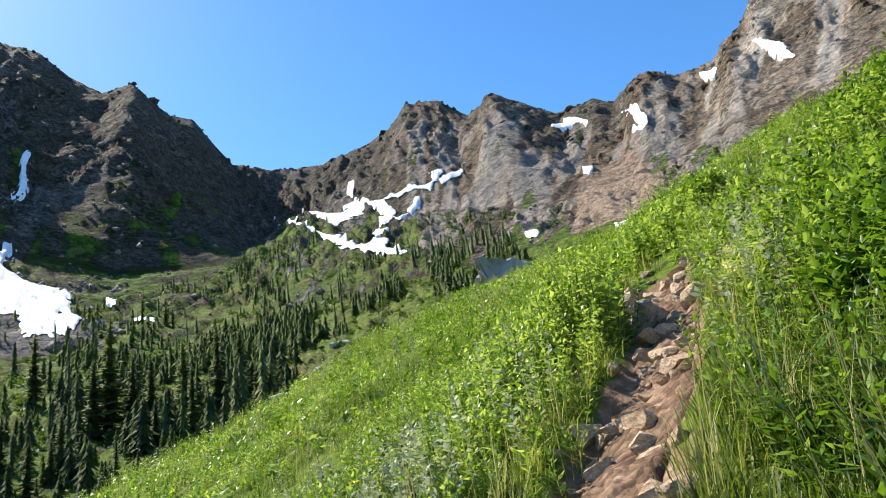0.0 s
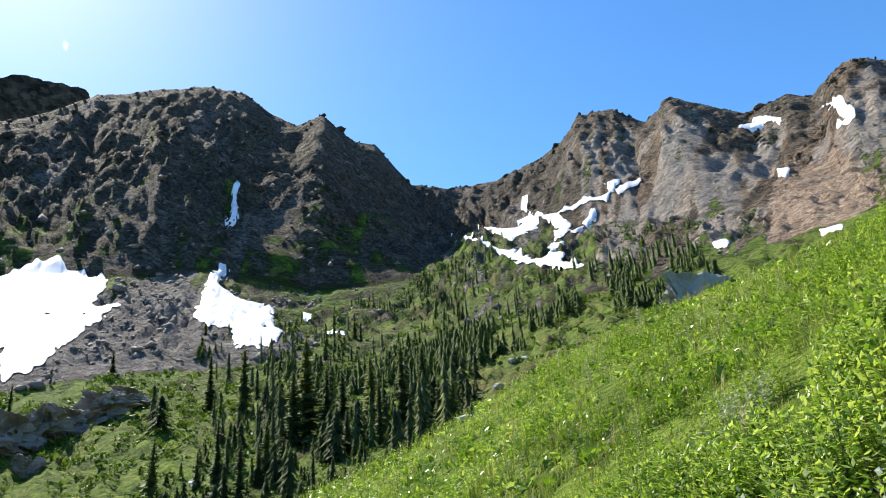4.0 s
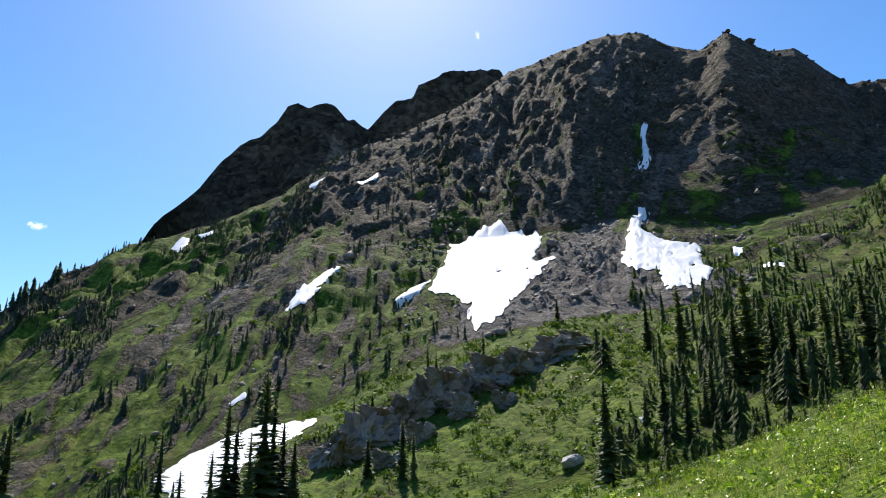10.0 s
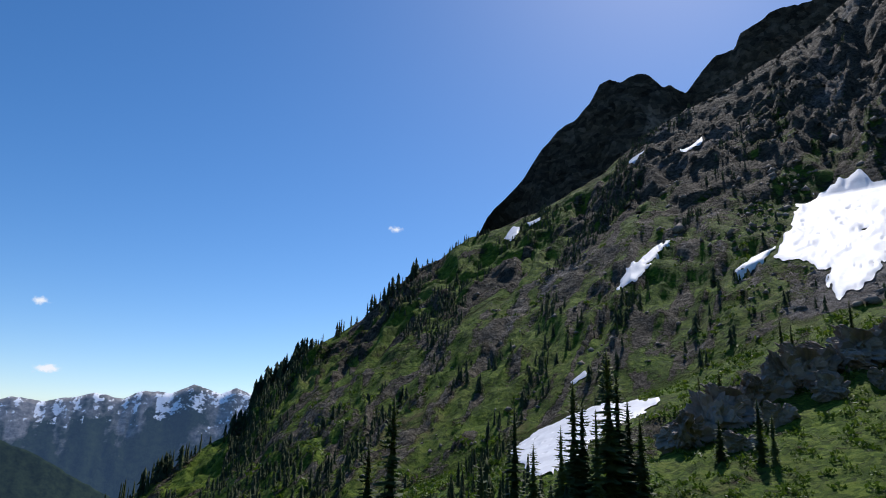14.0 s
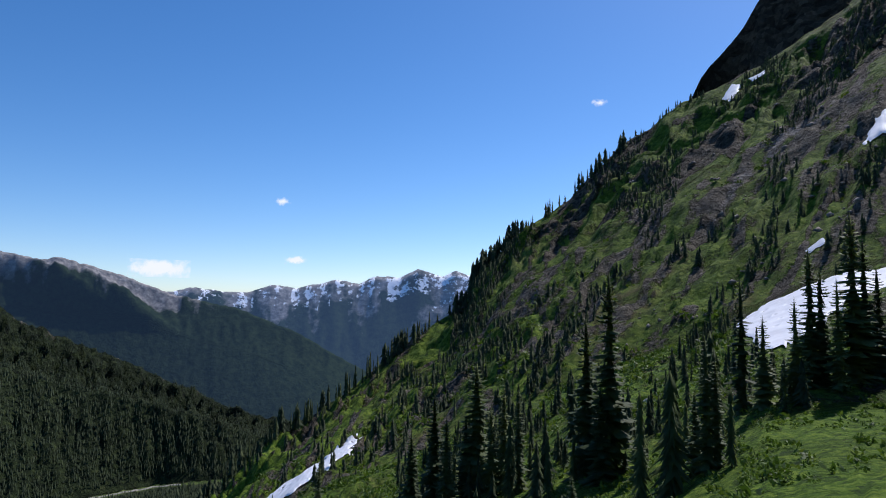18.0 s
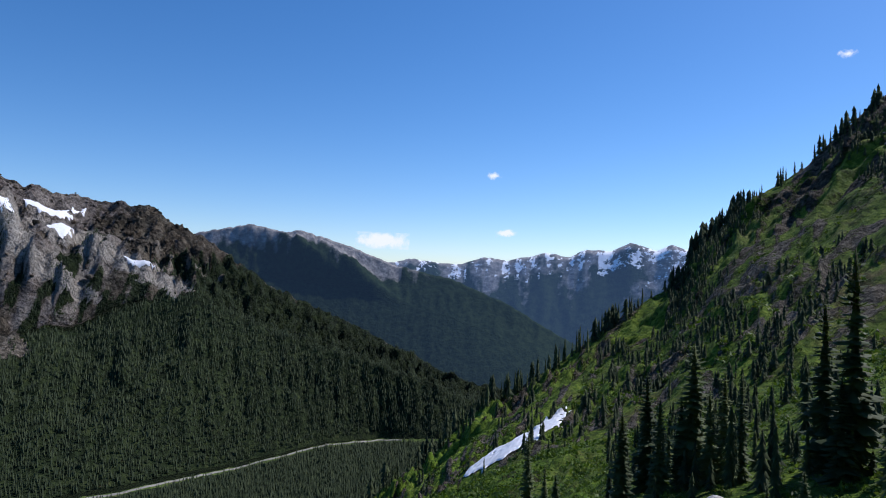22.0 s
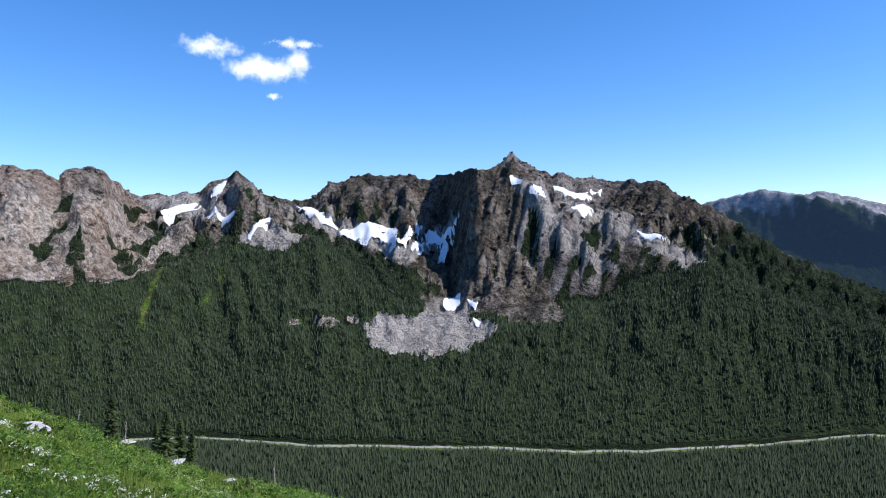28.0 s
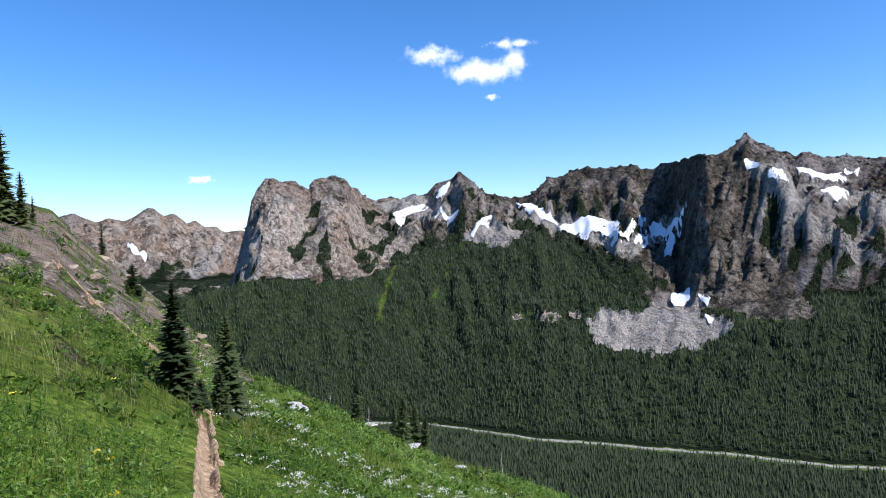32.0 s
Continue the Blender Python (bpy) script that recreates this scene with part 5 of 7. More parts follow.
def snow_patch(pts, label):
    span = pts.max(0) - pts.min(0)
    n = int(np.clip(span[0] / 0.06, 20, 130))
    mrows = int(np.clip(n * 0.8, 18, 90))
    lo, hi = pts.min(0) - span * 0.06 - [0.05, 0.002], pts.max(0) + span * 0.06 + [0.05, 0.002]
    A, L = np.meshgrid(np.linspace(lo[0], hi[0], n), np.linspace(lo[1], hi[1], mrows), indexing="ij")
    wa, wl = fbm(A * 2.2, L * 60, 4, 301, 0.65) * min(0.26, span[0] * 0.06), fbm(A * 2.2 + 40, L * 60, 4, 311, 0.65) * min(0.016, span[1] * 0.06)
    ins = inside(pts, A + wa, L + wl)
    holes = fbm(A * 1.5 + L * 20, L * 60, 3, 333) > 0.98
    ins &= ~holes
    R = np.exp(L)
    soft = np.zeros(A.shape)
    core = ins.astype(float)
    for _ in range(2):
        p = np.pad(core, 1, mode="edge")
        core = (p[:-2, 1:-1] + p[2:, 1:-1] + p[1:-1, :-2] + p[1:-1, 2:] + p[1:-1, 1:-1]) / 5
    soft = np.where(ins, core, 0.0)
    bed = ground(A, R)
    even = bed.copy()
    for _ in range(6):
        p = np.pad(even, 1, mode="edge")
        even = (p[:-2, 1:-1] + p[2:, 1:-1] + p[1:-1, :-2] + p[1:-1, 2:] + p[1:-1, 1:-1]) / 5
    full = smooth(0.45, 1.0, soft)
    thick = float(np.clip(span[0] / 4.0, 0.2, 1.0)) * (0.3 if R.mean() > 1500 else 1.0)
    Z = bed * (1 - full) + (even + R * 0.0016 * thick) * full + R * 0.0008 * thick * (soft - 0.45) + (0.0010 + 0.0008 * thick) * R
    Z = np.minimum(Z, bed + 0.0035 * R)
    X, Y = -R * np.sin(np.radians(A)), R * np.cos(np.radians(A))
    idx = np.arange(A.size).reshape(A.shape)
    keep = ins[:-1, :-1] | ins[1:, :-1] | ins[:-1, 1:] | ins[1:, 1:]
    keep &= (ins[:-1, :-1].astype(int) + ins[1:, :-1] + ins[:-1, 1:] + ins[1:, 1:]) >= 2
    q = np.stack([idx[:-1, :-1], idx[1:, :-1], idx[1:, 1:], idx[:-1, 1:]], -1)[keep]
    if not len(q):
        return None
    used, inv = np.unique(q, return_inverse=True)
    V = np.stack([X, Y, Z], -1).reshape(-1, 3)[used]
    f = inv.reshape(q.shape)
    # the rim is rounded off along its own edge
    e = np.sort(np.concatenate([f[:, [i, (i + 1) % 4]] for i in range(4)]), 1)
    e, times = np.unique(e, axis=0, return_counts=True)
    e = e[times == 1]
    for _ in range(3):
        tot, num = np.zeros_like(V), np.zeros(len(V))
        for i, j in ((0, 1), (1, 0)):
            np.add.at(tot, e[:, i], V[e[:, j]])
            np.add.at(num, e[:, i], 1)
        on = num > 0
        V[on] = 0.4 * V[on] + 0.6 * tot[on] / num[on, None]
    c = V.mean(0)
    ob = new("snow_patch", mesh_from("snow_patch", V - c, [inv.reshape(q.shape)[:, ::-1]], SNOW, True))
    ob.location = c
    return tagged(ob, label, "snow", "snow patches")


for outline, label, start, poly in SNOWFIELDS:
    snow_patch(poly, label)


# ---- road along the valley floor ----
def verge():
    a = np.arange(112, 194, 0.5)
    r = table(LINES[9][2], a) - 6
    m, n, l, b = material("roadside_grass", 0.95, 0.1)
    geo = n.new("ShaderNodeNewGeometry")
    tx = noise_tex(n, l, geo.outputs["Position"], 0.08, 6, 0.65)
    l.new(ramp(n, l, tx, [(0.35, (0.03, 0.055, 0.012)), (0.55, (0.09, 0.13, 0.03)), (0.72, (0.19, 0.18, 0.09))]), b.inputs["Base Color"])
    vs = []
    for d, dz in ((-24, -0.5), (-9, 1.0), (9, 1.2), (30, 1.2)):
        rr = r + d * (0.8 + 0.35 * fbm(a * 0.6, a * 0 + d, 2, 12))
        vs.append(np.stack([-rr * np.sin(np.radians(a)), rr * np.cos(np.radians(a)), ground(a, rr) * 0.5 + ground(a, r) * 0.5 + dz], -1))
    m_ = len(a)
    f = [np.stack([i, i + 1, i + 1 + m_, i + m_], -1) for i in (np.arange(m_ - 1) + j * m_ for j in range(3))]
    ob = new("road_verge", mesh_from("road_verge", np.concatenate(vs), [np.concatenate(f)], m))
    return tagged(ob, "cleared grassy verge beside the valley road", "verge", kind="structure")


verge()


def road():
    a = np.arange(116, 192, 0.25)
    r = table(LINES[9][2], a) - 6
    m, n, l, b = material("worn_asphalt", 0.85, 0.2)
    geo = n.new("ShaderNodeNewGeometry")
    t = noise_tex(n, l, geo.outputs["Position"], 0.05, 5, 0.6)
    l.new(ramp(n, l, t, [(0.3, (0.22, 0.21, 0.18)), (0.7, (0.36, 0.34, 0.29))]), b.inputs["Base Color"])
    vs, fs = [], []
    for j, (d, dz) in enumerate(((-6.5, 0.5), (-5, 2.2), (5, 2.6), (6.5, 0.5))):
        rr = r + d
        z = ground(a, r) + dz
        vs.append(np.stack([-rr * np.sin(np.radians(a)), rr * np.cos(np.radians(a)), z], -1))
    n_ = len(a)
    for j in range(3):
        i = np.arange(n_ - 1) + j * n_
        fs.append(np.stack([i, i + 1, i + 1 + n_, i + n_], -1))
    ob = new("road", mesh_from("road", np.concatenate(vs), [np.concatenate(fs)], m))
    return tagged(ob, "pale two-lane road along the wooded valley floor", "road", kind="structure")


road()


# ---- single trees: bearing, height angle of the foot and of the tip ----
rng = random.Random(7)
BASIN_TREES = [(32.1, 1.8, 7.6), (28.4, 2.9, 7.7), (25.2, 5.7, 14.5), (22.3, 6.2, 11.9), (19.9, 6.0, 12.4), (19.3, 5.1, 10.6), (17.3, 6.1, 13.2), (15.5, 6.3, 12.9),
               (14.3, 5.8, 9.8), (32.8, 8.6, 13.2), (30.2, 7.9, 13.4), (26.3, 5.3, 11.5), (23.6, 5.9, 12.1), (40.0, 10.9, 13.1), (46.4, 8.5, 10.9), (51.1, 6.9, 9.7),
               (50.4, 6.9, 9.4), (55.7, 3.9, 6.0), (57.2, 2.8, 5.4), (53.2, -1.0, 3.9), (56.0, -1.2, 1.9), (52.3, -1.1, 2.5), (21.1, 13.7, 15.9), (20.6, 13.6, 15.3),
               (36.7, -2.0, 6.5), (30.4, 1.3, 5.6), (24.8, 1.3, 5.6)]
SNOWBANK_TREES = [(67.0, -5.4, 4.8), (64.2, -4.8, 7.3), (63.5, -4.5, 5.6), (62.7, -4.0, 3.4), (71.7, -7.3, 3.0), (66.3, -5.1, 3.4), (70.2, -7.0, -0.3), (68.8, -7.3, -3.2),
                  (68.0, -6.4, 1.3), (61.8, -3.6, 2.2), (65.2, -5.6, 2.4)]
SPUR_TREES = [(81.6, -12.9, 3.3), (83.5, -13.1, -0.5), (92.5, -15.3, -4.4), (90.2, -14.7, -6.2), (89.0, -14.7, -6.7), (96.0, -16.2, -7.3), (95.0, -16.6, -9.1),
              (97.9, -17.3, -10.1), (105.4, -17.5, -12.1), (104.0, -17.6, -14.6), (103.1, -17.6, -15.2), (74.3, -12.2, -2.1), (73.6, -11.8, -3.8), (87.2, -17.1, -14.2),
              (84.7, -16.1, -13.1), (82.4, -13.5, -6.0), (91.3, -15.2, -8.0), (93.4, -15.6, -8.4), (75.2, -12.4, -6.0), (77.0, -12.6, -8.6), (79.4, -13.0, -7.4)]
for rows, group, near in ((BASIN_TREES, "firs on the basin floor", 60.0), (SNOWBANK_TREES, "firs before the snow bank", 48.0), (SPUR_TREES, "firs at the foot of the spur", 45.0)):
    for b, foot, tip in rows:
        r = base_sight(b, foot, near)
        h = r * (math.tan(radians(tip)) - math.tan(radians(foot)))
        x, y, z = spot(b, r)
        kind = rng.choice((0, 1, 2, 3) if h < 9 else (0, 1, 1, 3))
        plant(kind, x, y, h * 1.02, rng.uniform(0, 6.28), group, rng.uniform(0.85, 1.2))
# hillside trees behind the viewpoint: bearing, height angle of foot and tip, kind, girth
for b, foot, tip, kind, girth in ((195.1, -11.1, -1.9, 9, 1.5), (194.4, -11.6, -8.0, 10, 1.7), (191.1, -13.1, -4.9, 10, 0.95), (191.8, -13.0, -9.4, 10, 1.5), (197.8, -12.0, -9.4, 10, 1.6),
                                  (193.2, -12.2, -9.4, 10, 1.6), (190.2, -13.2, -10.4, 10, 1.5), (185.0, -11.9, -10.1, 2, 1.2), (180.8, -14.8, -11.1, 10, 0.9), (177.0, -16.6, -12.5, 9, 1.5),
                                  (176.0, -16.8, -13.4, 9, 1.6), (175.1, -17.3, -14.4, 10, 0.9), (177.7, -15.4, -12.9, 0, 1.3), (182.4, -13.6, -12.6, 2, 1.3), (206.0, -0.9, 5.9, 2, 0.9),
                                  (207.0, -1.0, 5.4, 2, 1.0), (204.9, 2.3, 6.4, 0, 1.3), (204.2, 2.4, 4.6, 1, 1.1), (199.8, 0.4, 3.1, 1, 1.0), (170.8, -19.6, -18.1, 2, 1.2)):
    r = min(base_sight(b, foot, 10.0 if b < 196 else 45.0, 130.0), float(table(LINES[2][2], b)))
    x, y, z = spot(b, r)
    plant(kind, x, y, r * (math.tan(radians(tip)) - math.tan(radians(foot))), rng.uniform(0, 6.28), "firs on the near hillside", girth)


def scatter_trees(count, bearings, angles, heights, kinds, group, seed, clump=0.0, start=60.0, girth=(0.8, 1.25)):
    """Trees at random over a stretch of slope given by bearings and height angles."""
    rr = random.Random(seed)
    made = 0
    for _ in range(count * 6):
        if made >= count:
            break
        b, e = rr.uniform(*bearings), rr.uniform(*angles)
        if clump and float(fbm(np.array([b * 0.5]), np.array([e * 0.6]), 2, seed)[0]) < clump:
            continue
        r = base_sight(b, e, start)
        if float(hollow(np.array([b]), np.array([r]))[0]) < 0.5:
            continue
        x, y, z = spot(b, r)
        plant(rr.choice(kinds), x, y, rr.uniform(*heights), rr.uniform(0, 6.28), group, rr.uniform(*girth))
        made += 1


scatter_trees(42, (12, 33), (4.5, 12.5), (4, 10.5), (4, 5, 11, 12, 8), "firs on the basin floor", 51, -0.2)
scatter_trees(20, (13, 34), (2.5, 6.0), (3, 7), (4, 6, 2), "firs on the basin floor", 52, -0.2)
scatter_trees(26, (-9, 1.5), (16.2, 17.8), (6, 10), (7, 8, 7, 12), "larches at the head of the basin", 53)
scatter_trees(34, (2, 26), (12.5, 17.5), (5, 9), (7, 8, 11, 12), "larches at the head of the basin", 54, -0.1)
scatter_trees(34, (72, 99), (-16, -6), (3, 9), (4, 5, 6), "firs at the foot of the spur", 55, 0.0, 48.0)
# the skyline of the spur: bearings of the clumps, spread, count, heights
sk = random.Random(77)
for b0, spread, count, h0, h1 in ((77, 2, 5, 5, 8), (80.5, 1.5, 8, 5, 10), (84, 1.6, 9, 6, 12), (87.5, 1.3, 9, 6, 12), (90.5, 1.2, 8, 5, 10), (94, 1.0, 5, 4, 8), (98.4, 1.2, 12, 9, 15), (101, 1.2, 12, 9, 15),
                                  (103.4, 1.0, 10, 8, 14), (106.2, 1.2, 12, 8, 14), (109, 1.3, 12, 7, 12), (112.4, 1.5, 10, 7, 12), (116, 1.5, 8, 7, 11)):
    for _ in range(count):
        b = sk.gauss(b0, spread * 0.7)
        r = float(table(LINES[6][2], b)) - abs(sk.gauss(0, 1)) * 9
        x, y, z = spot(b, r)
        plant(sk.choice((11, 12, 12)), x, y, sk.uniform(h0, h1), sk.uniform(0, 6.28), "firs along the skyline of the spur", sk.uniform(0.8, 1.15))
scatter_trees(5, (99, 117), (-18, -13), (5, 10), (4, 5), "firs at the foot of the spur", 56, 0.0, 60.0)


# ---- woods too many to count: joined small trees ----
def wood(name, bearings, radii, heights, slim, mat, label, sides=5, tiers=2, seed=0):
    """Many small conifers, each of stacked ragged cones, on the land at the given bearings and distances."""
    g = np.random.default_rng(seed)
    n = len(bearings)
    a, r = np.radians(bearings), radii
    x, y = -r * np.sin(a), r * np.cos(a)
    z = ground(bearings, r)
    V, F = [], []
    off = 0
    for t in range(tiers):
        lo, hi = ((0.0, 0.72), (0.38, 1.0))[t] if tiers == 2 else (0.0, 1.0)
        wide = (1.0, 0.62)[t] if tiers == 2 else 1.0
        ang = g.uniform(0, 6.28, (n, 1)) + np.arange(sides)[None, :] * (6.2832 / sides)
        rad = heights[:, None] * slim * wide * g.uniform(0.65, 1.3, (n, sides))
        ring = np.stack([x[:, None] + rad * np.cos(ang), y[:, None] + rad * np.sin(ang), z[:, None] + heights[:, None] * (lo + g.uniform(-0.05, 0.1, (n, sides)))], -1)
        tip = np.stack([x + g.normal(0, 0.01, n) * heights, y + g.normal(0, 0.01, n) * heights, z + heights * hi], -1)[:, None, :]
        V.append(np.concatenate([ring, tip], 1).reshape(-1, 3))
        base = off + np.arange(n)[:, None] * (sides + 1)
        k = np.arange(sides)[None, :]
        F.append(np.stack([base + k, base + (k + 1) % sides, np.broadcast_to(base + sides, (n, sides))], -1).reshape(-1, 3))
        off += n * (sides + 1)
    ob = new(name, mesh_from(name, np.concatenate(V), [np.concatenate(F)], mat))
    return tagged(ob, label, "forest", kind="stuff")


def ragged_wood(name, bearings, radii, heights, mat, label, seed, width=0.16, whorls=9, per=6, girth=(0.8, 1.3)):
    """Many trees with real branches, joined: three grown shapes, turned and scaled."""
    g = np.random.default_rng(seed)
    shapes = [spire_arrays(random.Random(seed + i), width * (0.85 + 0.2 * i), whorls, per) for i in range(3)]
    a = np.radians(bearings)
    x, y, z = -radii * np.sin(a), radii * np.cos(a), ground(bearings, radii)
    V, F, off = [], [], 0
    pick = g.integers(0, 3, len(a))
    for i, (cv, cf) in enumerate(shapes):
        s = pick == i
        n = int(s.sum())
        if not n:
            continue
        t = g.uniform(0, 6.28, n)
        c, sn = np.cos(t)[:, None], np.sin(t)[:, None]
        h = heights[s][:, None]
        w = h * g.uniform(*girth, n)[:, None]
        px = (cv[None, :, 0] * c - cv[None, :, 1] * sn) * w + x[s][:, None]
        py = (cv[None, :, 0] * sn + cv[None, :, 1] * c) * w + y[s][:, None]
        pz = cv[None, :, 2] * h + z[s][:, None]
        V.append(np.stack([px, py, pz], -1).reshape(-1, 3))
        F.append((cf[None] + (np.arange(n) * len(cv))[:, None, None] + off).reshape(-1, 3))
        off += n * len(cv)
    ob = new(name, mesh_from(name, np.concatenate(V), [np.concatenate(F)], mat))
    return tagged(ob, label, "forest", kind="stuff")


def sample_wood(n, seed, bmin, bmax, rmin, rmax):
    """Even spread over a ring sector."""
    g = np.random.default_rng(seed)
    b = g.uniform(bmin, bmax, n)
    r = np.sqrt(g.uniform(rmin ** 2, rmax ** 2, n))
    rs, zs = lines_at(b)
    k = np.clip((r[None, :] >= rs).sum(0) - 1, 0, len(LINES) - 2)
    i = np.arange(n)
    u = (r - rs[k, i]) / (rs[k + 1, i] - rs[k, i])
    z = zs[k, i] * (1 - u) + zs[k + 1, i] * u
    cov = cover_of(b, r, k, u, z)
    return g, b, r, k, u, cov


def valley_wood():
    g, b, r, k, u, cov = sample_wood(170000, 5, 104, 207, 1250, 3300)
    wooded = cov[2] + 0.25 * g.normal(0, 0.35, len(b))
    rr = table(LINES[9][2], b)
    clear = (np.abs(r - rr + 4) > 20) & ~((r > rr - 48) & (r < rr) & (fbm(b * 0.7, r * 0, 2, 77) > -0.1) & (g.random(len(b)) < 0.75))
    ok = (wooded > 0.5) & clear & (k >= 7) & (k <= 10) & (g.random(len(b)) < np.where(r < 2300, 1.0, 0.75))
    b, r, u, k = b[ok], r[ok], u[ok], k[ok]
    h = g.uniform(9, 19, len(b)) * np.where(k == 10, 0.75 - 0.3 * u, 1.0)
    return wood("valley_forest", b, r, h, 0.125, FOREST, "dense dark conifer forest filling the valley floor and slopes", 4, 1, 6)


valley_wood()

def spur_wood():
    """Stunted firs in dark clumps over the spur and along its skyline."""
    g = np.random.default_rng(21)
    n = 15000
    b = g.uniform(44, 121, n)
    rs, zs = lines_at(b)
    s = g.uniform(0.0, 1.0, n)
    seg = g.random(n)
    r = np.where(seg < 0.3, rs[4] + (rs[5] - rs[4]) * s, rs[5] + (rs[6] - rs[5]) * s ** 0.8)
    _, e_, across, along = slope_frame(b, r)
    patch = fbm(across * 0.5, along * 0.2, 3, 23) + 0.3 * smooth(72, 84, b) - 0.75 * smooth(93, 102, b)
    rim = (seg > 0.9) & (b > 74)
    r = np.where(rim, rs[6] - g.uniform(0, 12, n), r)
    s1, s2 = strata(b, r)
    patch = patch + 0.5 * smooth(0.5, 0.75, s1) - 0.3
    ok = ((patch > 0.24) | (rim & (g.random(n) < 0.07))) & (hollow(b, r) > 0.5) & ((b > 56) | (g.random(n) < 0.25))
    b, r = b[ok], r[ok]
    h = g.uniform(2.0, 6.5, len(b)) * np.where(rim[ok] & (b > 80), 2.2, 1.0)
    return ragged_wood("spur_firs", b, r, h, FOREST, "stunted dark firs in clumps over the green spur", 22, 0.2, 5, 4)


spur_wood()


def understorey():
    """Young firs crowding the foot of the spur."""
    g = np.random.default_rng(61)
    n = 900
    b = g.uniform(66, 99, n)
    rs, zs = lines_at(b)
    r = rs[3] + (rs[4] - rs[3]) * g.random(n) ** 0.8
    patch = fbm(b * 0.4, np.log(r) * 7, 3, 63) + 0.25 * smooth(78, 90, b)
    ok = (patch > 0.12) & (hollow(b, r) > 0.5)
    b, r = b[ok], r[ok]
    return ragged_wood("young_firs", b, r, g.uniform(1.6, 5.5, len(b)), FOREST, "crowded young dark firs at the foot of the spur", 62, 0.16, 8, 6)


understorey()


def basin_wood():
    g = np.random.default_rng(31)
    n = 4200
    b = g.uniform(-10, 34, n)
    rs, zs = lines_at(b)
    s = g.uniform(0, 1, n)
    r = np.where(g.random(n) < 0.55, rs[3] + (rs[4] - rs[3]) * (0.45 + 0.55 * s), rs[4] + (rs[5] - rs[4]) * s * 0.75)
    patch = fbm(b * 0.4, np.log(r) * 8, 3, 33) + 0.5 * smooth(6, 11, b) * smooth(31, 25, b) - 0.1 * smooth(2, -4, b)
    ok = (patch > 0.34) & (hollow(b, r) > 0.5)
    b, r = b[ok], r[ok]
    return ragged_wood("basin_wood", b, r, g.uniform(2.0, 6.0, len(b)), LIGHT_WOOD, "mixed larch and fir wood climbing the basin", 32, 0.26, 8, 5)


basin_wood()


def basin_firs():
    """Stand of dark firs on the basin floor, with young larches between."""
    g = np.random.default_rng(131)
    for n, cut, low, high, mat, wide, label in ((190, 0.05, 1.8, 8.0, NEEDLES_WOOD, 0.27, "stand of dark ragged firs on the basin floor"), (620, -0.2, 0.8, 3.0, LIGHT_WOOD, 0.34, "young bright larches between the dark firs")):
        b = g.uniform(11, 38, n)
        rs, zs = lines_at(b)
        r = rs[3] - 14 + (rs[4] - rs[3]) * g.random(n) * 0.7
        patch = fbm(b * 0.35, np.log(r) * 7, 2, 133) + 0.35 * smooth(33, 25, b) - 0.35 * smooth(26, 33, b)
        ok = (patch > cut) & (hollow(b, r) > 0.5)
        b, r = b[ok], r[ok]
        ragged_wood("basin_firs", b, r, low + (high - low) * g.random(len(b)) ** 1.7, mat, label, 132 + n, wide, 12, 7)


basin_firs()


# ---- shrubs and herbs over the slopes ----
def clumps(name, bearings, radii, sizes, per, leaf, mat, label, category="shrub", seed=0, flat=0.6, lift=0.0):
    """Low domes of many small leaves."""
    g = np.random.default_rng(seed)
    n = len(bearings)
    a = np.radians(bearings)
    cx, cy = -radii * np.sin(a), radii * np.cos(a)
    d = g.normal(0, 1, (n, per, 3))
    d /= np.linalg.norm(d, axis=2, keepdims=True)
    d[..., 2] = np.abs(d[..., 2])
    rad = sizes[:, None, None] * g.uniform(0.55, 1.05, (n, per, 1))
    p = d * rad * np.array([1, 1, flat])
    px, py = cx[:, None] + p[..., 0], cy[:, None] + p[..., 1]
    pz = ground(bearings, radii)[:, None] + p[..., 2] - 0.05 * sizes[:, None] + lift
    c = np.stack([px, py, pz], -1).reshape(-1, 3)
    m = len(c)
    t1 = g.normal(0, 1, (m, 3))
    t1 /= np.linalg.norm(t1, axis=1, keepdims=True)
    t2 = np.cross(t1, g.normal(0, 1, (m, 3)))
    t2 /= np.linalg.norm(t2, axis=1, keepdims=True)
    ls = (np.repeat(sizes, per) * leaf * g.uniform(0.6, 1.4, m))[:, None]
    V = np.stack([c - t1 * ls, c + t2 * ls * 0.45, c + t1 * ls, c - t2 * ls * 0.45], 1).reshape(-1, 3)
    F = np.arange(m * 4).reshape(-1, 4)
    ob = new(name, mesh_from(name, V, [F], mat))
    return tagged(ob, label, category, kind="stuff")


def slope_shrubs():
    g = np.random.default_rng(41)
    n = 5200
    b = g.uniform(-10, 120, n)
    rs, zs = lines_at(b)
    s = g.random(n)
    r = np.where(g.random(n) < 0.6, rs[3] + (rs[4] - rs[3]) * s, rs[4] + (rs[5] - rs[4]) * s)
    keep = (fbm(slope_frame(b, r)[2] * 0.5, slope_frame(b, r)[3] * 0.2, 3, 43) > -0.15) & ~((b > 27) & (b < 50) & (r > rs[4])) & (hollow(b, r) > 0.5)
    b, r = b[keep], r[keep]
    clumps("slope_shrubs", b, r, g.uniform(0.5, 1.5, len(b)) * np.clip(r / 120, 0.7, 1.8), 16, 0.36, SHRUB, "low bright green shrubs scattered over the turf slopes", seed=44)


slope_shrubs()


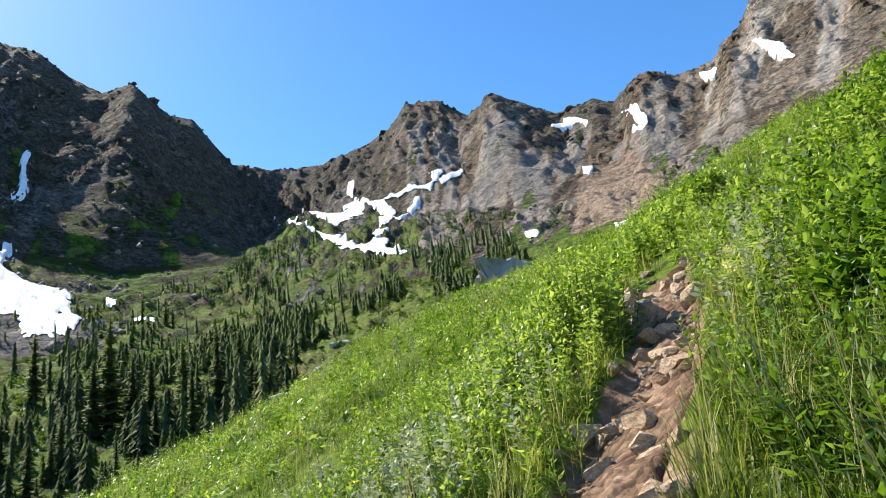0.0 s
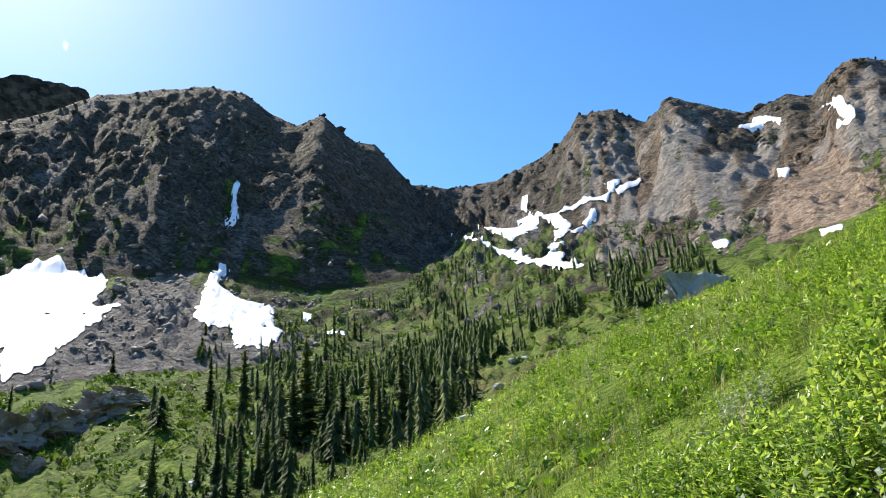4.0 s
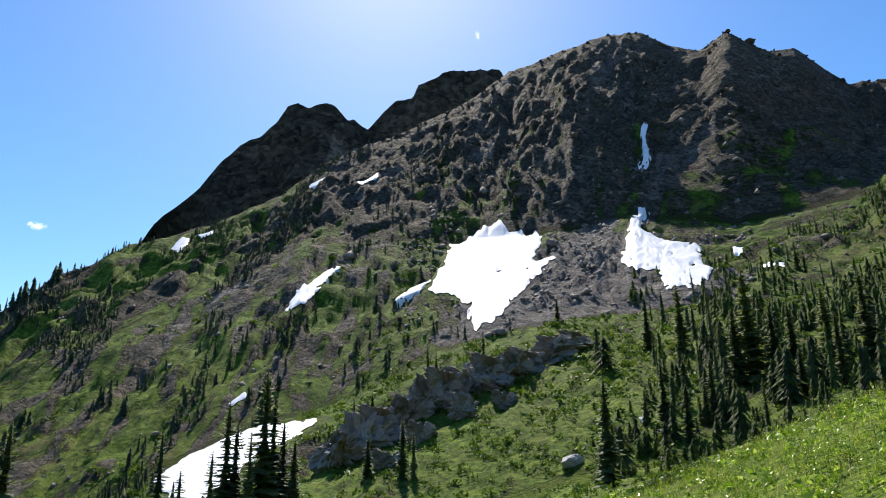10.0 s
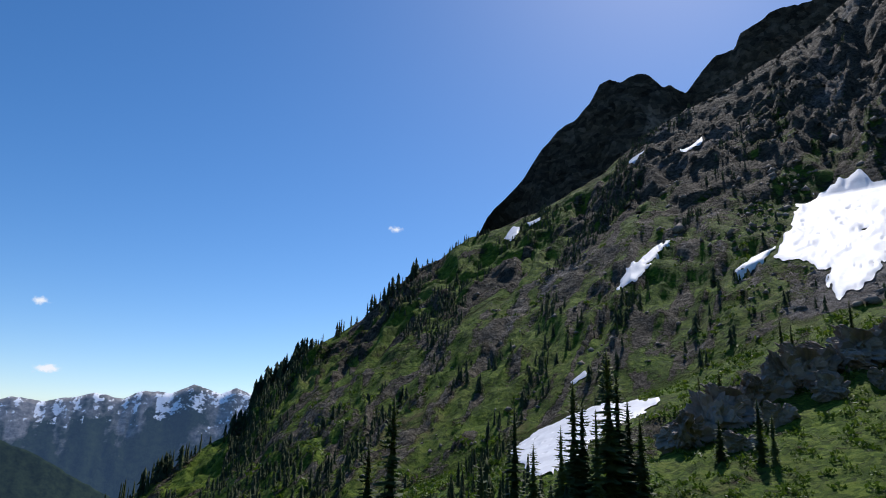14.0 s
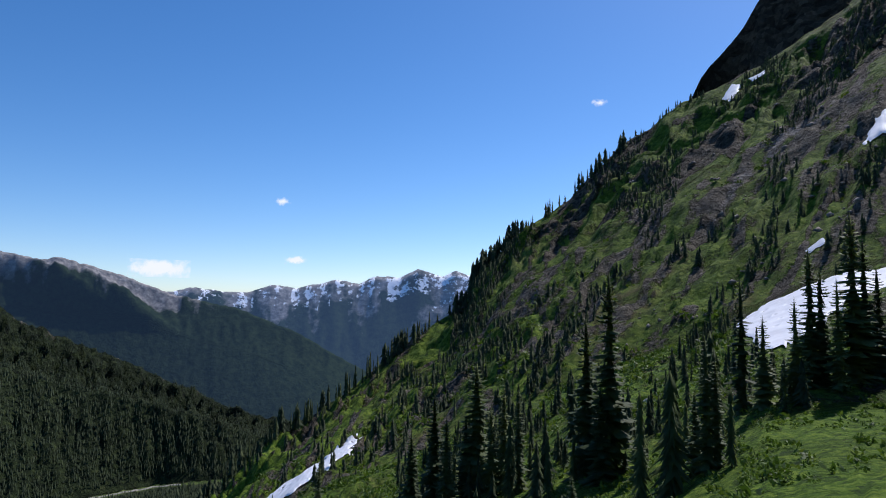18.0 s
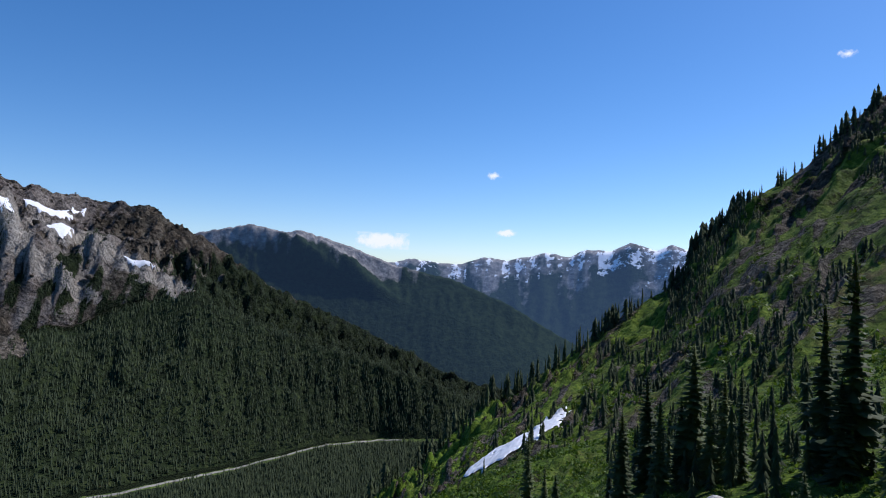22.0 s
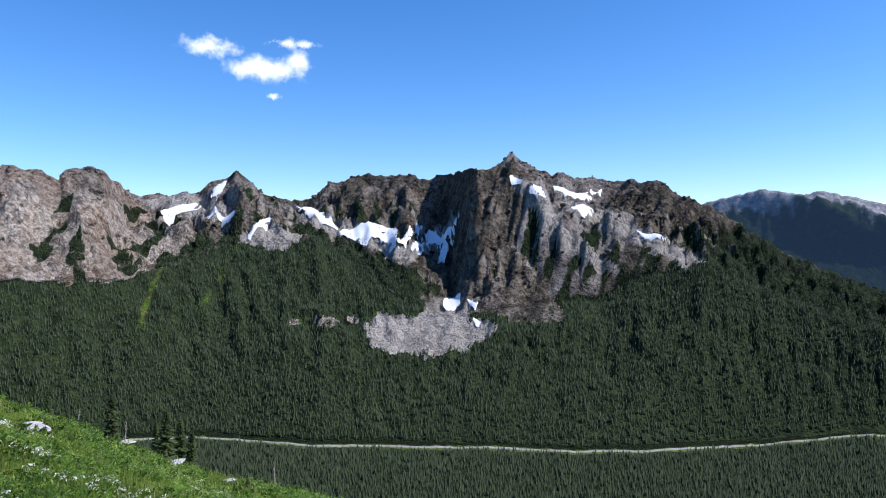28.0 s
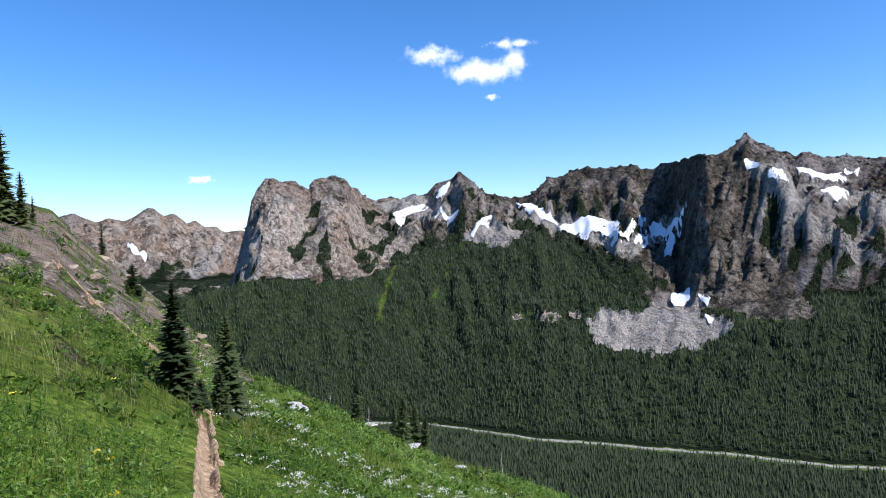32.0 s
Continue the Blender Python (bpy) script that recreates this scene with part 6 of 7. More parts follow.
def basin_shrubs():
    """Lush bright shrubs over the basin floor."""
    g = np.random.default_rng(71)
    n = 6200
    b = g.uniform(14, 112, n)
    rs, zs = lines_at(b)
    r = rs[2] + 12 + (rs[4] - rs[2] - 14) * g.random(n)
    ok = (fbm(b * 0.35, np.log(r) * 6, 3, 73) > -0.1) & (hollow(b, r) > 0.5)
    b, r = b[ok], r[ok]
    clumps("basin_shrubs", b, r, g.uniform(0.4, 1.3, len(b)) * np.clip(r / 110, 0.6, 1.5), 20, 0.3, SHRUB, "lush bright green shrubs over the basin floor", seed=74, flat=0.75)


basin_shrubs()


# ---- rocks ----
def put_rock(name, mesh, x, y, size, turn, sink, label, category="rock", group="", lean=(0, 0)):
    ob = new(name, mesh)
    z = float(ground_xy(x, y))
    ob.matrix_basis = Matrix.Translation((x, y, z + size[2] * (1 - sink) * 0.6)) @ Euler((lean[0], lean[1], turn)).to_matrix().to_4x4() @ Matrix.Diagonal((*size, 1))
    return tagged(ob, label, category, group)


BOULDER = crag_mesh("boulder", 63, GREY_ROCK, 1.5, 0.12)
x, y, z = spot(-7.6, 60.0)
put_rock("boulder", BOULDER, x, y, (4.4, 3.2, 4.8), 0.2, 0.45, "large dark grey boulder with a flat face on the grass brow")
LEDGE_SHAPES = [crag_mesh("rock_outcrop", 70 + i, LEDGE_ROCK) for i in range(3)]
# rock ledge across the basin floor: bearing, height angle of the foot, half-length, half-height
rk = random.Random(3)
for b, e, w, h in ((58.2, -0.4, 7.5, 5.2), (56.4, 0.6, 7.5, 5.8), (54.6, 1.6, 8, 5.4), (52.8, 2.6, 7.5, 5.0), (51.0, 3.4, 8, 5.4), (49.2, 4.2, 8.5, 5.2), (47.4, 5.0, 8, 4.8), (45.6, 5.7, 8.5, 4.6),
                   (43.8, 6.5, 9, 4.4), (42.0, 7.2, 9, 4.0), (40.2, 8.0, 9, 3.6), (38.6, 8.8, 9, 3.0), (54.2, -0.4, 4.0, 2.4), (51.6, 1.4, 3.6, 2.2), (48.0, 3.2, 4.0, 2.4), (44.6, 4.6, 3.6, 2.0)):
    r = base_sight(b, e, 60.0) + 4
    x, y, z = spot(b, r)
    put_rock("rock_outcrop", rk.choice(LEDGE_SHAPES), x, y, (w * 0.9, w * rk.uniform(0.6, 0.85), h * rk.uniform(0.9, 1.5)), radians(b + 20) + rk.uniform(-0.9, 0.9), 0.2,
             "broken grey rock ledge with reddish top crossing the turf", group="ledge outcrops", lean=(rk.uniform(-0.15, 0.15), rk.uniform(-0.1, 0.2)))


def scree_blocks():
    """Angular blocks strewn over the talus, the slopes round it and the foot of the ledge."""
    g = np.random.default_rng(811)
    n = 3800
    b = np.where(g.random(n) < 0.6, g.uniform(24, 54, n), g.uniform(-14, 84, n))
    rs, zs = lines_at(b)
    s = g.random(n)
    r = np.where(g.random(n) < 0.75, rs[4] + (rs[5] - rs[4]) * s, rs[5] + (rs[6] - rs[5]) * s * 0.5)
    ok = (hollow(b, r) > 0.5) & (fbm(b * 0.5, np.log(r) * 9, 3, 813) > -0.15)
    b, r = b[ok], r[ok]
    n = len(b)
    size = (r * 0.0024 * np.exp(g.normal(0.0, 0.55, n)))[:, None]
    unit = np.array([(1, 0, 0), (0, 1, 0), (-1, 0, 0), (0, -1, 0), (0, 0, 1), (0, 0, -1)], float)
    v = unit[None] * g.uniform(0.55, 1.25, (n, 6, 1)) + g.normal(0, 0.18, (n, 6, 3))
    t = g.uniform(0, 6.28, n)
    c, sn = np.cos(t)[:, None], np.sin(t)[:, None]
    x0, y0, z0 = -r * np.sin(np.radians(b)), r * np.cos(np.radians(b)), ground(b, r)
    V = np.stack([(v[..., 0] * c - v[..., 1] * sn) * size * 1.3 + x0[:, None], (v[..., 0] * sn + v[..., 1] * c) * size + y0[:, None], v[..., 2] * size * 0.8 + z0[:, None] + 0.2 * size], -1)
    tri = np.array([(0, 1, 4), (1, 2, 4), (2, 3, 4), (3, 0, 4), (1, 0, 5), (2, 1, 5), (3, 2, 5), (0, 3, 5)])
    F = (tri[None] + (np.arange(n) * 6)[:, None, None]).reshape(-1, 3)
    ob = new("scree_blocks", mesh_from("scree_blocks", V.reshape(-1, 3), [F], LEDGE_ROCK))
    return tagged(ob, "angular grey blocks strewn over scree and heath", "rocks", kind="stuff")


scree_blocks()


def crags():
    """Jutting crags on the rocky slopes and along the crests, of the same rock as the land."""
    g = np.random.default_rng(821)
    groups = ((1500, 5, -45, 62, 0.05, 0.97, 0.12, 0.0030), (420, 5, -45, 92, 0.96, 1.0, -2.0, 0.0021), (2000, 10, 133, 190, 0.1, 0.97, 0.1, 0.0022), (420, 10, 133, 190, 0.95, 1.0, -2.0, 0.0013),
              (260, 13, 188.5, 207, 0.2, 1.0, -0.1, 0.0018))
    B, Rr, Sz = [], [], []
    for n, k, b0, b1, u0, u1, cut, size in groups:
        b = g.uniform(b0, b1, n)
        rs, zs = lines_at(b)
        r = rs[k] + (rs[k + 1] - rs[k]) * g.uniform(u0, u1, n)
        ok = (hollow(b, r) > 0.5) & (fbm(b * 0.45, np.log(r) * 16, 3, 823) > cut)
        B.append(b[ok]), Rr.append(r[ok]), Sz.append(r[ok] * size * np.exp(g.normal(0, 0.45, int(ok.sum()))))
    b, r, size = np.concatenate(B), np.concatenate(Rr), np.concatenate(Sz)
    rs, zs = lines_at(b)
    k = np.clip((r[None, :] >= rs).sum(0) - 1, 0, len(LINES) - 2)
    i = np.arange(len(b))
    u = np.clip((r - rs[k, i]) / (rs[k + 1, i] - rs[k, i]), 0, 1)
    z = ground(b, r)
    rock, scree, wood_, pale, heath, rust, snow = cover_of(b, r, k, u, z)
    ok = (rock > 0.35) & (wood_ < 0.6)
    b, r, size, k, z, pale, rust = b[ok], r[ok], size[ok], k[ok], z[ok], pale[ok], rust[ok]
    n = len(b)
    bm = bmesh.new()
    bmesh.ops.create_icosphere(bm, subdivisions=2, radius=1.0)
    bm.verts.ensure_lookup_table()
    unit = np.array([v.co[:] for v in bm.verts])
    tri = np.array([[v.index for v in f.verts] for f in bm.faces])
    bm.free()
    m = len(unit)
    # each is a ball cut by its own planes
    v = np.broadcast_to(unit, (n, m, 3)).copy()
    for _ in range(7):
        d = g.normal(0, 1, (n, 1, 3))
        d /= np.linalg.norm(d, axis=2, keepdims=True)
        over = np.maximum((v * d).sum(2, keepdims=True) - g.uniform(0.25, 0.65, (n, 1, 1)), 0)
        v -= d * over
    v += g.normal(0, 0.05, v.shape)
    sz = size[:, None]
    wide = g.uniform(0.9, 1.7, (n, 1))
    t = np.radians(b)[:, None] + g.normal(0, 0.5, (n, 1))
    c, sn = np.cos(t), np.sin(t)
    x0, y0 = -r * np.sin(np.radians(b)), r * np.cos(np.radians(b))
    px, py = v[..., 0] * wide * sz, v[..., 1] * sz
    V = np.stack([px * c - py * sn + x0[:, None], px * sn + py * c + y0[:, None], v[..., 2] * sz * g.uniform(0.8, 1.3, (n, 1)) + z[:, None]], -1)
    F = (tri[None] + (np.arange(n) * m)[:, None, None]).reshape(-1, 3)
    me = mesh_from("crags", V.reshape(-1, 3), [F], LAND)
    one = np.ones(n * m)
    cov = me.attributes.new("cover", "FLOAT_COLOR", "POINT")
    cov.data.foreach_set("color", np.stack([0 * one, 1.6 * one, -1 * one, -1 * one], -1).astype(np.float32).ravel())
    ton = me.attributes.new("tone", "FLOAT_COLOR", "POINT")
    ton.data.foreach_set("color", np.clip(np.stack([np.repeat(pale * 0.8, m), 0 * one, np.repeat(rust, m), 0 * one], -1), 0, 1).astype(np.float32).ravel())
    at = me.attributes.new("grain", "FLOAT", "POINT")
    at.data.foreach_set("value", np.repeat(GRAIN[k], m).astype(np.float32))
    for name in ("snow", "soil"):
        at = me.attributes.new(name, "FLOAT", "POINT")
        at.data.foreach_set("value", np.zeros(n * m, np.float32))
    return tagged(new("crags", me), "jutting broken crags on the rocky slopes and crests", "rocks", kind="stuff")


crags()
# pale blocks lying in the meadow
PALE_SHAPES = [stone_mesh("meadow_stone", 80 + i, PALE_ROCK, 8, 3, 0.1) for i in range(3)]
for b, e, s in ((12.0, 5.6, 1.2), (33.7, 2.9, 1.3), (39.7, -0.5, 1.8), (9.3, 8.6, 1.1), (16.5, 7.2, 0.9), (30.5, 4.1, 0.8), (27.0, 6.6, 1.4), (7.8, 10.6, 1.2), (6.9, 10.9, 1.0), (13.6, 9.6, 1.1),
                (76.8, -9.8, 0.9), (90.5, -16.4, 1.2), (78.6, -7.2, 0.8)):
    r = base_sight(b, e, 60.0)
    x, y, z = spot(b, r)
    put_rock("meadow_stone", rk.choice(PALE_SHAPES), x, y, (s * 1.3, s, s * 0.6), rk.uniform(0, 6), 0.4, "pale angular stone half sunk in the green meadow", group="meadow stones")
for b, e, s in ((12.2, 6.3, 0.45), (176.4, -15.9, 0.8), (180.2, -14.6, 0.9), (185.6, -13.4, 0.6), (186.4, -12.9, 0.5), (172.4, -18.6, 0.5)):
    r = min(base_sight(b, e, 8.0, 60.0), float(table(LINES[2][2], b)) - 1)
    x, y, z = spot(b, r)
    put_rock("meadow_stone", rk.choice(PALE_SHAPES), x, y, (s * 1.6, s, s * 0.3), rk.uniform(0, 6), 0.4, "pale flat stone showing through the hillside grass", group="meadow stones")
# rock rib on the hillside behind: broken slabs and blocks over scree
RIB_SHAPES = [stone_mesh("rib_outcrop", 74 + i, RIB_ROCK, 12, 3, 0.1, 0.34, 0.62) for i in range(5)]
rb = random.Random(29)
for i in range(80):
    b = rb.uniform(191, 206.5)
    e = float(table(RIB_FOOT, b)) + abs(rb.gauss(0, 1)) * 2.6
    r = base_sight(b, e, 12.0, 125.0)
    if r > float(table(LINES[2][2], b)) - 1.5 or r < 13:
        continue
    x, y, z = spot(b, r)
    w = r * rb.choice((0.003, 0.004, 0.006, 0.008, 0.012))
    put_rock("rib_outcrop", rb.choice(RIB_SHAPES), x, y, (w * rb.uniform(0.9, 1.6), w, w * rb.uniform(0.4, 0.7)), rb.uniform(0, 6.28), 0.95,
             "weathered grey and rust rock slab on the hillside rib", group="rib outcrops", lean=(rb.uniform(-0.3, 0.3), rb.uniform(-0.1, 0.4)))
for b, e, s in ((192.2, -10.2, 0.022), (193.4, -9.6, 0.016), (190.9, -11.3, 0.014)):
    r = min(base_sight(b, e, 20.0, 125.0), float(table(LINES[2][2], b)) - 2)
    x, y, z = spot(b, r)
    put_rock("rib_outcrop", rb.choice(RIB_SHAPES), x, y, (r * s, r * s * 0.8, r * s * 0.5), rb.uniform(0, 6), 0.8, "weathered grey and rust rock slab on the hillside rib", group="rib outcrops")
# stones and steps in the trail
TRAIL_SHAPES = [stone_mesh("trail_stone", 90 + i, TRAIL_ROCK, 13, 3, 0.05, 0.38, 0.65) for i in range(5)]
GREY_STONE = stone_mesh("trail_stone", 99, rock_material("grey_trail_rock", [(0.3, (0.14, 0.13, 0.13)), (0.5, (0.3, 0.29, 0.28)), (0.7, (0.5, 0.48, 0.46))], 8.0, 0.2), 7, 3, 0.08)
put_rock("trail_stone", GREY_STONE, 2.02, 3.95, (0.20, 0.17, 0.19), 0.4, 0.25, "rounded grey stone in the worn trail", group="trail stones")
for x, y, s in ((2.28, 3.75, 0.17), (2.5, 3.3, 0.18), (2.3, 2.95, 0.17), (1.9, 3.55, 0.14), (2.1, 2.75, 0.12), (2.55, 3.62, 0.12), (1.72, 3.0, 0.13), (2.06, 4.5, 0.12), (2.3, 4.7, 0.13),
                (1.3, 2.25, 0.17), (1.2, 1.95, 0.12), (1.3, 1.75, 0.1), (1.12, 1.5, 0.12), (1.1, 1.25, 0.1), (0.95, 1.05, 0.11), (0.85, 0.8, 0.1), 
                (2.4, 2.45, 0.09), (1.95, 2.3, 0.08), (2.65, 4.1, 0.1), (1.6, 2.65, 0.1), (0.95, 1.6, 0.07), (1.75, 2.05, 0.07), (2.0, 3.15, 0.06),
                (1.2, -5.4, 0.05), (1.75, -8.4, 0.06)):
    s = s * 1.25
    put_rock("trail_stone", rk.choice(TRAIL_SHAPES), x + rk.uniform(-0.03, 0.03), y, (s * rk.uniform(0.8, 1.2), s * rk.uniform(0.6, 0.9), s * rk.uniform(0.45, 0.7)), rk.uniform(0, 6.28), 0.35,
             "tan angular stone embedded in the dirt trail", group="trail stones", lean=(rk.uniform(-0.3, 0.3), rk.uniform(-0.3, 0.3)))


def dirt_trail():
    """Worn strip of stony earth, sunk a little into the slope."""
    m, n, l, b = material("trail_dirt", 0.95, 0.15)
    pos = n.new("ShaderNodeNewGeometry").outputs["Position"]
    t = noise_tex(n, l, pos, 4.0, 9, 0.7)
    vo = node(n, "ShaderNodeTexVoronoi", Scale=24.0)
    l.new(pos, vo.inputs["Vector"])
    sp = n.new("ShaderNodeSeparateColor")
    l.new(vo.outputs["Color"], sp.inputs[0])
    col = ramp(n, l, t, [(0.3, (0.05, 0.029, 0.018)), (0.48, (0.15, 0.092, 0.058)), (0.62, (0.25, 0.17, 0.112)), (0.75, (0.38, 0.28, 0.2))])
    where = n.new("ShaderNodeSeparateXYZ")
    l.new(pos, where.inputs[0])
    # beyond y = -3 the earth is coloured paler, as the path looks in full sun
    sunlit_end = node(n, "ShaderNodeMapRange")
    sunlit_end.inputs["From Min"].default_value, sunlit_end.inputs["From Max"].default_value = -3.0, -6.0
    l.new(where.outputs["Y"], sunlit_end.inputs["Value"])
    col = mix(n, l, sunlit_end.outputs[0], col, ramp(n, l, t, [(0.3, (0.23, 0.16, 0.092)), (0.5, (0.37, 0.265, 0.16)), (0.7, (0.49, 0.37, 0.24))]))
    grit = ramp(n, l, sp.outputs[0], [(0.2, (0.6, 0.58, 0.55)), (0.6, (1, 1, 1)), (0.9, (1.6, 1.55, 1.5))])
    col = mix(n, l, 0.7, col, mix(n, l, 1.0, col, grit, "MULTIPLY"))
    l.new(col, b.inputs["Base Color"])
    bump(n, l, b, maths(n, l, "ADD", t, maths(n, l, "MULTIPLY", vo.outputs["Distance"], -0.6)), 0.9, 0.035)
    pts = [Vector((x, y, 0)) for x, y in TRAIL]
    line = []
    for i in range(len(pts) - 1):
        p0, p1, p2, p3 = pts[max(i - 1, 0)], pts[i], pts[i + 1], pts[min(i + 2, len(pts) - 1)]
        steps = int((p2 - p1).length / (0.045 if p1.y > -3 else 0.12)) + 1
        for j in range(steps):
            u = j / steps
            line.append(0.5 * (2 * p1 + (p2 - p0) * u + (2 * p0 - 5 * p1 + 4 * p2 - p3) * u * u + (3 * p1 - p0 - 3 * p2 + p3) * u ** 3))
    line = np.array([(p.x, p.y) for p in line])
    d = np.gradient(line, axis=0)
    d /= np.linalg.norm(d, axis=1, keepdims=True)
    w = np.linspace(-0.5, 0.5, 27)
    X = line[:, 0, None] - d[:, 1, None] * w
    Y = line[:, 1, None] + d[:, 0, None] * w
    wide = np.where(Y < -4, 1.35, 1.0)
    prof = 1 - smooth(0.14, 0.29, np.abs(w)[None] * wide + np.where(Y < -4, 0.025, 0.09) * fbm(X * 2.6, Y * 2.6, 3, 401))
    lumps = 0.05 * fbm(X * 2.2, Y * 2.2, 2, 411) + 0.045 * ridged(X * 4.1, Y * 4.1, 3, 421) + 0.014 * fbm(X * 13, Y * 13, 3, 431)
    Z = ground_xy(X, Y) + (0.035 + lumps * np.where(Y < -4, 0.1, 1.0)) * prof - 0.16 * (1 - prof)
    idx = np.arange(X.size).reshape(X.shape)
    q = np.stack([idx[:-1, :-1], idx[1:, :-1], idx[1:, 1:], idx[:-1, 1:]], -1).reshape(-1, 4)[:, ::-1]
    ob = new("trail", mesh_from("trail", np.stack([X, Y, Z], -1).reshape(-1, 3), [q], m, True))
    return tagged(ob, "narrow worn footpath of stony brown earth across the hillside", "path", kind="structure")


dirt_trail()
tr = random.Random(17)
for _ in range(190):
    k = tr.randrange(5, len(TRAIL) - 1)
    f = tr.random()
    x, y = (TRAIL[k][i] * (1 - f) + TRAIL[k + 1][i] * f + tr.gauss(0, 0.17) for i in (0, 1))
    s = tr.choice((0.02, 0.03, 0.04, 0.055, 0.08, 0.11))
    put_rock("trail_stone", tr.choice(TRAIL_SHAPES), x, y, (s * tr.uniform(1, 1.6), s, s * 0.7), tr.uniform(0, 6.28), 0.3, "small tan stone lying on the dirt trail", group="trail stones")


# ---- dead wood ----
def dead_snag(b, foot, height, lean, basin=False):
    r = base_sight(b, foot, 60.0) if basin else min(base_sight(b, foot, 10.0, 130.0), float(table(LINES[2][2], b)) - 0.5)
    x, y, z = spot(b, r)
    rr = random.Random(int(b * 10))
    root = new("dead_tree")
    root.matrix_basis = Matrix.Translation((x, y, z - 0.05)) @ Euler((0, lean, b)).to_matrix().to_4x4()

    def stick(name, p0, p1, w0, w1):
        bm = bmesh.new()
        d = (p1 - p0)
        rot = d.to_track_quat("Z", "Y").to_matrix()
        rings = []
        for f, w in ((0, w0), (0.5, (w0 + w1) / 2), (1, w1)):
            c = p0 + d * f + Vector((rr.uniform(-1, 1), rr.uniform(-1, 1), 0)) * 0.03 * d.length * (0 < f < 1)
            rings.append([bm.verts.new(c + rot @ Vector((w * math.cos(k * 1.2566), w * math.sin(k * 1.2566), 0))) for k in range(5)])
        for a_, b_ in zip(rings, rings[1:]):
            for k in range(5):
                bm.faces.new((a_[k], a_[(k + 1) % 5], b_[(k + 1) % 5], b_[k]))
        bm.faces.new(rings[-1])
        me = bpy.data.meshes.new(name)
        bm.to_mesh(me)
        bm.free()
        me.materials.append(DEAD)
        ob = new(name, me)
        ob.parent = root
    stick("trunk", Vector((0, 0, 0)), Vector((0, 0, height)), height * 0.03, height * 0.006)
    for i in range(16):
        z0 = height * rr.uniform(0.15, 0.92)
        an = rr.uniform(0, 6.28)
        L = height * rr.uniform(0.12, 0.3) * (1.1 - z0 / height)
        stick("branch", Vector((0, 0, z0)), Vector((math.cos(an) * L, math.sin(an) * L, z0 + L * rr.uniform(-0.3, 0.5))), height * 0.008, height * 0.002)
    return tagged(root, "bare grey dead tree with broken branches on the hillside", "dead tree", "dead trees")


dead_snag(168.7, -18.9, 2.6, 0.03)
dead_snag(179.9, -14.7, 2.2, 0.12)
dead_snag(183.1, -13.0, 1.6, -0.25)
dead_snag(28.9, 12.9, 8.0, 0.02, True)


# ---- grass and herbs of the near hillside ----
def sector(n, bmin, bmax, rmin, rmax, seed, power=0.0):
    g = np.random.default_rng(seed)
    b = g.uniform(bmin, bmax, n)
    u = g.random(n)
    r = rmin * (rmax / rmin) ** u if power == 0 else (rmin ** power + (rmax ** power - rmin ** power) * u) ** (1 / power)
    x, y = -r * np.sin(np.radians(b)), r * np.cos(np.radians(b))
    free = trail_distance(x, y) + 0.12 * fbm(x * 1.7, y * 1.7, 2, seed + 5) > np.where(y < -4, 0.26, 0.35)
    u = np.clip(((x - 0.4) * -0.4 + (y + 1.0) * 1.0) / 1.16, 0, 1)
    free &= np.hypot(x - 0.4 + 0.4 * u, y + 1.0 - u) > 1.15
    el = np.degrees(np.arctan2(ground(b, r) - EYE, r))
    free &= ~((b > 189) & (r > 12) & (el > table(RIB_FOOT, b) + g.normal(0.3, 0.6, n)) & (g.random(n) < 0.78))
    return g, b[free], r[free], x[free], y[free]


def blades(name, bearings, radii, per, height, width, spread, mat, label, seed, category="grass"):
    """Tufts of bent tapering blades."""
    g = np.random.default_rng(seed)
    n = len(bearings)
    a = np.radians(bearings)
    cx, cy = -radii * np.sin(a), radii * np.cos(a)
    m = n * per
    h = np.repeat(height, per) * g.uniform(0.55, 1.25, m)
    an = g.uniform(0, 6.28, m)
    out = np.repeat(spread, per) * g.uniform(0, 1, m)
    bx, by = np.repeat(cx, per) + out * np.cos(an), np.repeat(cy, per) + out * np.sin(an)
    bz = np.repeat(ground(bearings, radii), per) - 0.02
    slope_x, slope_y = -math.sin(radians(UP_BEARING)) * UP_SLOPE * 0.9, math.cos(radians(UP_BEARING)) * UP_SLOPE * 0.9
    bz = bz + (bx - np.repeat(cx, per)) * slope_x + (by - np.repeat(cy, per)) * slope_y
    bend = g.uniform(0.1, 0.75, m) * h
    an2 = an + g.normal(0, 0.6, m)
    dx, dy = np.cos(an2), np.sin(an2)
    w = np.repeat(width, per) * g.uniform(0.6, 1.3, m)
    px, py = -dy * w, dx * w
    V = np.empty((m, 5, 3))
    V[:, 0] = np.stack([bx - px, by - py, bz], -1)
    V[:, 1] = np.stack([bx + px, by + py, bz], -1)
    mx, my, mz = bx + dx * bend * 0.35, by + dy * bend * 0.35, bz + h * 0.62
    V[:, 2] = np.stack([mx - px * 0.75, my - py * 0.75, mz], -1)
    V[:, 3] = np.stack([mx + px * 0.75, my + py * 0.75, mz], -1)
    V[:, 4] = np.stack([bx + dx * bend, by + dy * bend, bz + h * (1.0 - 0.25 * (bend / h) ** 2)], -1)
    o = (np.arange(m) * 5)[:, None]
    quads = o + np.array([[0, 1, 3, 2]])
    tris = o + np.array([[2, 3, 4]])
    ob = new(name, mesh_from(name, V.reshape(-1, 3), [quads, tris], mat))
    return tagged(ob, label, category, kind="stuff")


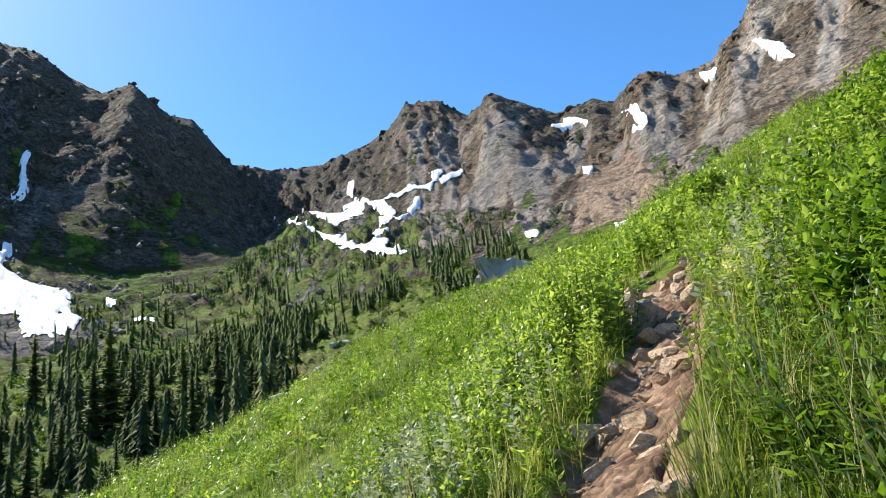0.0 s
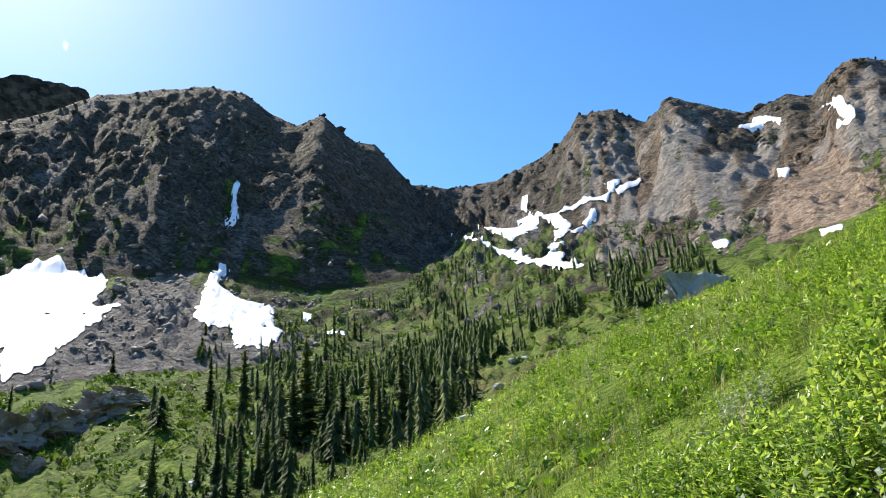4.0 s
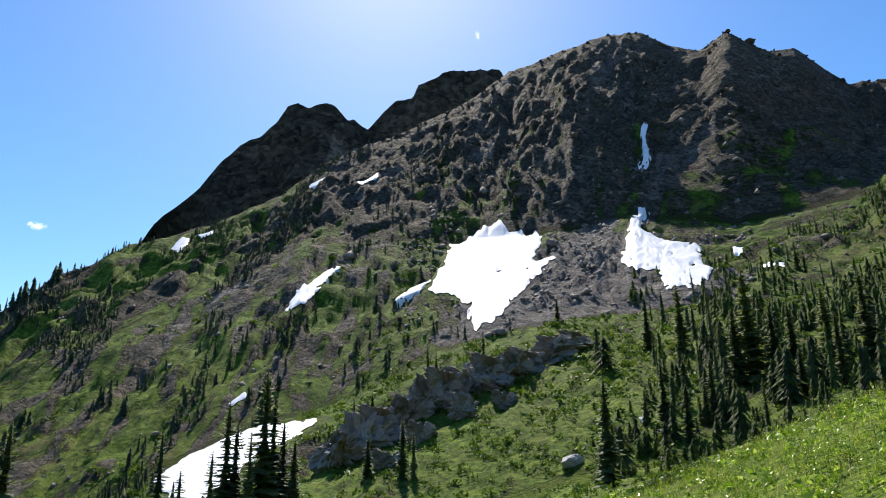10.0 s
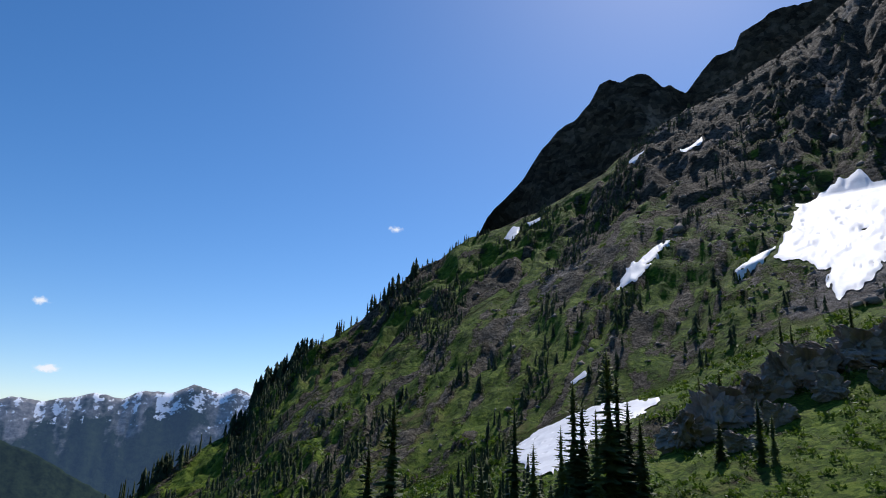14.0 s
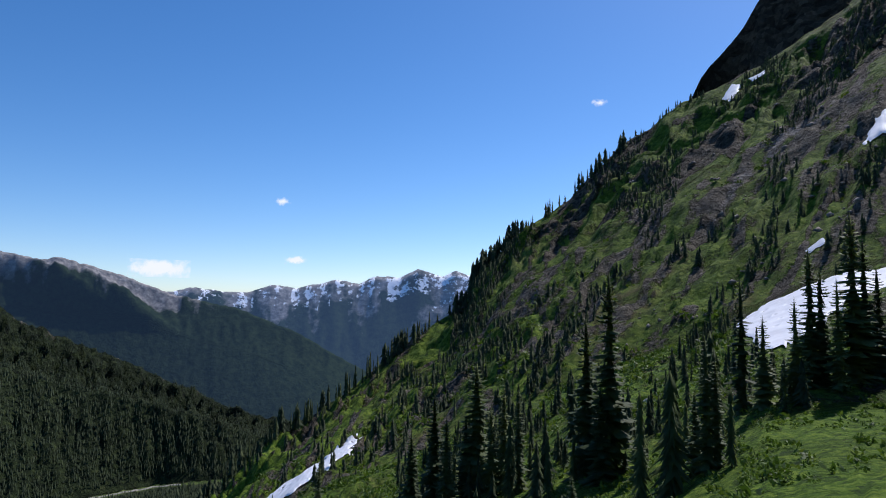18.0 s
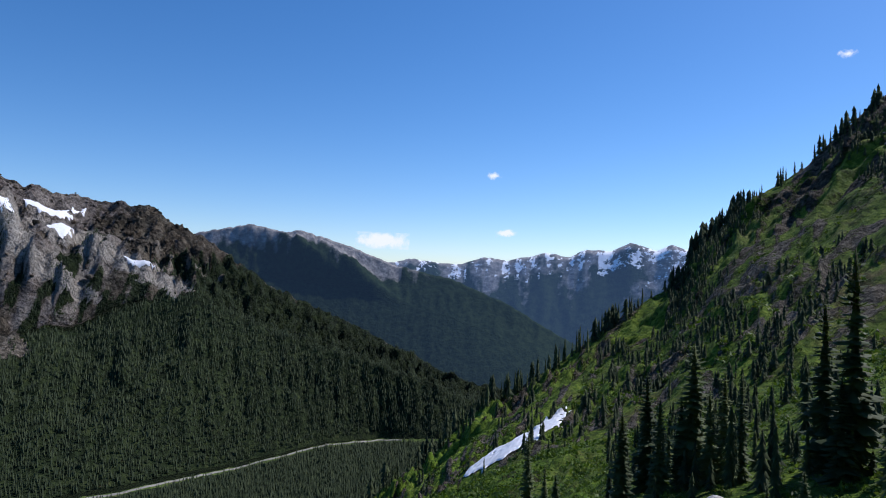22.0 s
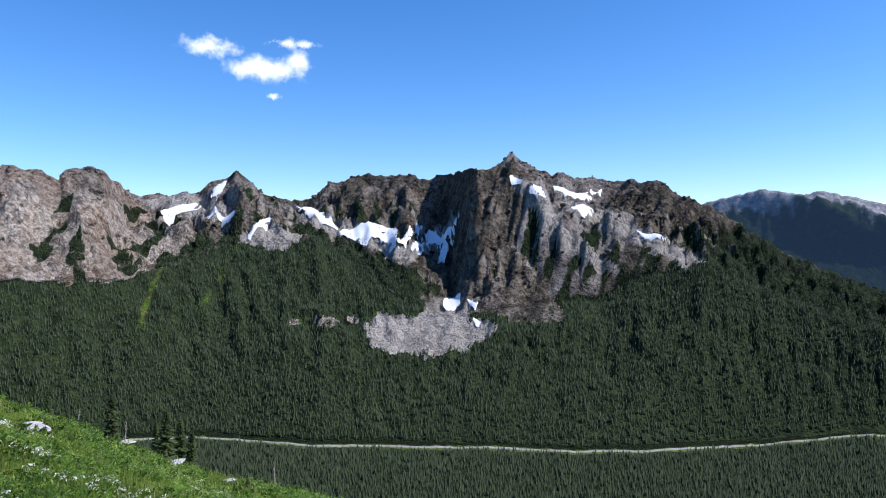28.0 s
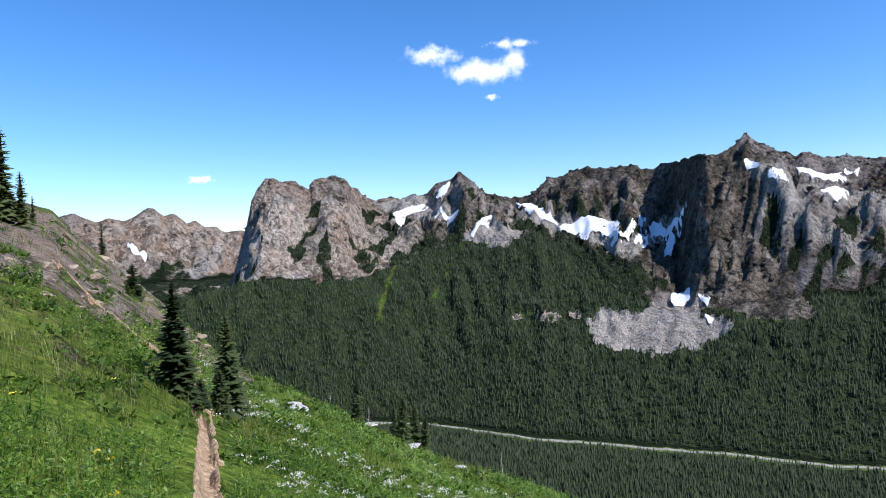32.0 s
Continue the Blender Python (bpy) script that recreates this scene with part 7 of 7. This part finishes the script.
def herb_arrays(bearings, radii, leaves, height, leaf, seed, slim=0.15, fine=False):
    """Upright leafy stems with folded lance-shaped leaves: points and triangles of the leaves and of the stems."""
    g = np.random.default_rng(seed)
    n = len(bearings)
    a = np.radians(bearings)
    cx, cy, cz = -radii * np.sin(a), radii * np.cos(a), ground(bearings, radii) - 0.03
    tilt = g.normal(0, 0.14, (n, 2))
    m = n * leaves
    f = np.tile((np.arange(leaves) + 0.7) / leaves, n) + g.uniform(-0.04, 0.04, m)
    hh = np.repeat(height, leaves)
    sx = np.repeat(cx, leaves) + np.repeat(tilt[:, 0], leaves) * f * hh
    sy = np.repeat(cy, leaves) + np.repeat(tilt[:, 1], leaves) * f * hh
    sz = np.repeat(cz, leaves) + f * hh
    an = np.repeat(g.uniform(0, 6.28, n), leaves) + np.tile(np.arange(leaves) * 2.4, n) + g.normal(0, 0.3, m)
    up = g.uniform(0.05, 0.9, m) * np.where(f > 0.8, 1.5, 1.0)
    L = np.repeat(leaf, leaves) * g.uniform(0.6, 1.2, m) * (1.15 - 0.5 * f)
    d = np.stack([np.cos(an) * np.cos(up), np.sin(an) * np.cos(up), np.sin(up)], -1)
    side = np.stack([-np.sin(an), np.cos(an), g.normal(0, 0.25, m)], -1)
    nrm = np.cross(d, side)
    base = np.stack([sx, sy, sz], -1)
    w = (L * slim)[:, None]
    L = L[:, None]
    droop = np.array([0, 0, -0.18])
    if fine:
        V = np.stack([base, base + d * L * 0.38 + side * w + nrm * w * -0.4, base + d * L * 0.42 + droop * L * 0.15, base + d * L * 0.38 - side * w + nrm * w * -0.4, base + d * L + droop * L], 1)
        o = (np.arange(m) * 5)[:, None]
        tris = np.concatenate([o + np.array([[0, 2, 1]]), o + np.array([[0, 3, 2]]), o + np.array([[1, 2, 4]]), o + np.array([[2, 3, 4]])])
    else:
        V = np.stack([base, base + d * L * 0.42 + side * w - nrm * w * 0.3, base + d * L * 0.42 - side * w - nrm * w * 0.3, base + d * L + droop * L], 1)
        o = (np.arange(m) * 4)[:, None]
        tris = np.concatenate([o + np.array([[0, 3, 1]]), o + np.array([[0, 2, 3]])])
    V = V.reshape(-1, 3)
    # stems
    tx, ty, tz = cx + tilt[:, 0] * height, cy + tilt[:, 1] * height, cz + height
    sw = 0.012 * height
    S = np.stack([np.stack([cx - sw, cy, cz], -1), np.stack([cx + sw, cy, cz], -1), np.stack([tx, ty, tz], -1),
                  np.stack([cx, cy - sw, cz], -1), np.stack([cx, cy + sw, cz], -1)], 1).reshape(-1, 3)
    o2 = (np.arange(n) * 5)[:, None]
    st = np.concatenate([o2 + np.array([[0, 1, 2]]), o2 + np.array([[3, 4, 2]])])
    return V, tris, S, st


def herbs(name, bearings, radii, leaves, height, leaf, mat, label, seed, slim=0.15, fine=False):
    V, tris, S, st = herb_arrays(bearings, radii, leaves, height, leaf, seed, slim, fine)
    ob = new(name, mesh_from(name, np.concatenate([V, S]), [np.concatenate([tris, st + len(V)])], mat))
    return tagged(ob, label, "herbs", kind="stuff")


def leafy_bush(x, y, wide, tall, stems, leaf, mat, label, seed):
    """One bush: a dome of many upright leafy stems."""
    g = np.random.default_rng(seed)
    rad, an = wide * np.sqrt(g.random(stems)), g.uniform(0, 6.28, stems)
    sx, sy = x + rad * np.cos(an), y + rad * np.sin(an)
    high = tall * (1.0 - 0.45 * (rad / wide) ** 2) * g.uniform(0.75, 1.12, stems)
    V, tris, S, st = herb_arrays(np.degrees(np.arctan2(-sx, sy)), np.hypot(sx, sy), 30, high, np.full(stems, leaf), seed + 1, 0.21, True)
    root = new("leafy_bush")
    base = np.array([x, y, float(ground_xy(x, y))])
    root.location = base
    for pname, v, f, m in (("foliage", V, tris, mat), ("woody_base", S, st, STEM)):
        ob = new(pname, mesh_from(pname, v - base, [f], m))
        ob.parent = root
    return tagged(root, label, "bush", "leafy bushes by the trail")


STEM = leafy("herb_stems", (0.05, 0.08, 0.02), (0.10, 0.14, 0.04), (0.2, 0.2, 0.08), 0.6, 0.2)
for i, (x, y, wide, tall, stems, leaf) in enumerate((
        (1.42, 3.8, 0.4, 0.8, 60, 0.08), (0.95, 3.6, 0.38, 0.62, 44, 0.08), (1.55, 5.1, 0.45, 0.6, 40, 0.085), (0.75, 4.9, 0.5, 0.5, 40, 0.085), (0.45, 3.2, 0.36, 0.44, 30, 0.075),
        (2.15, 1.5, 0.3, 0.36, 40, 0.105), (2.6, 2.05, 0.36, 0.42, 46, 0.10), (1.95, 0.75, 0.26, 0.3, 34, 0.105), (2.9, 2.9, 0.45, 0.46, 50, 0.095), (3.3, 4.2, 0.5, 0.5, 50, 0.09),
        (2.7, 1.2, 0.4, 0.42, 44, 0.10), (3.6, 2.2, 0.5, 0.5, 50, 0.095), (4.6, 4.4, 0.6, 0.6, 46, 0.10), (0.1, 5.6, 0.5, 0.5, 36, 0.08), (-0.7, 4.2, 0.42, 0.42, 32, 0.075), (0.35, 2.2, 0.26, 0.34, 24, 0.07),
        (4.0, 7.6, 0.7, 0.6, 48, 0.11), (6.2, 6.0, 0.8, 0.6, 48, 0.12), (3.0, 6.1, 0.5, 0.55, 40, 0.09), (2.3, 6.3, 0.5, 0.5, 40, 0.09))):
    leafy_bush(x, y, wide, tall, int(stems * 1.6), leaf * 1.15, HERB, "dense bush of bright green lance-shaped leaves beside the trail", 900 + 7 * i)
for i, (x, y, wide) in enumerate(((-0.2, 2.7, 0.3), (0.1, 3.9, 0.28), (-0.9, 5.4, 0.4), (1.1, 6.6, 0.4))):
    leafy_bush(x, y, wide, 0.4, 26, 0.07, PALE_LEAF, "low bush of grey downy leaves in the grass", 1100 + 7 * i)


def near_plants():
    # uphill side of the trail and the slope ahead
    for i, (n, b0, b1, r0, r1) in enumerate(((5200, -110, 52, 0.9, 10), (3800, -48, 40, 8, 48), (2100, 155, 215, 2.2, 14), (3400, 158, 208, 10, 95))):
        g, b, r, x, y = sector(n, b0, b1, r0, r1, 500 + i)
        big = np.clip(r / 9, 1, 9) ** 0.75
        blades("meadow_grass", b, r, (11, 9, 10, 9)[i], (0.14, 0.25, 0.17, 0.22)[i] * big ** 0.55 * g.uniform(0.6, 1.3, len(b)) * (0.85 + 0.5 * fbm(x * 0.5, y * 0.5, 2, 530 + i)), 0.0032 * big, 0.14 * big, GRASS, "long green meadow grass bending over the slope", 520 + i)
        s = g.random(len(b)) < (0.09, 0.09, 0.03, 0.03)[i]
        blades("dry_grass", b[s], r[s], 9, 0.38 * big[s] ** 0.5, 0.0022 * big[s], 0.1 * big[s], STRAW, "pale dry grass stalks among the green", 540 + i)
    for i, (n, b0, b1, r0, r1, leaves, leaf, fine) in enumerate(((1300, -112, 48, 1.0, 5, 26, 0.082, True), (1900, -70, 44, 4, 11, 22, 0.09, False), (3200, -48, 38, 9, 45, 14, 0.11, False),
                                                                 (3600, 160, 216, 2.6, 14, 14, 0.085, False), (3400, 160, 208, 10, 80, 11, 0.12, False))):
        g, b, r, x, y = sector(n, b0, b1, r0, r1, 600 + i)
        patch = fbm(x / (0.9 + 0.10 * r), y / (0.9 + 0.10 * r), 2, 611) > -0.12
        b, r = b[patch], r[patch]
        big = np.clip(r / 9, 1, 8) ** 0.7
        herbs("leafy_herbs", b, r, leaves, (0.30, 0.38, 0.42, 0.30, 0.36)[i] * big ** 0.35 * g.uniform(0.55, 1.2, len(b)), leaf * big ** 0.9, HERB, "leafy green mountain herbs on upright stems", 620 + i, 0.15, fine)
    # leafy bushes, each a dome of many stems
    g, cb, cr, cx, cy = sector(75, -52, 36, 2.4, 26, 680)
    per = 24
    big = np.repeat(np.clip(cr / 8, 1, 2.6) ** 0.8, per)
    ox, oy = g.normal(0, 0.2, len(cb) * per) * big, g.normal(0, 0.2, len(cb) * per) * big
    bx, by = np.repeat(cx, per) + ox, np.repeat(cy, per) + oy
    tall = (0.5 - 0.6 * np.hypot(ox, oy) / big) * big * g.uniform(0.8, 1.15, len(bx))
    keep = (tall > 0.14) & (trail_distance(bx, by) > 0.3)
    herbs("leafy_bushes", np.degrees(np.arctan2(-bx, by))[keep], np.hypot(bx, by)[keep], 24, tall[keep], 0.062 * big[keep], HERB, "dense leafy green bushes standing out of the grass", 682, 0.2)
    # long overhanging tufts along the edges of the trail
    g = np.random.default_rng(690)
    at = np.array([(1.5, 1.6), (1.9, 2.3), (2.0, 2.5), (2.05, 2.75), (2.25, 3.15), (2.6, 3.8), (2.75, 4.2), (2.9, 4.7), (0.55, 1.75), (0.75, 2.25), (1.1, 2.75), (1.75, 4.2), (2.0, 4.75), (2.3, 5.3), (2.6, 5.75), (3.2, 5.0), (1.3, 3.2)])
    at = np.repeat(at, 3, 0) + g.normal(0, 0.07, (51, 2))
    blades("trail_edge_grass", np.degrees(np.arctan2(-at[:, 0], at[:, 1])), np.hypot(at[:, 0], at[:, 1]), 36, g.uniform(0.16, 0.27, 51), np.full(51, 0.0024), np.full(51, 0.1), GRASS, "long grass tufts hanging over the trail edge", 691)
    # grey-leaved willows
    g, b, r, x, y = sector(420, -45, 40, 2.2, 34, 700)
    patch = fbm(x * 0.35, y * 0.35, 2, 701) > 0.35
    herbs("grey_willow", b[patch], r[patch], 34, 0.5 * np.clip(r[patch] / 10, 1, 3) ** 0.5, 0.07 * np.clip(r[patch] / 9, 1, 4) ** 0.8, PALE_LEAF, "low willow with grey downy leaves", 702, 0.26)
    # shrubs on the brow
    g, b, r, x, y = sector(900, -46, 44, 9, 46, 720)
    clumps("brow_shrubs", b, r, g.uniform(0.14, 0.34, len(b)) * np.clip(r / 12, 1, 3) ** 0.6, 24, 0.26, HERB, "small bright leafy shrubs along the brow", seed=721)
    g, b, r, x, y = sector(700, 162, 207, 9, 90, 730)
    clumps("hillside_shrubs", b, r, g.uniform(0.14, 0.34, len(b)) * np.clip(r / 12, 1, 3.5) ** 0.6, 30, 0.22, SHRUB, "small dark shrubs on the hillside meadow", seed=731)
    # flowers
    g, b, r, x, y = sector(1700, 168, 206, 4.5, 34, 740)
    patch = (fbm(x * 0.3, y * 0.3, 2, 741) > 0.38) & (b < 193)
    clumps("white_flowers", b[patch], r[patch], g.uniform(0.03, 0.075, patch.sum()) * np.clip(r[patch] / 9, 1, 2.5), 14, 0.22, PETAL, "clusters of small white meadow flowers", "flowers", 742, 0.5, 0.26)
    g, b, r, x, y = sector(160, 0, 206, 3.0, 26, 750)
    clumps("yellow_flowers", b, r, g.uniform(0.03, 0.05, len(b)), 7, 0.35, YELLOW, "scattered small yellow flowers", "flowers", 751, 0.4, 0.3)


near_plants()


# ---- fair-weather clouds far off ----
def cloud(bearing, height, wide, tall, seed, thin=0.0):
    d = 4780.0
    m, n, l, b = material("cloud_vapour", 1.0, 0.0)
    m.node_tree.nodes.remove(b)
    tc = n.new("ShaderNodeTexCoord").outputs["Generated"]
    mp = n.new("ShaderNodeMapping")
    mp.inputs["Location"].default_value = (seed * 3.1, seed * 1.7, 0)
    mp.inputs["Scale"].default_value = (wide / tall, 1, 1)
    l.new(tc, mp.inputs["Vector"])
    t = noise_tex(n, l, mp.outputs[0], 2.4, 8, 0.6)
    gr = n.new("ShaderNodeTexGradient")
    gr.gradient_type = "SPHERICAL"
    m2 = n.new("ShaderNodeMapping")
    m2.inputs["Location"].default_value, m2.inputs["Scale"].default_value = (-1, -1, 0), (2, 2, 0)
    l.new(tc, m2.inputs["Vector"])
    l.new(m2.outputs[0], gr.inputs["Vector"])
    dens = maths(n, l, "ADD", t, maths(n, l, "MULTIPLY", gr.outputs["Fac"], 0.75))
    fac = node(n, "ShaderNodeMapRange")
    fac.interpolation_type = "SMOOTHSTEP"
    fac.inputs["From Min"].default_value, fac.inputs["From Max"].default_value = 0.70 + thin, 1.22 + thin
    l.new(dens, fac.inputs["Value"])
    # the sheet glows white itself, in place of sunlight on the cloud
    clear, white = n.new("ShaderNodeBsdfTransparent"), n.new("ShaderNodeEmission")
    white.inputs["Color"].default_value, white.inputs["Strength"].default_value = (0.93, 0.97, 1.0, 1), 1.15
    ms = n.new("ShaderNodeMixShader")
    l.new(fac.outputs[0], ms.inputs[0])
    l.new(clear.outputs[0], ms.inputs[1])
    l.new(white.outputs[0], ms.inputs[2])
    l.new(ms.outputs[0], n["Material Output"].inputs["Surface"])
    w, h = d * math.tan(radians(wide / 2)), d * math.tan(radians(tall / 2))
    V = [(-w, -h, 0), (w, -h, 0), (w, h, 0), (-w, h, 0)]
    ob = new("backdrop_cloud", mesh_from("backdrop_cloud", np.array(V), [np.array([[0, 1, 2, 3]])], m))
    c = Vector((-math.sin(radians(bearing)) * math.cos(radians(height)), math.cos(radians(bearing)) * math.cos(radians(height)), math.sin(radians(height)))) * d
    ob.matrix_basis = look(c, c * 2)
    ob.visible_shadow = False
    return tagged(ob, "small white fair-weather cloud in the blue sky", "cloud", kind="structure")


cloud(169.0, 14.0, 9.6, 3.3, 1, -0.02)
cloud(166.3, 14.6, 3.6, 3.4, 11, 0.02)
cloud(173.4, 15.4, 7.6, 2.6, 2, 0.02)
cloud(166.8, 16.0, 6.0, 1.6, 3, 0.10)
cloud(168.4, 11.9, 2.0, 1.0, 12, 0.08)
cloud(118.3, 2.9, 4.6, 1.4, 4, -0.32)
cloud(109.0, 8.7, 2.4, 1.1, 5, 0.1)
cloud(107.8, 3.9, 1.9, 0.8, 6, -0.2)
cloud(82.3, 17.0, 2.4, 1.0, 7, 0.06)
cloud(46.0, 35.0, 1.4, 2.4, 8, 0.3)
cloud(192.5, 5.7, 3.4, 1.1, 9, 0.0)
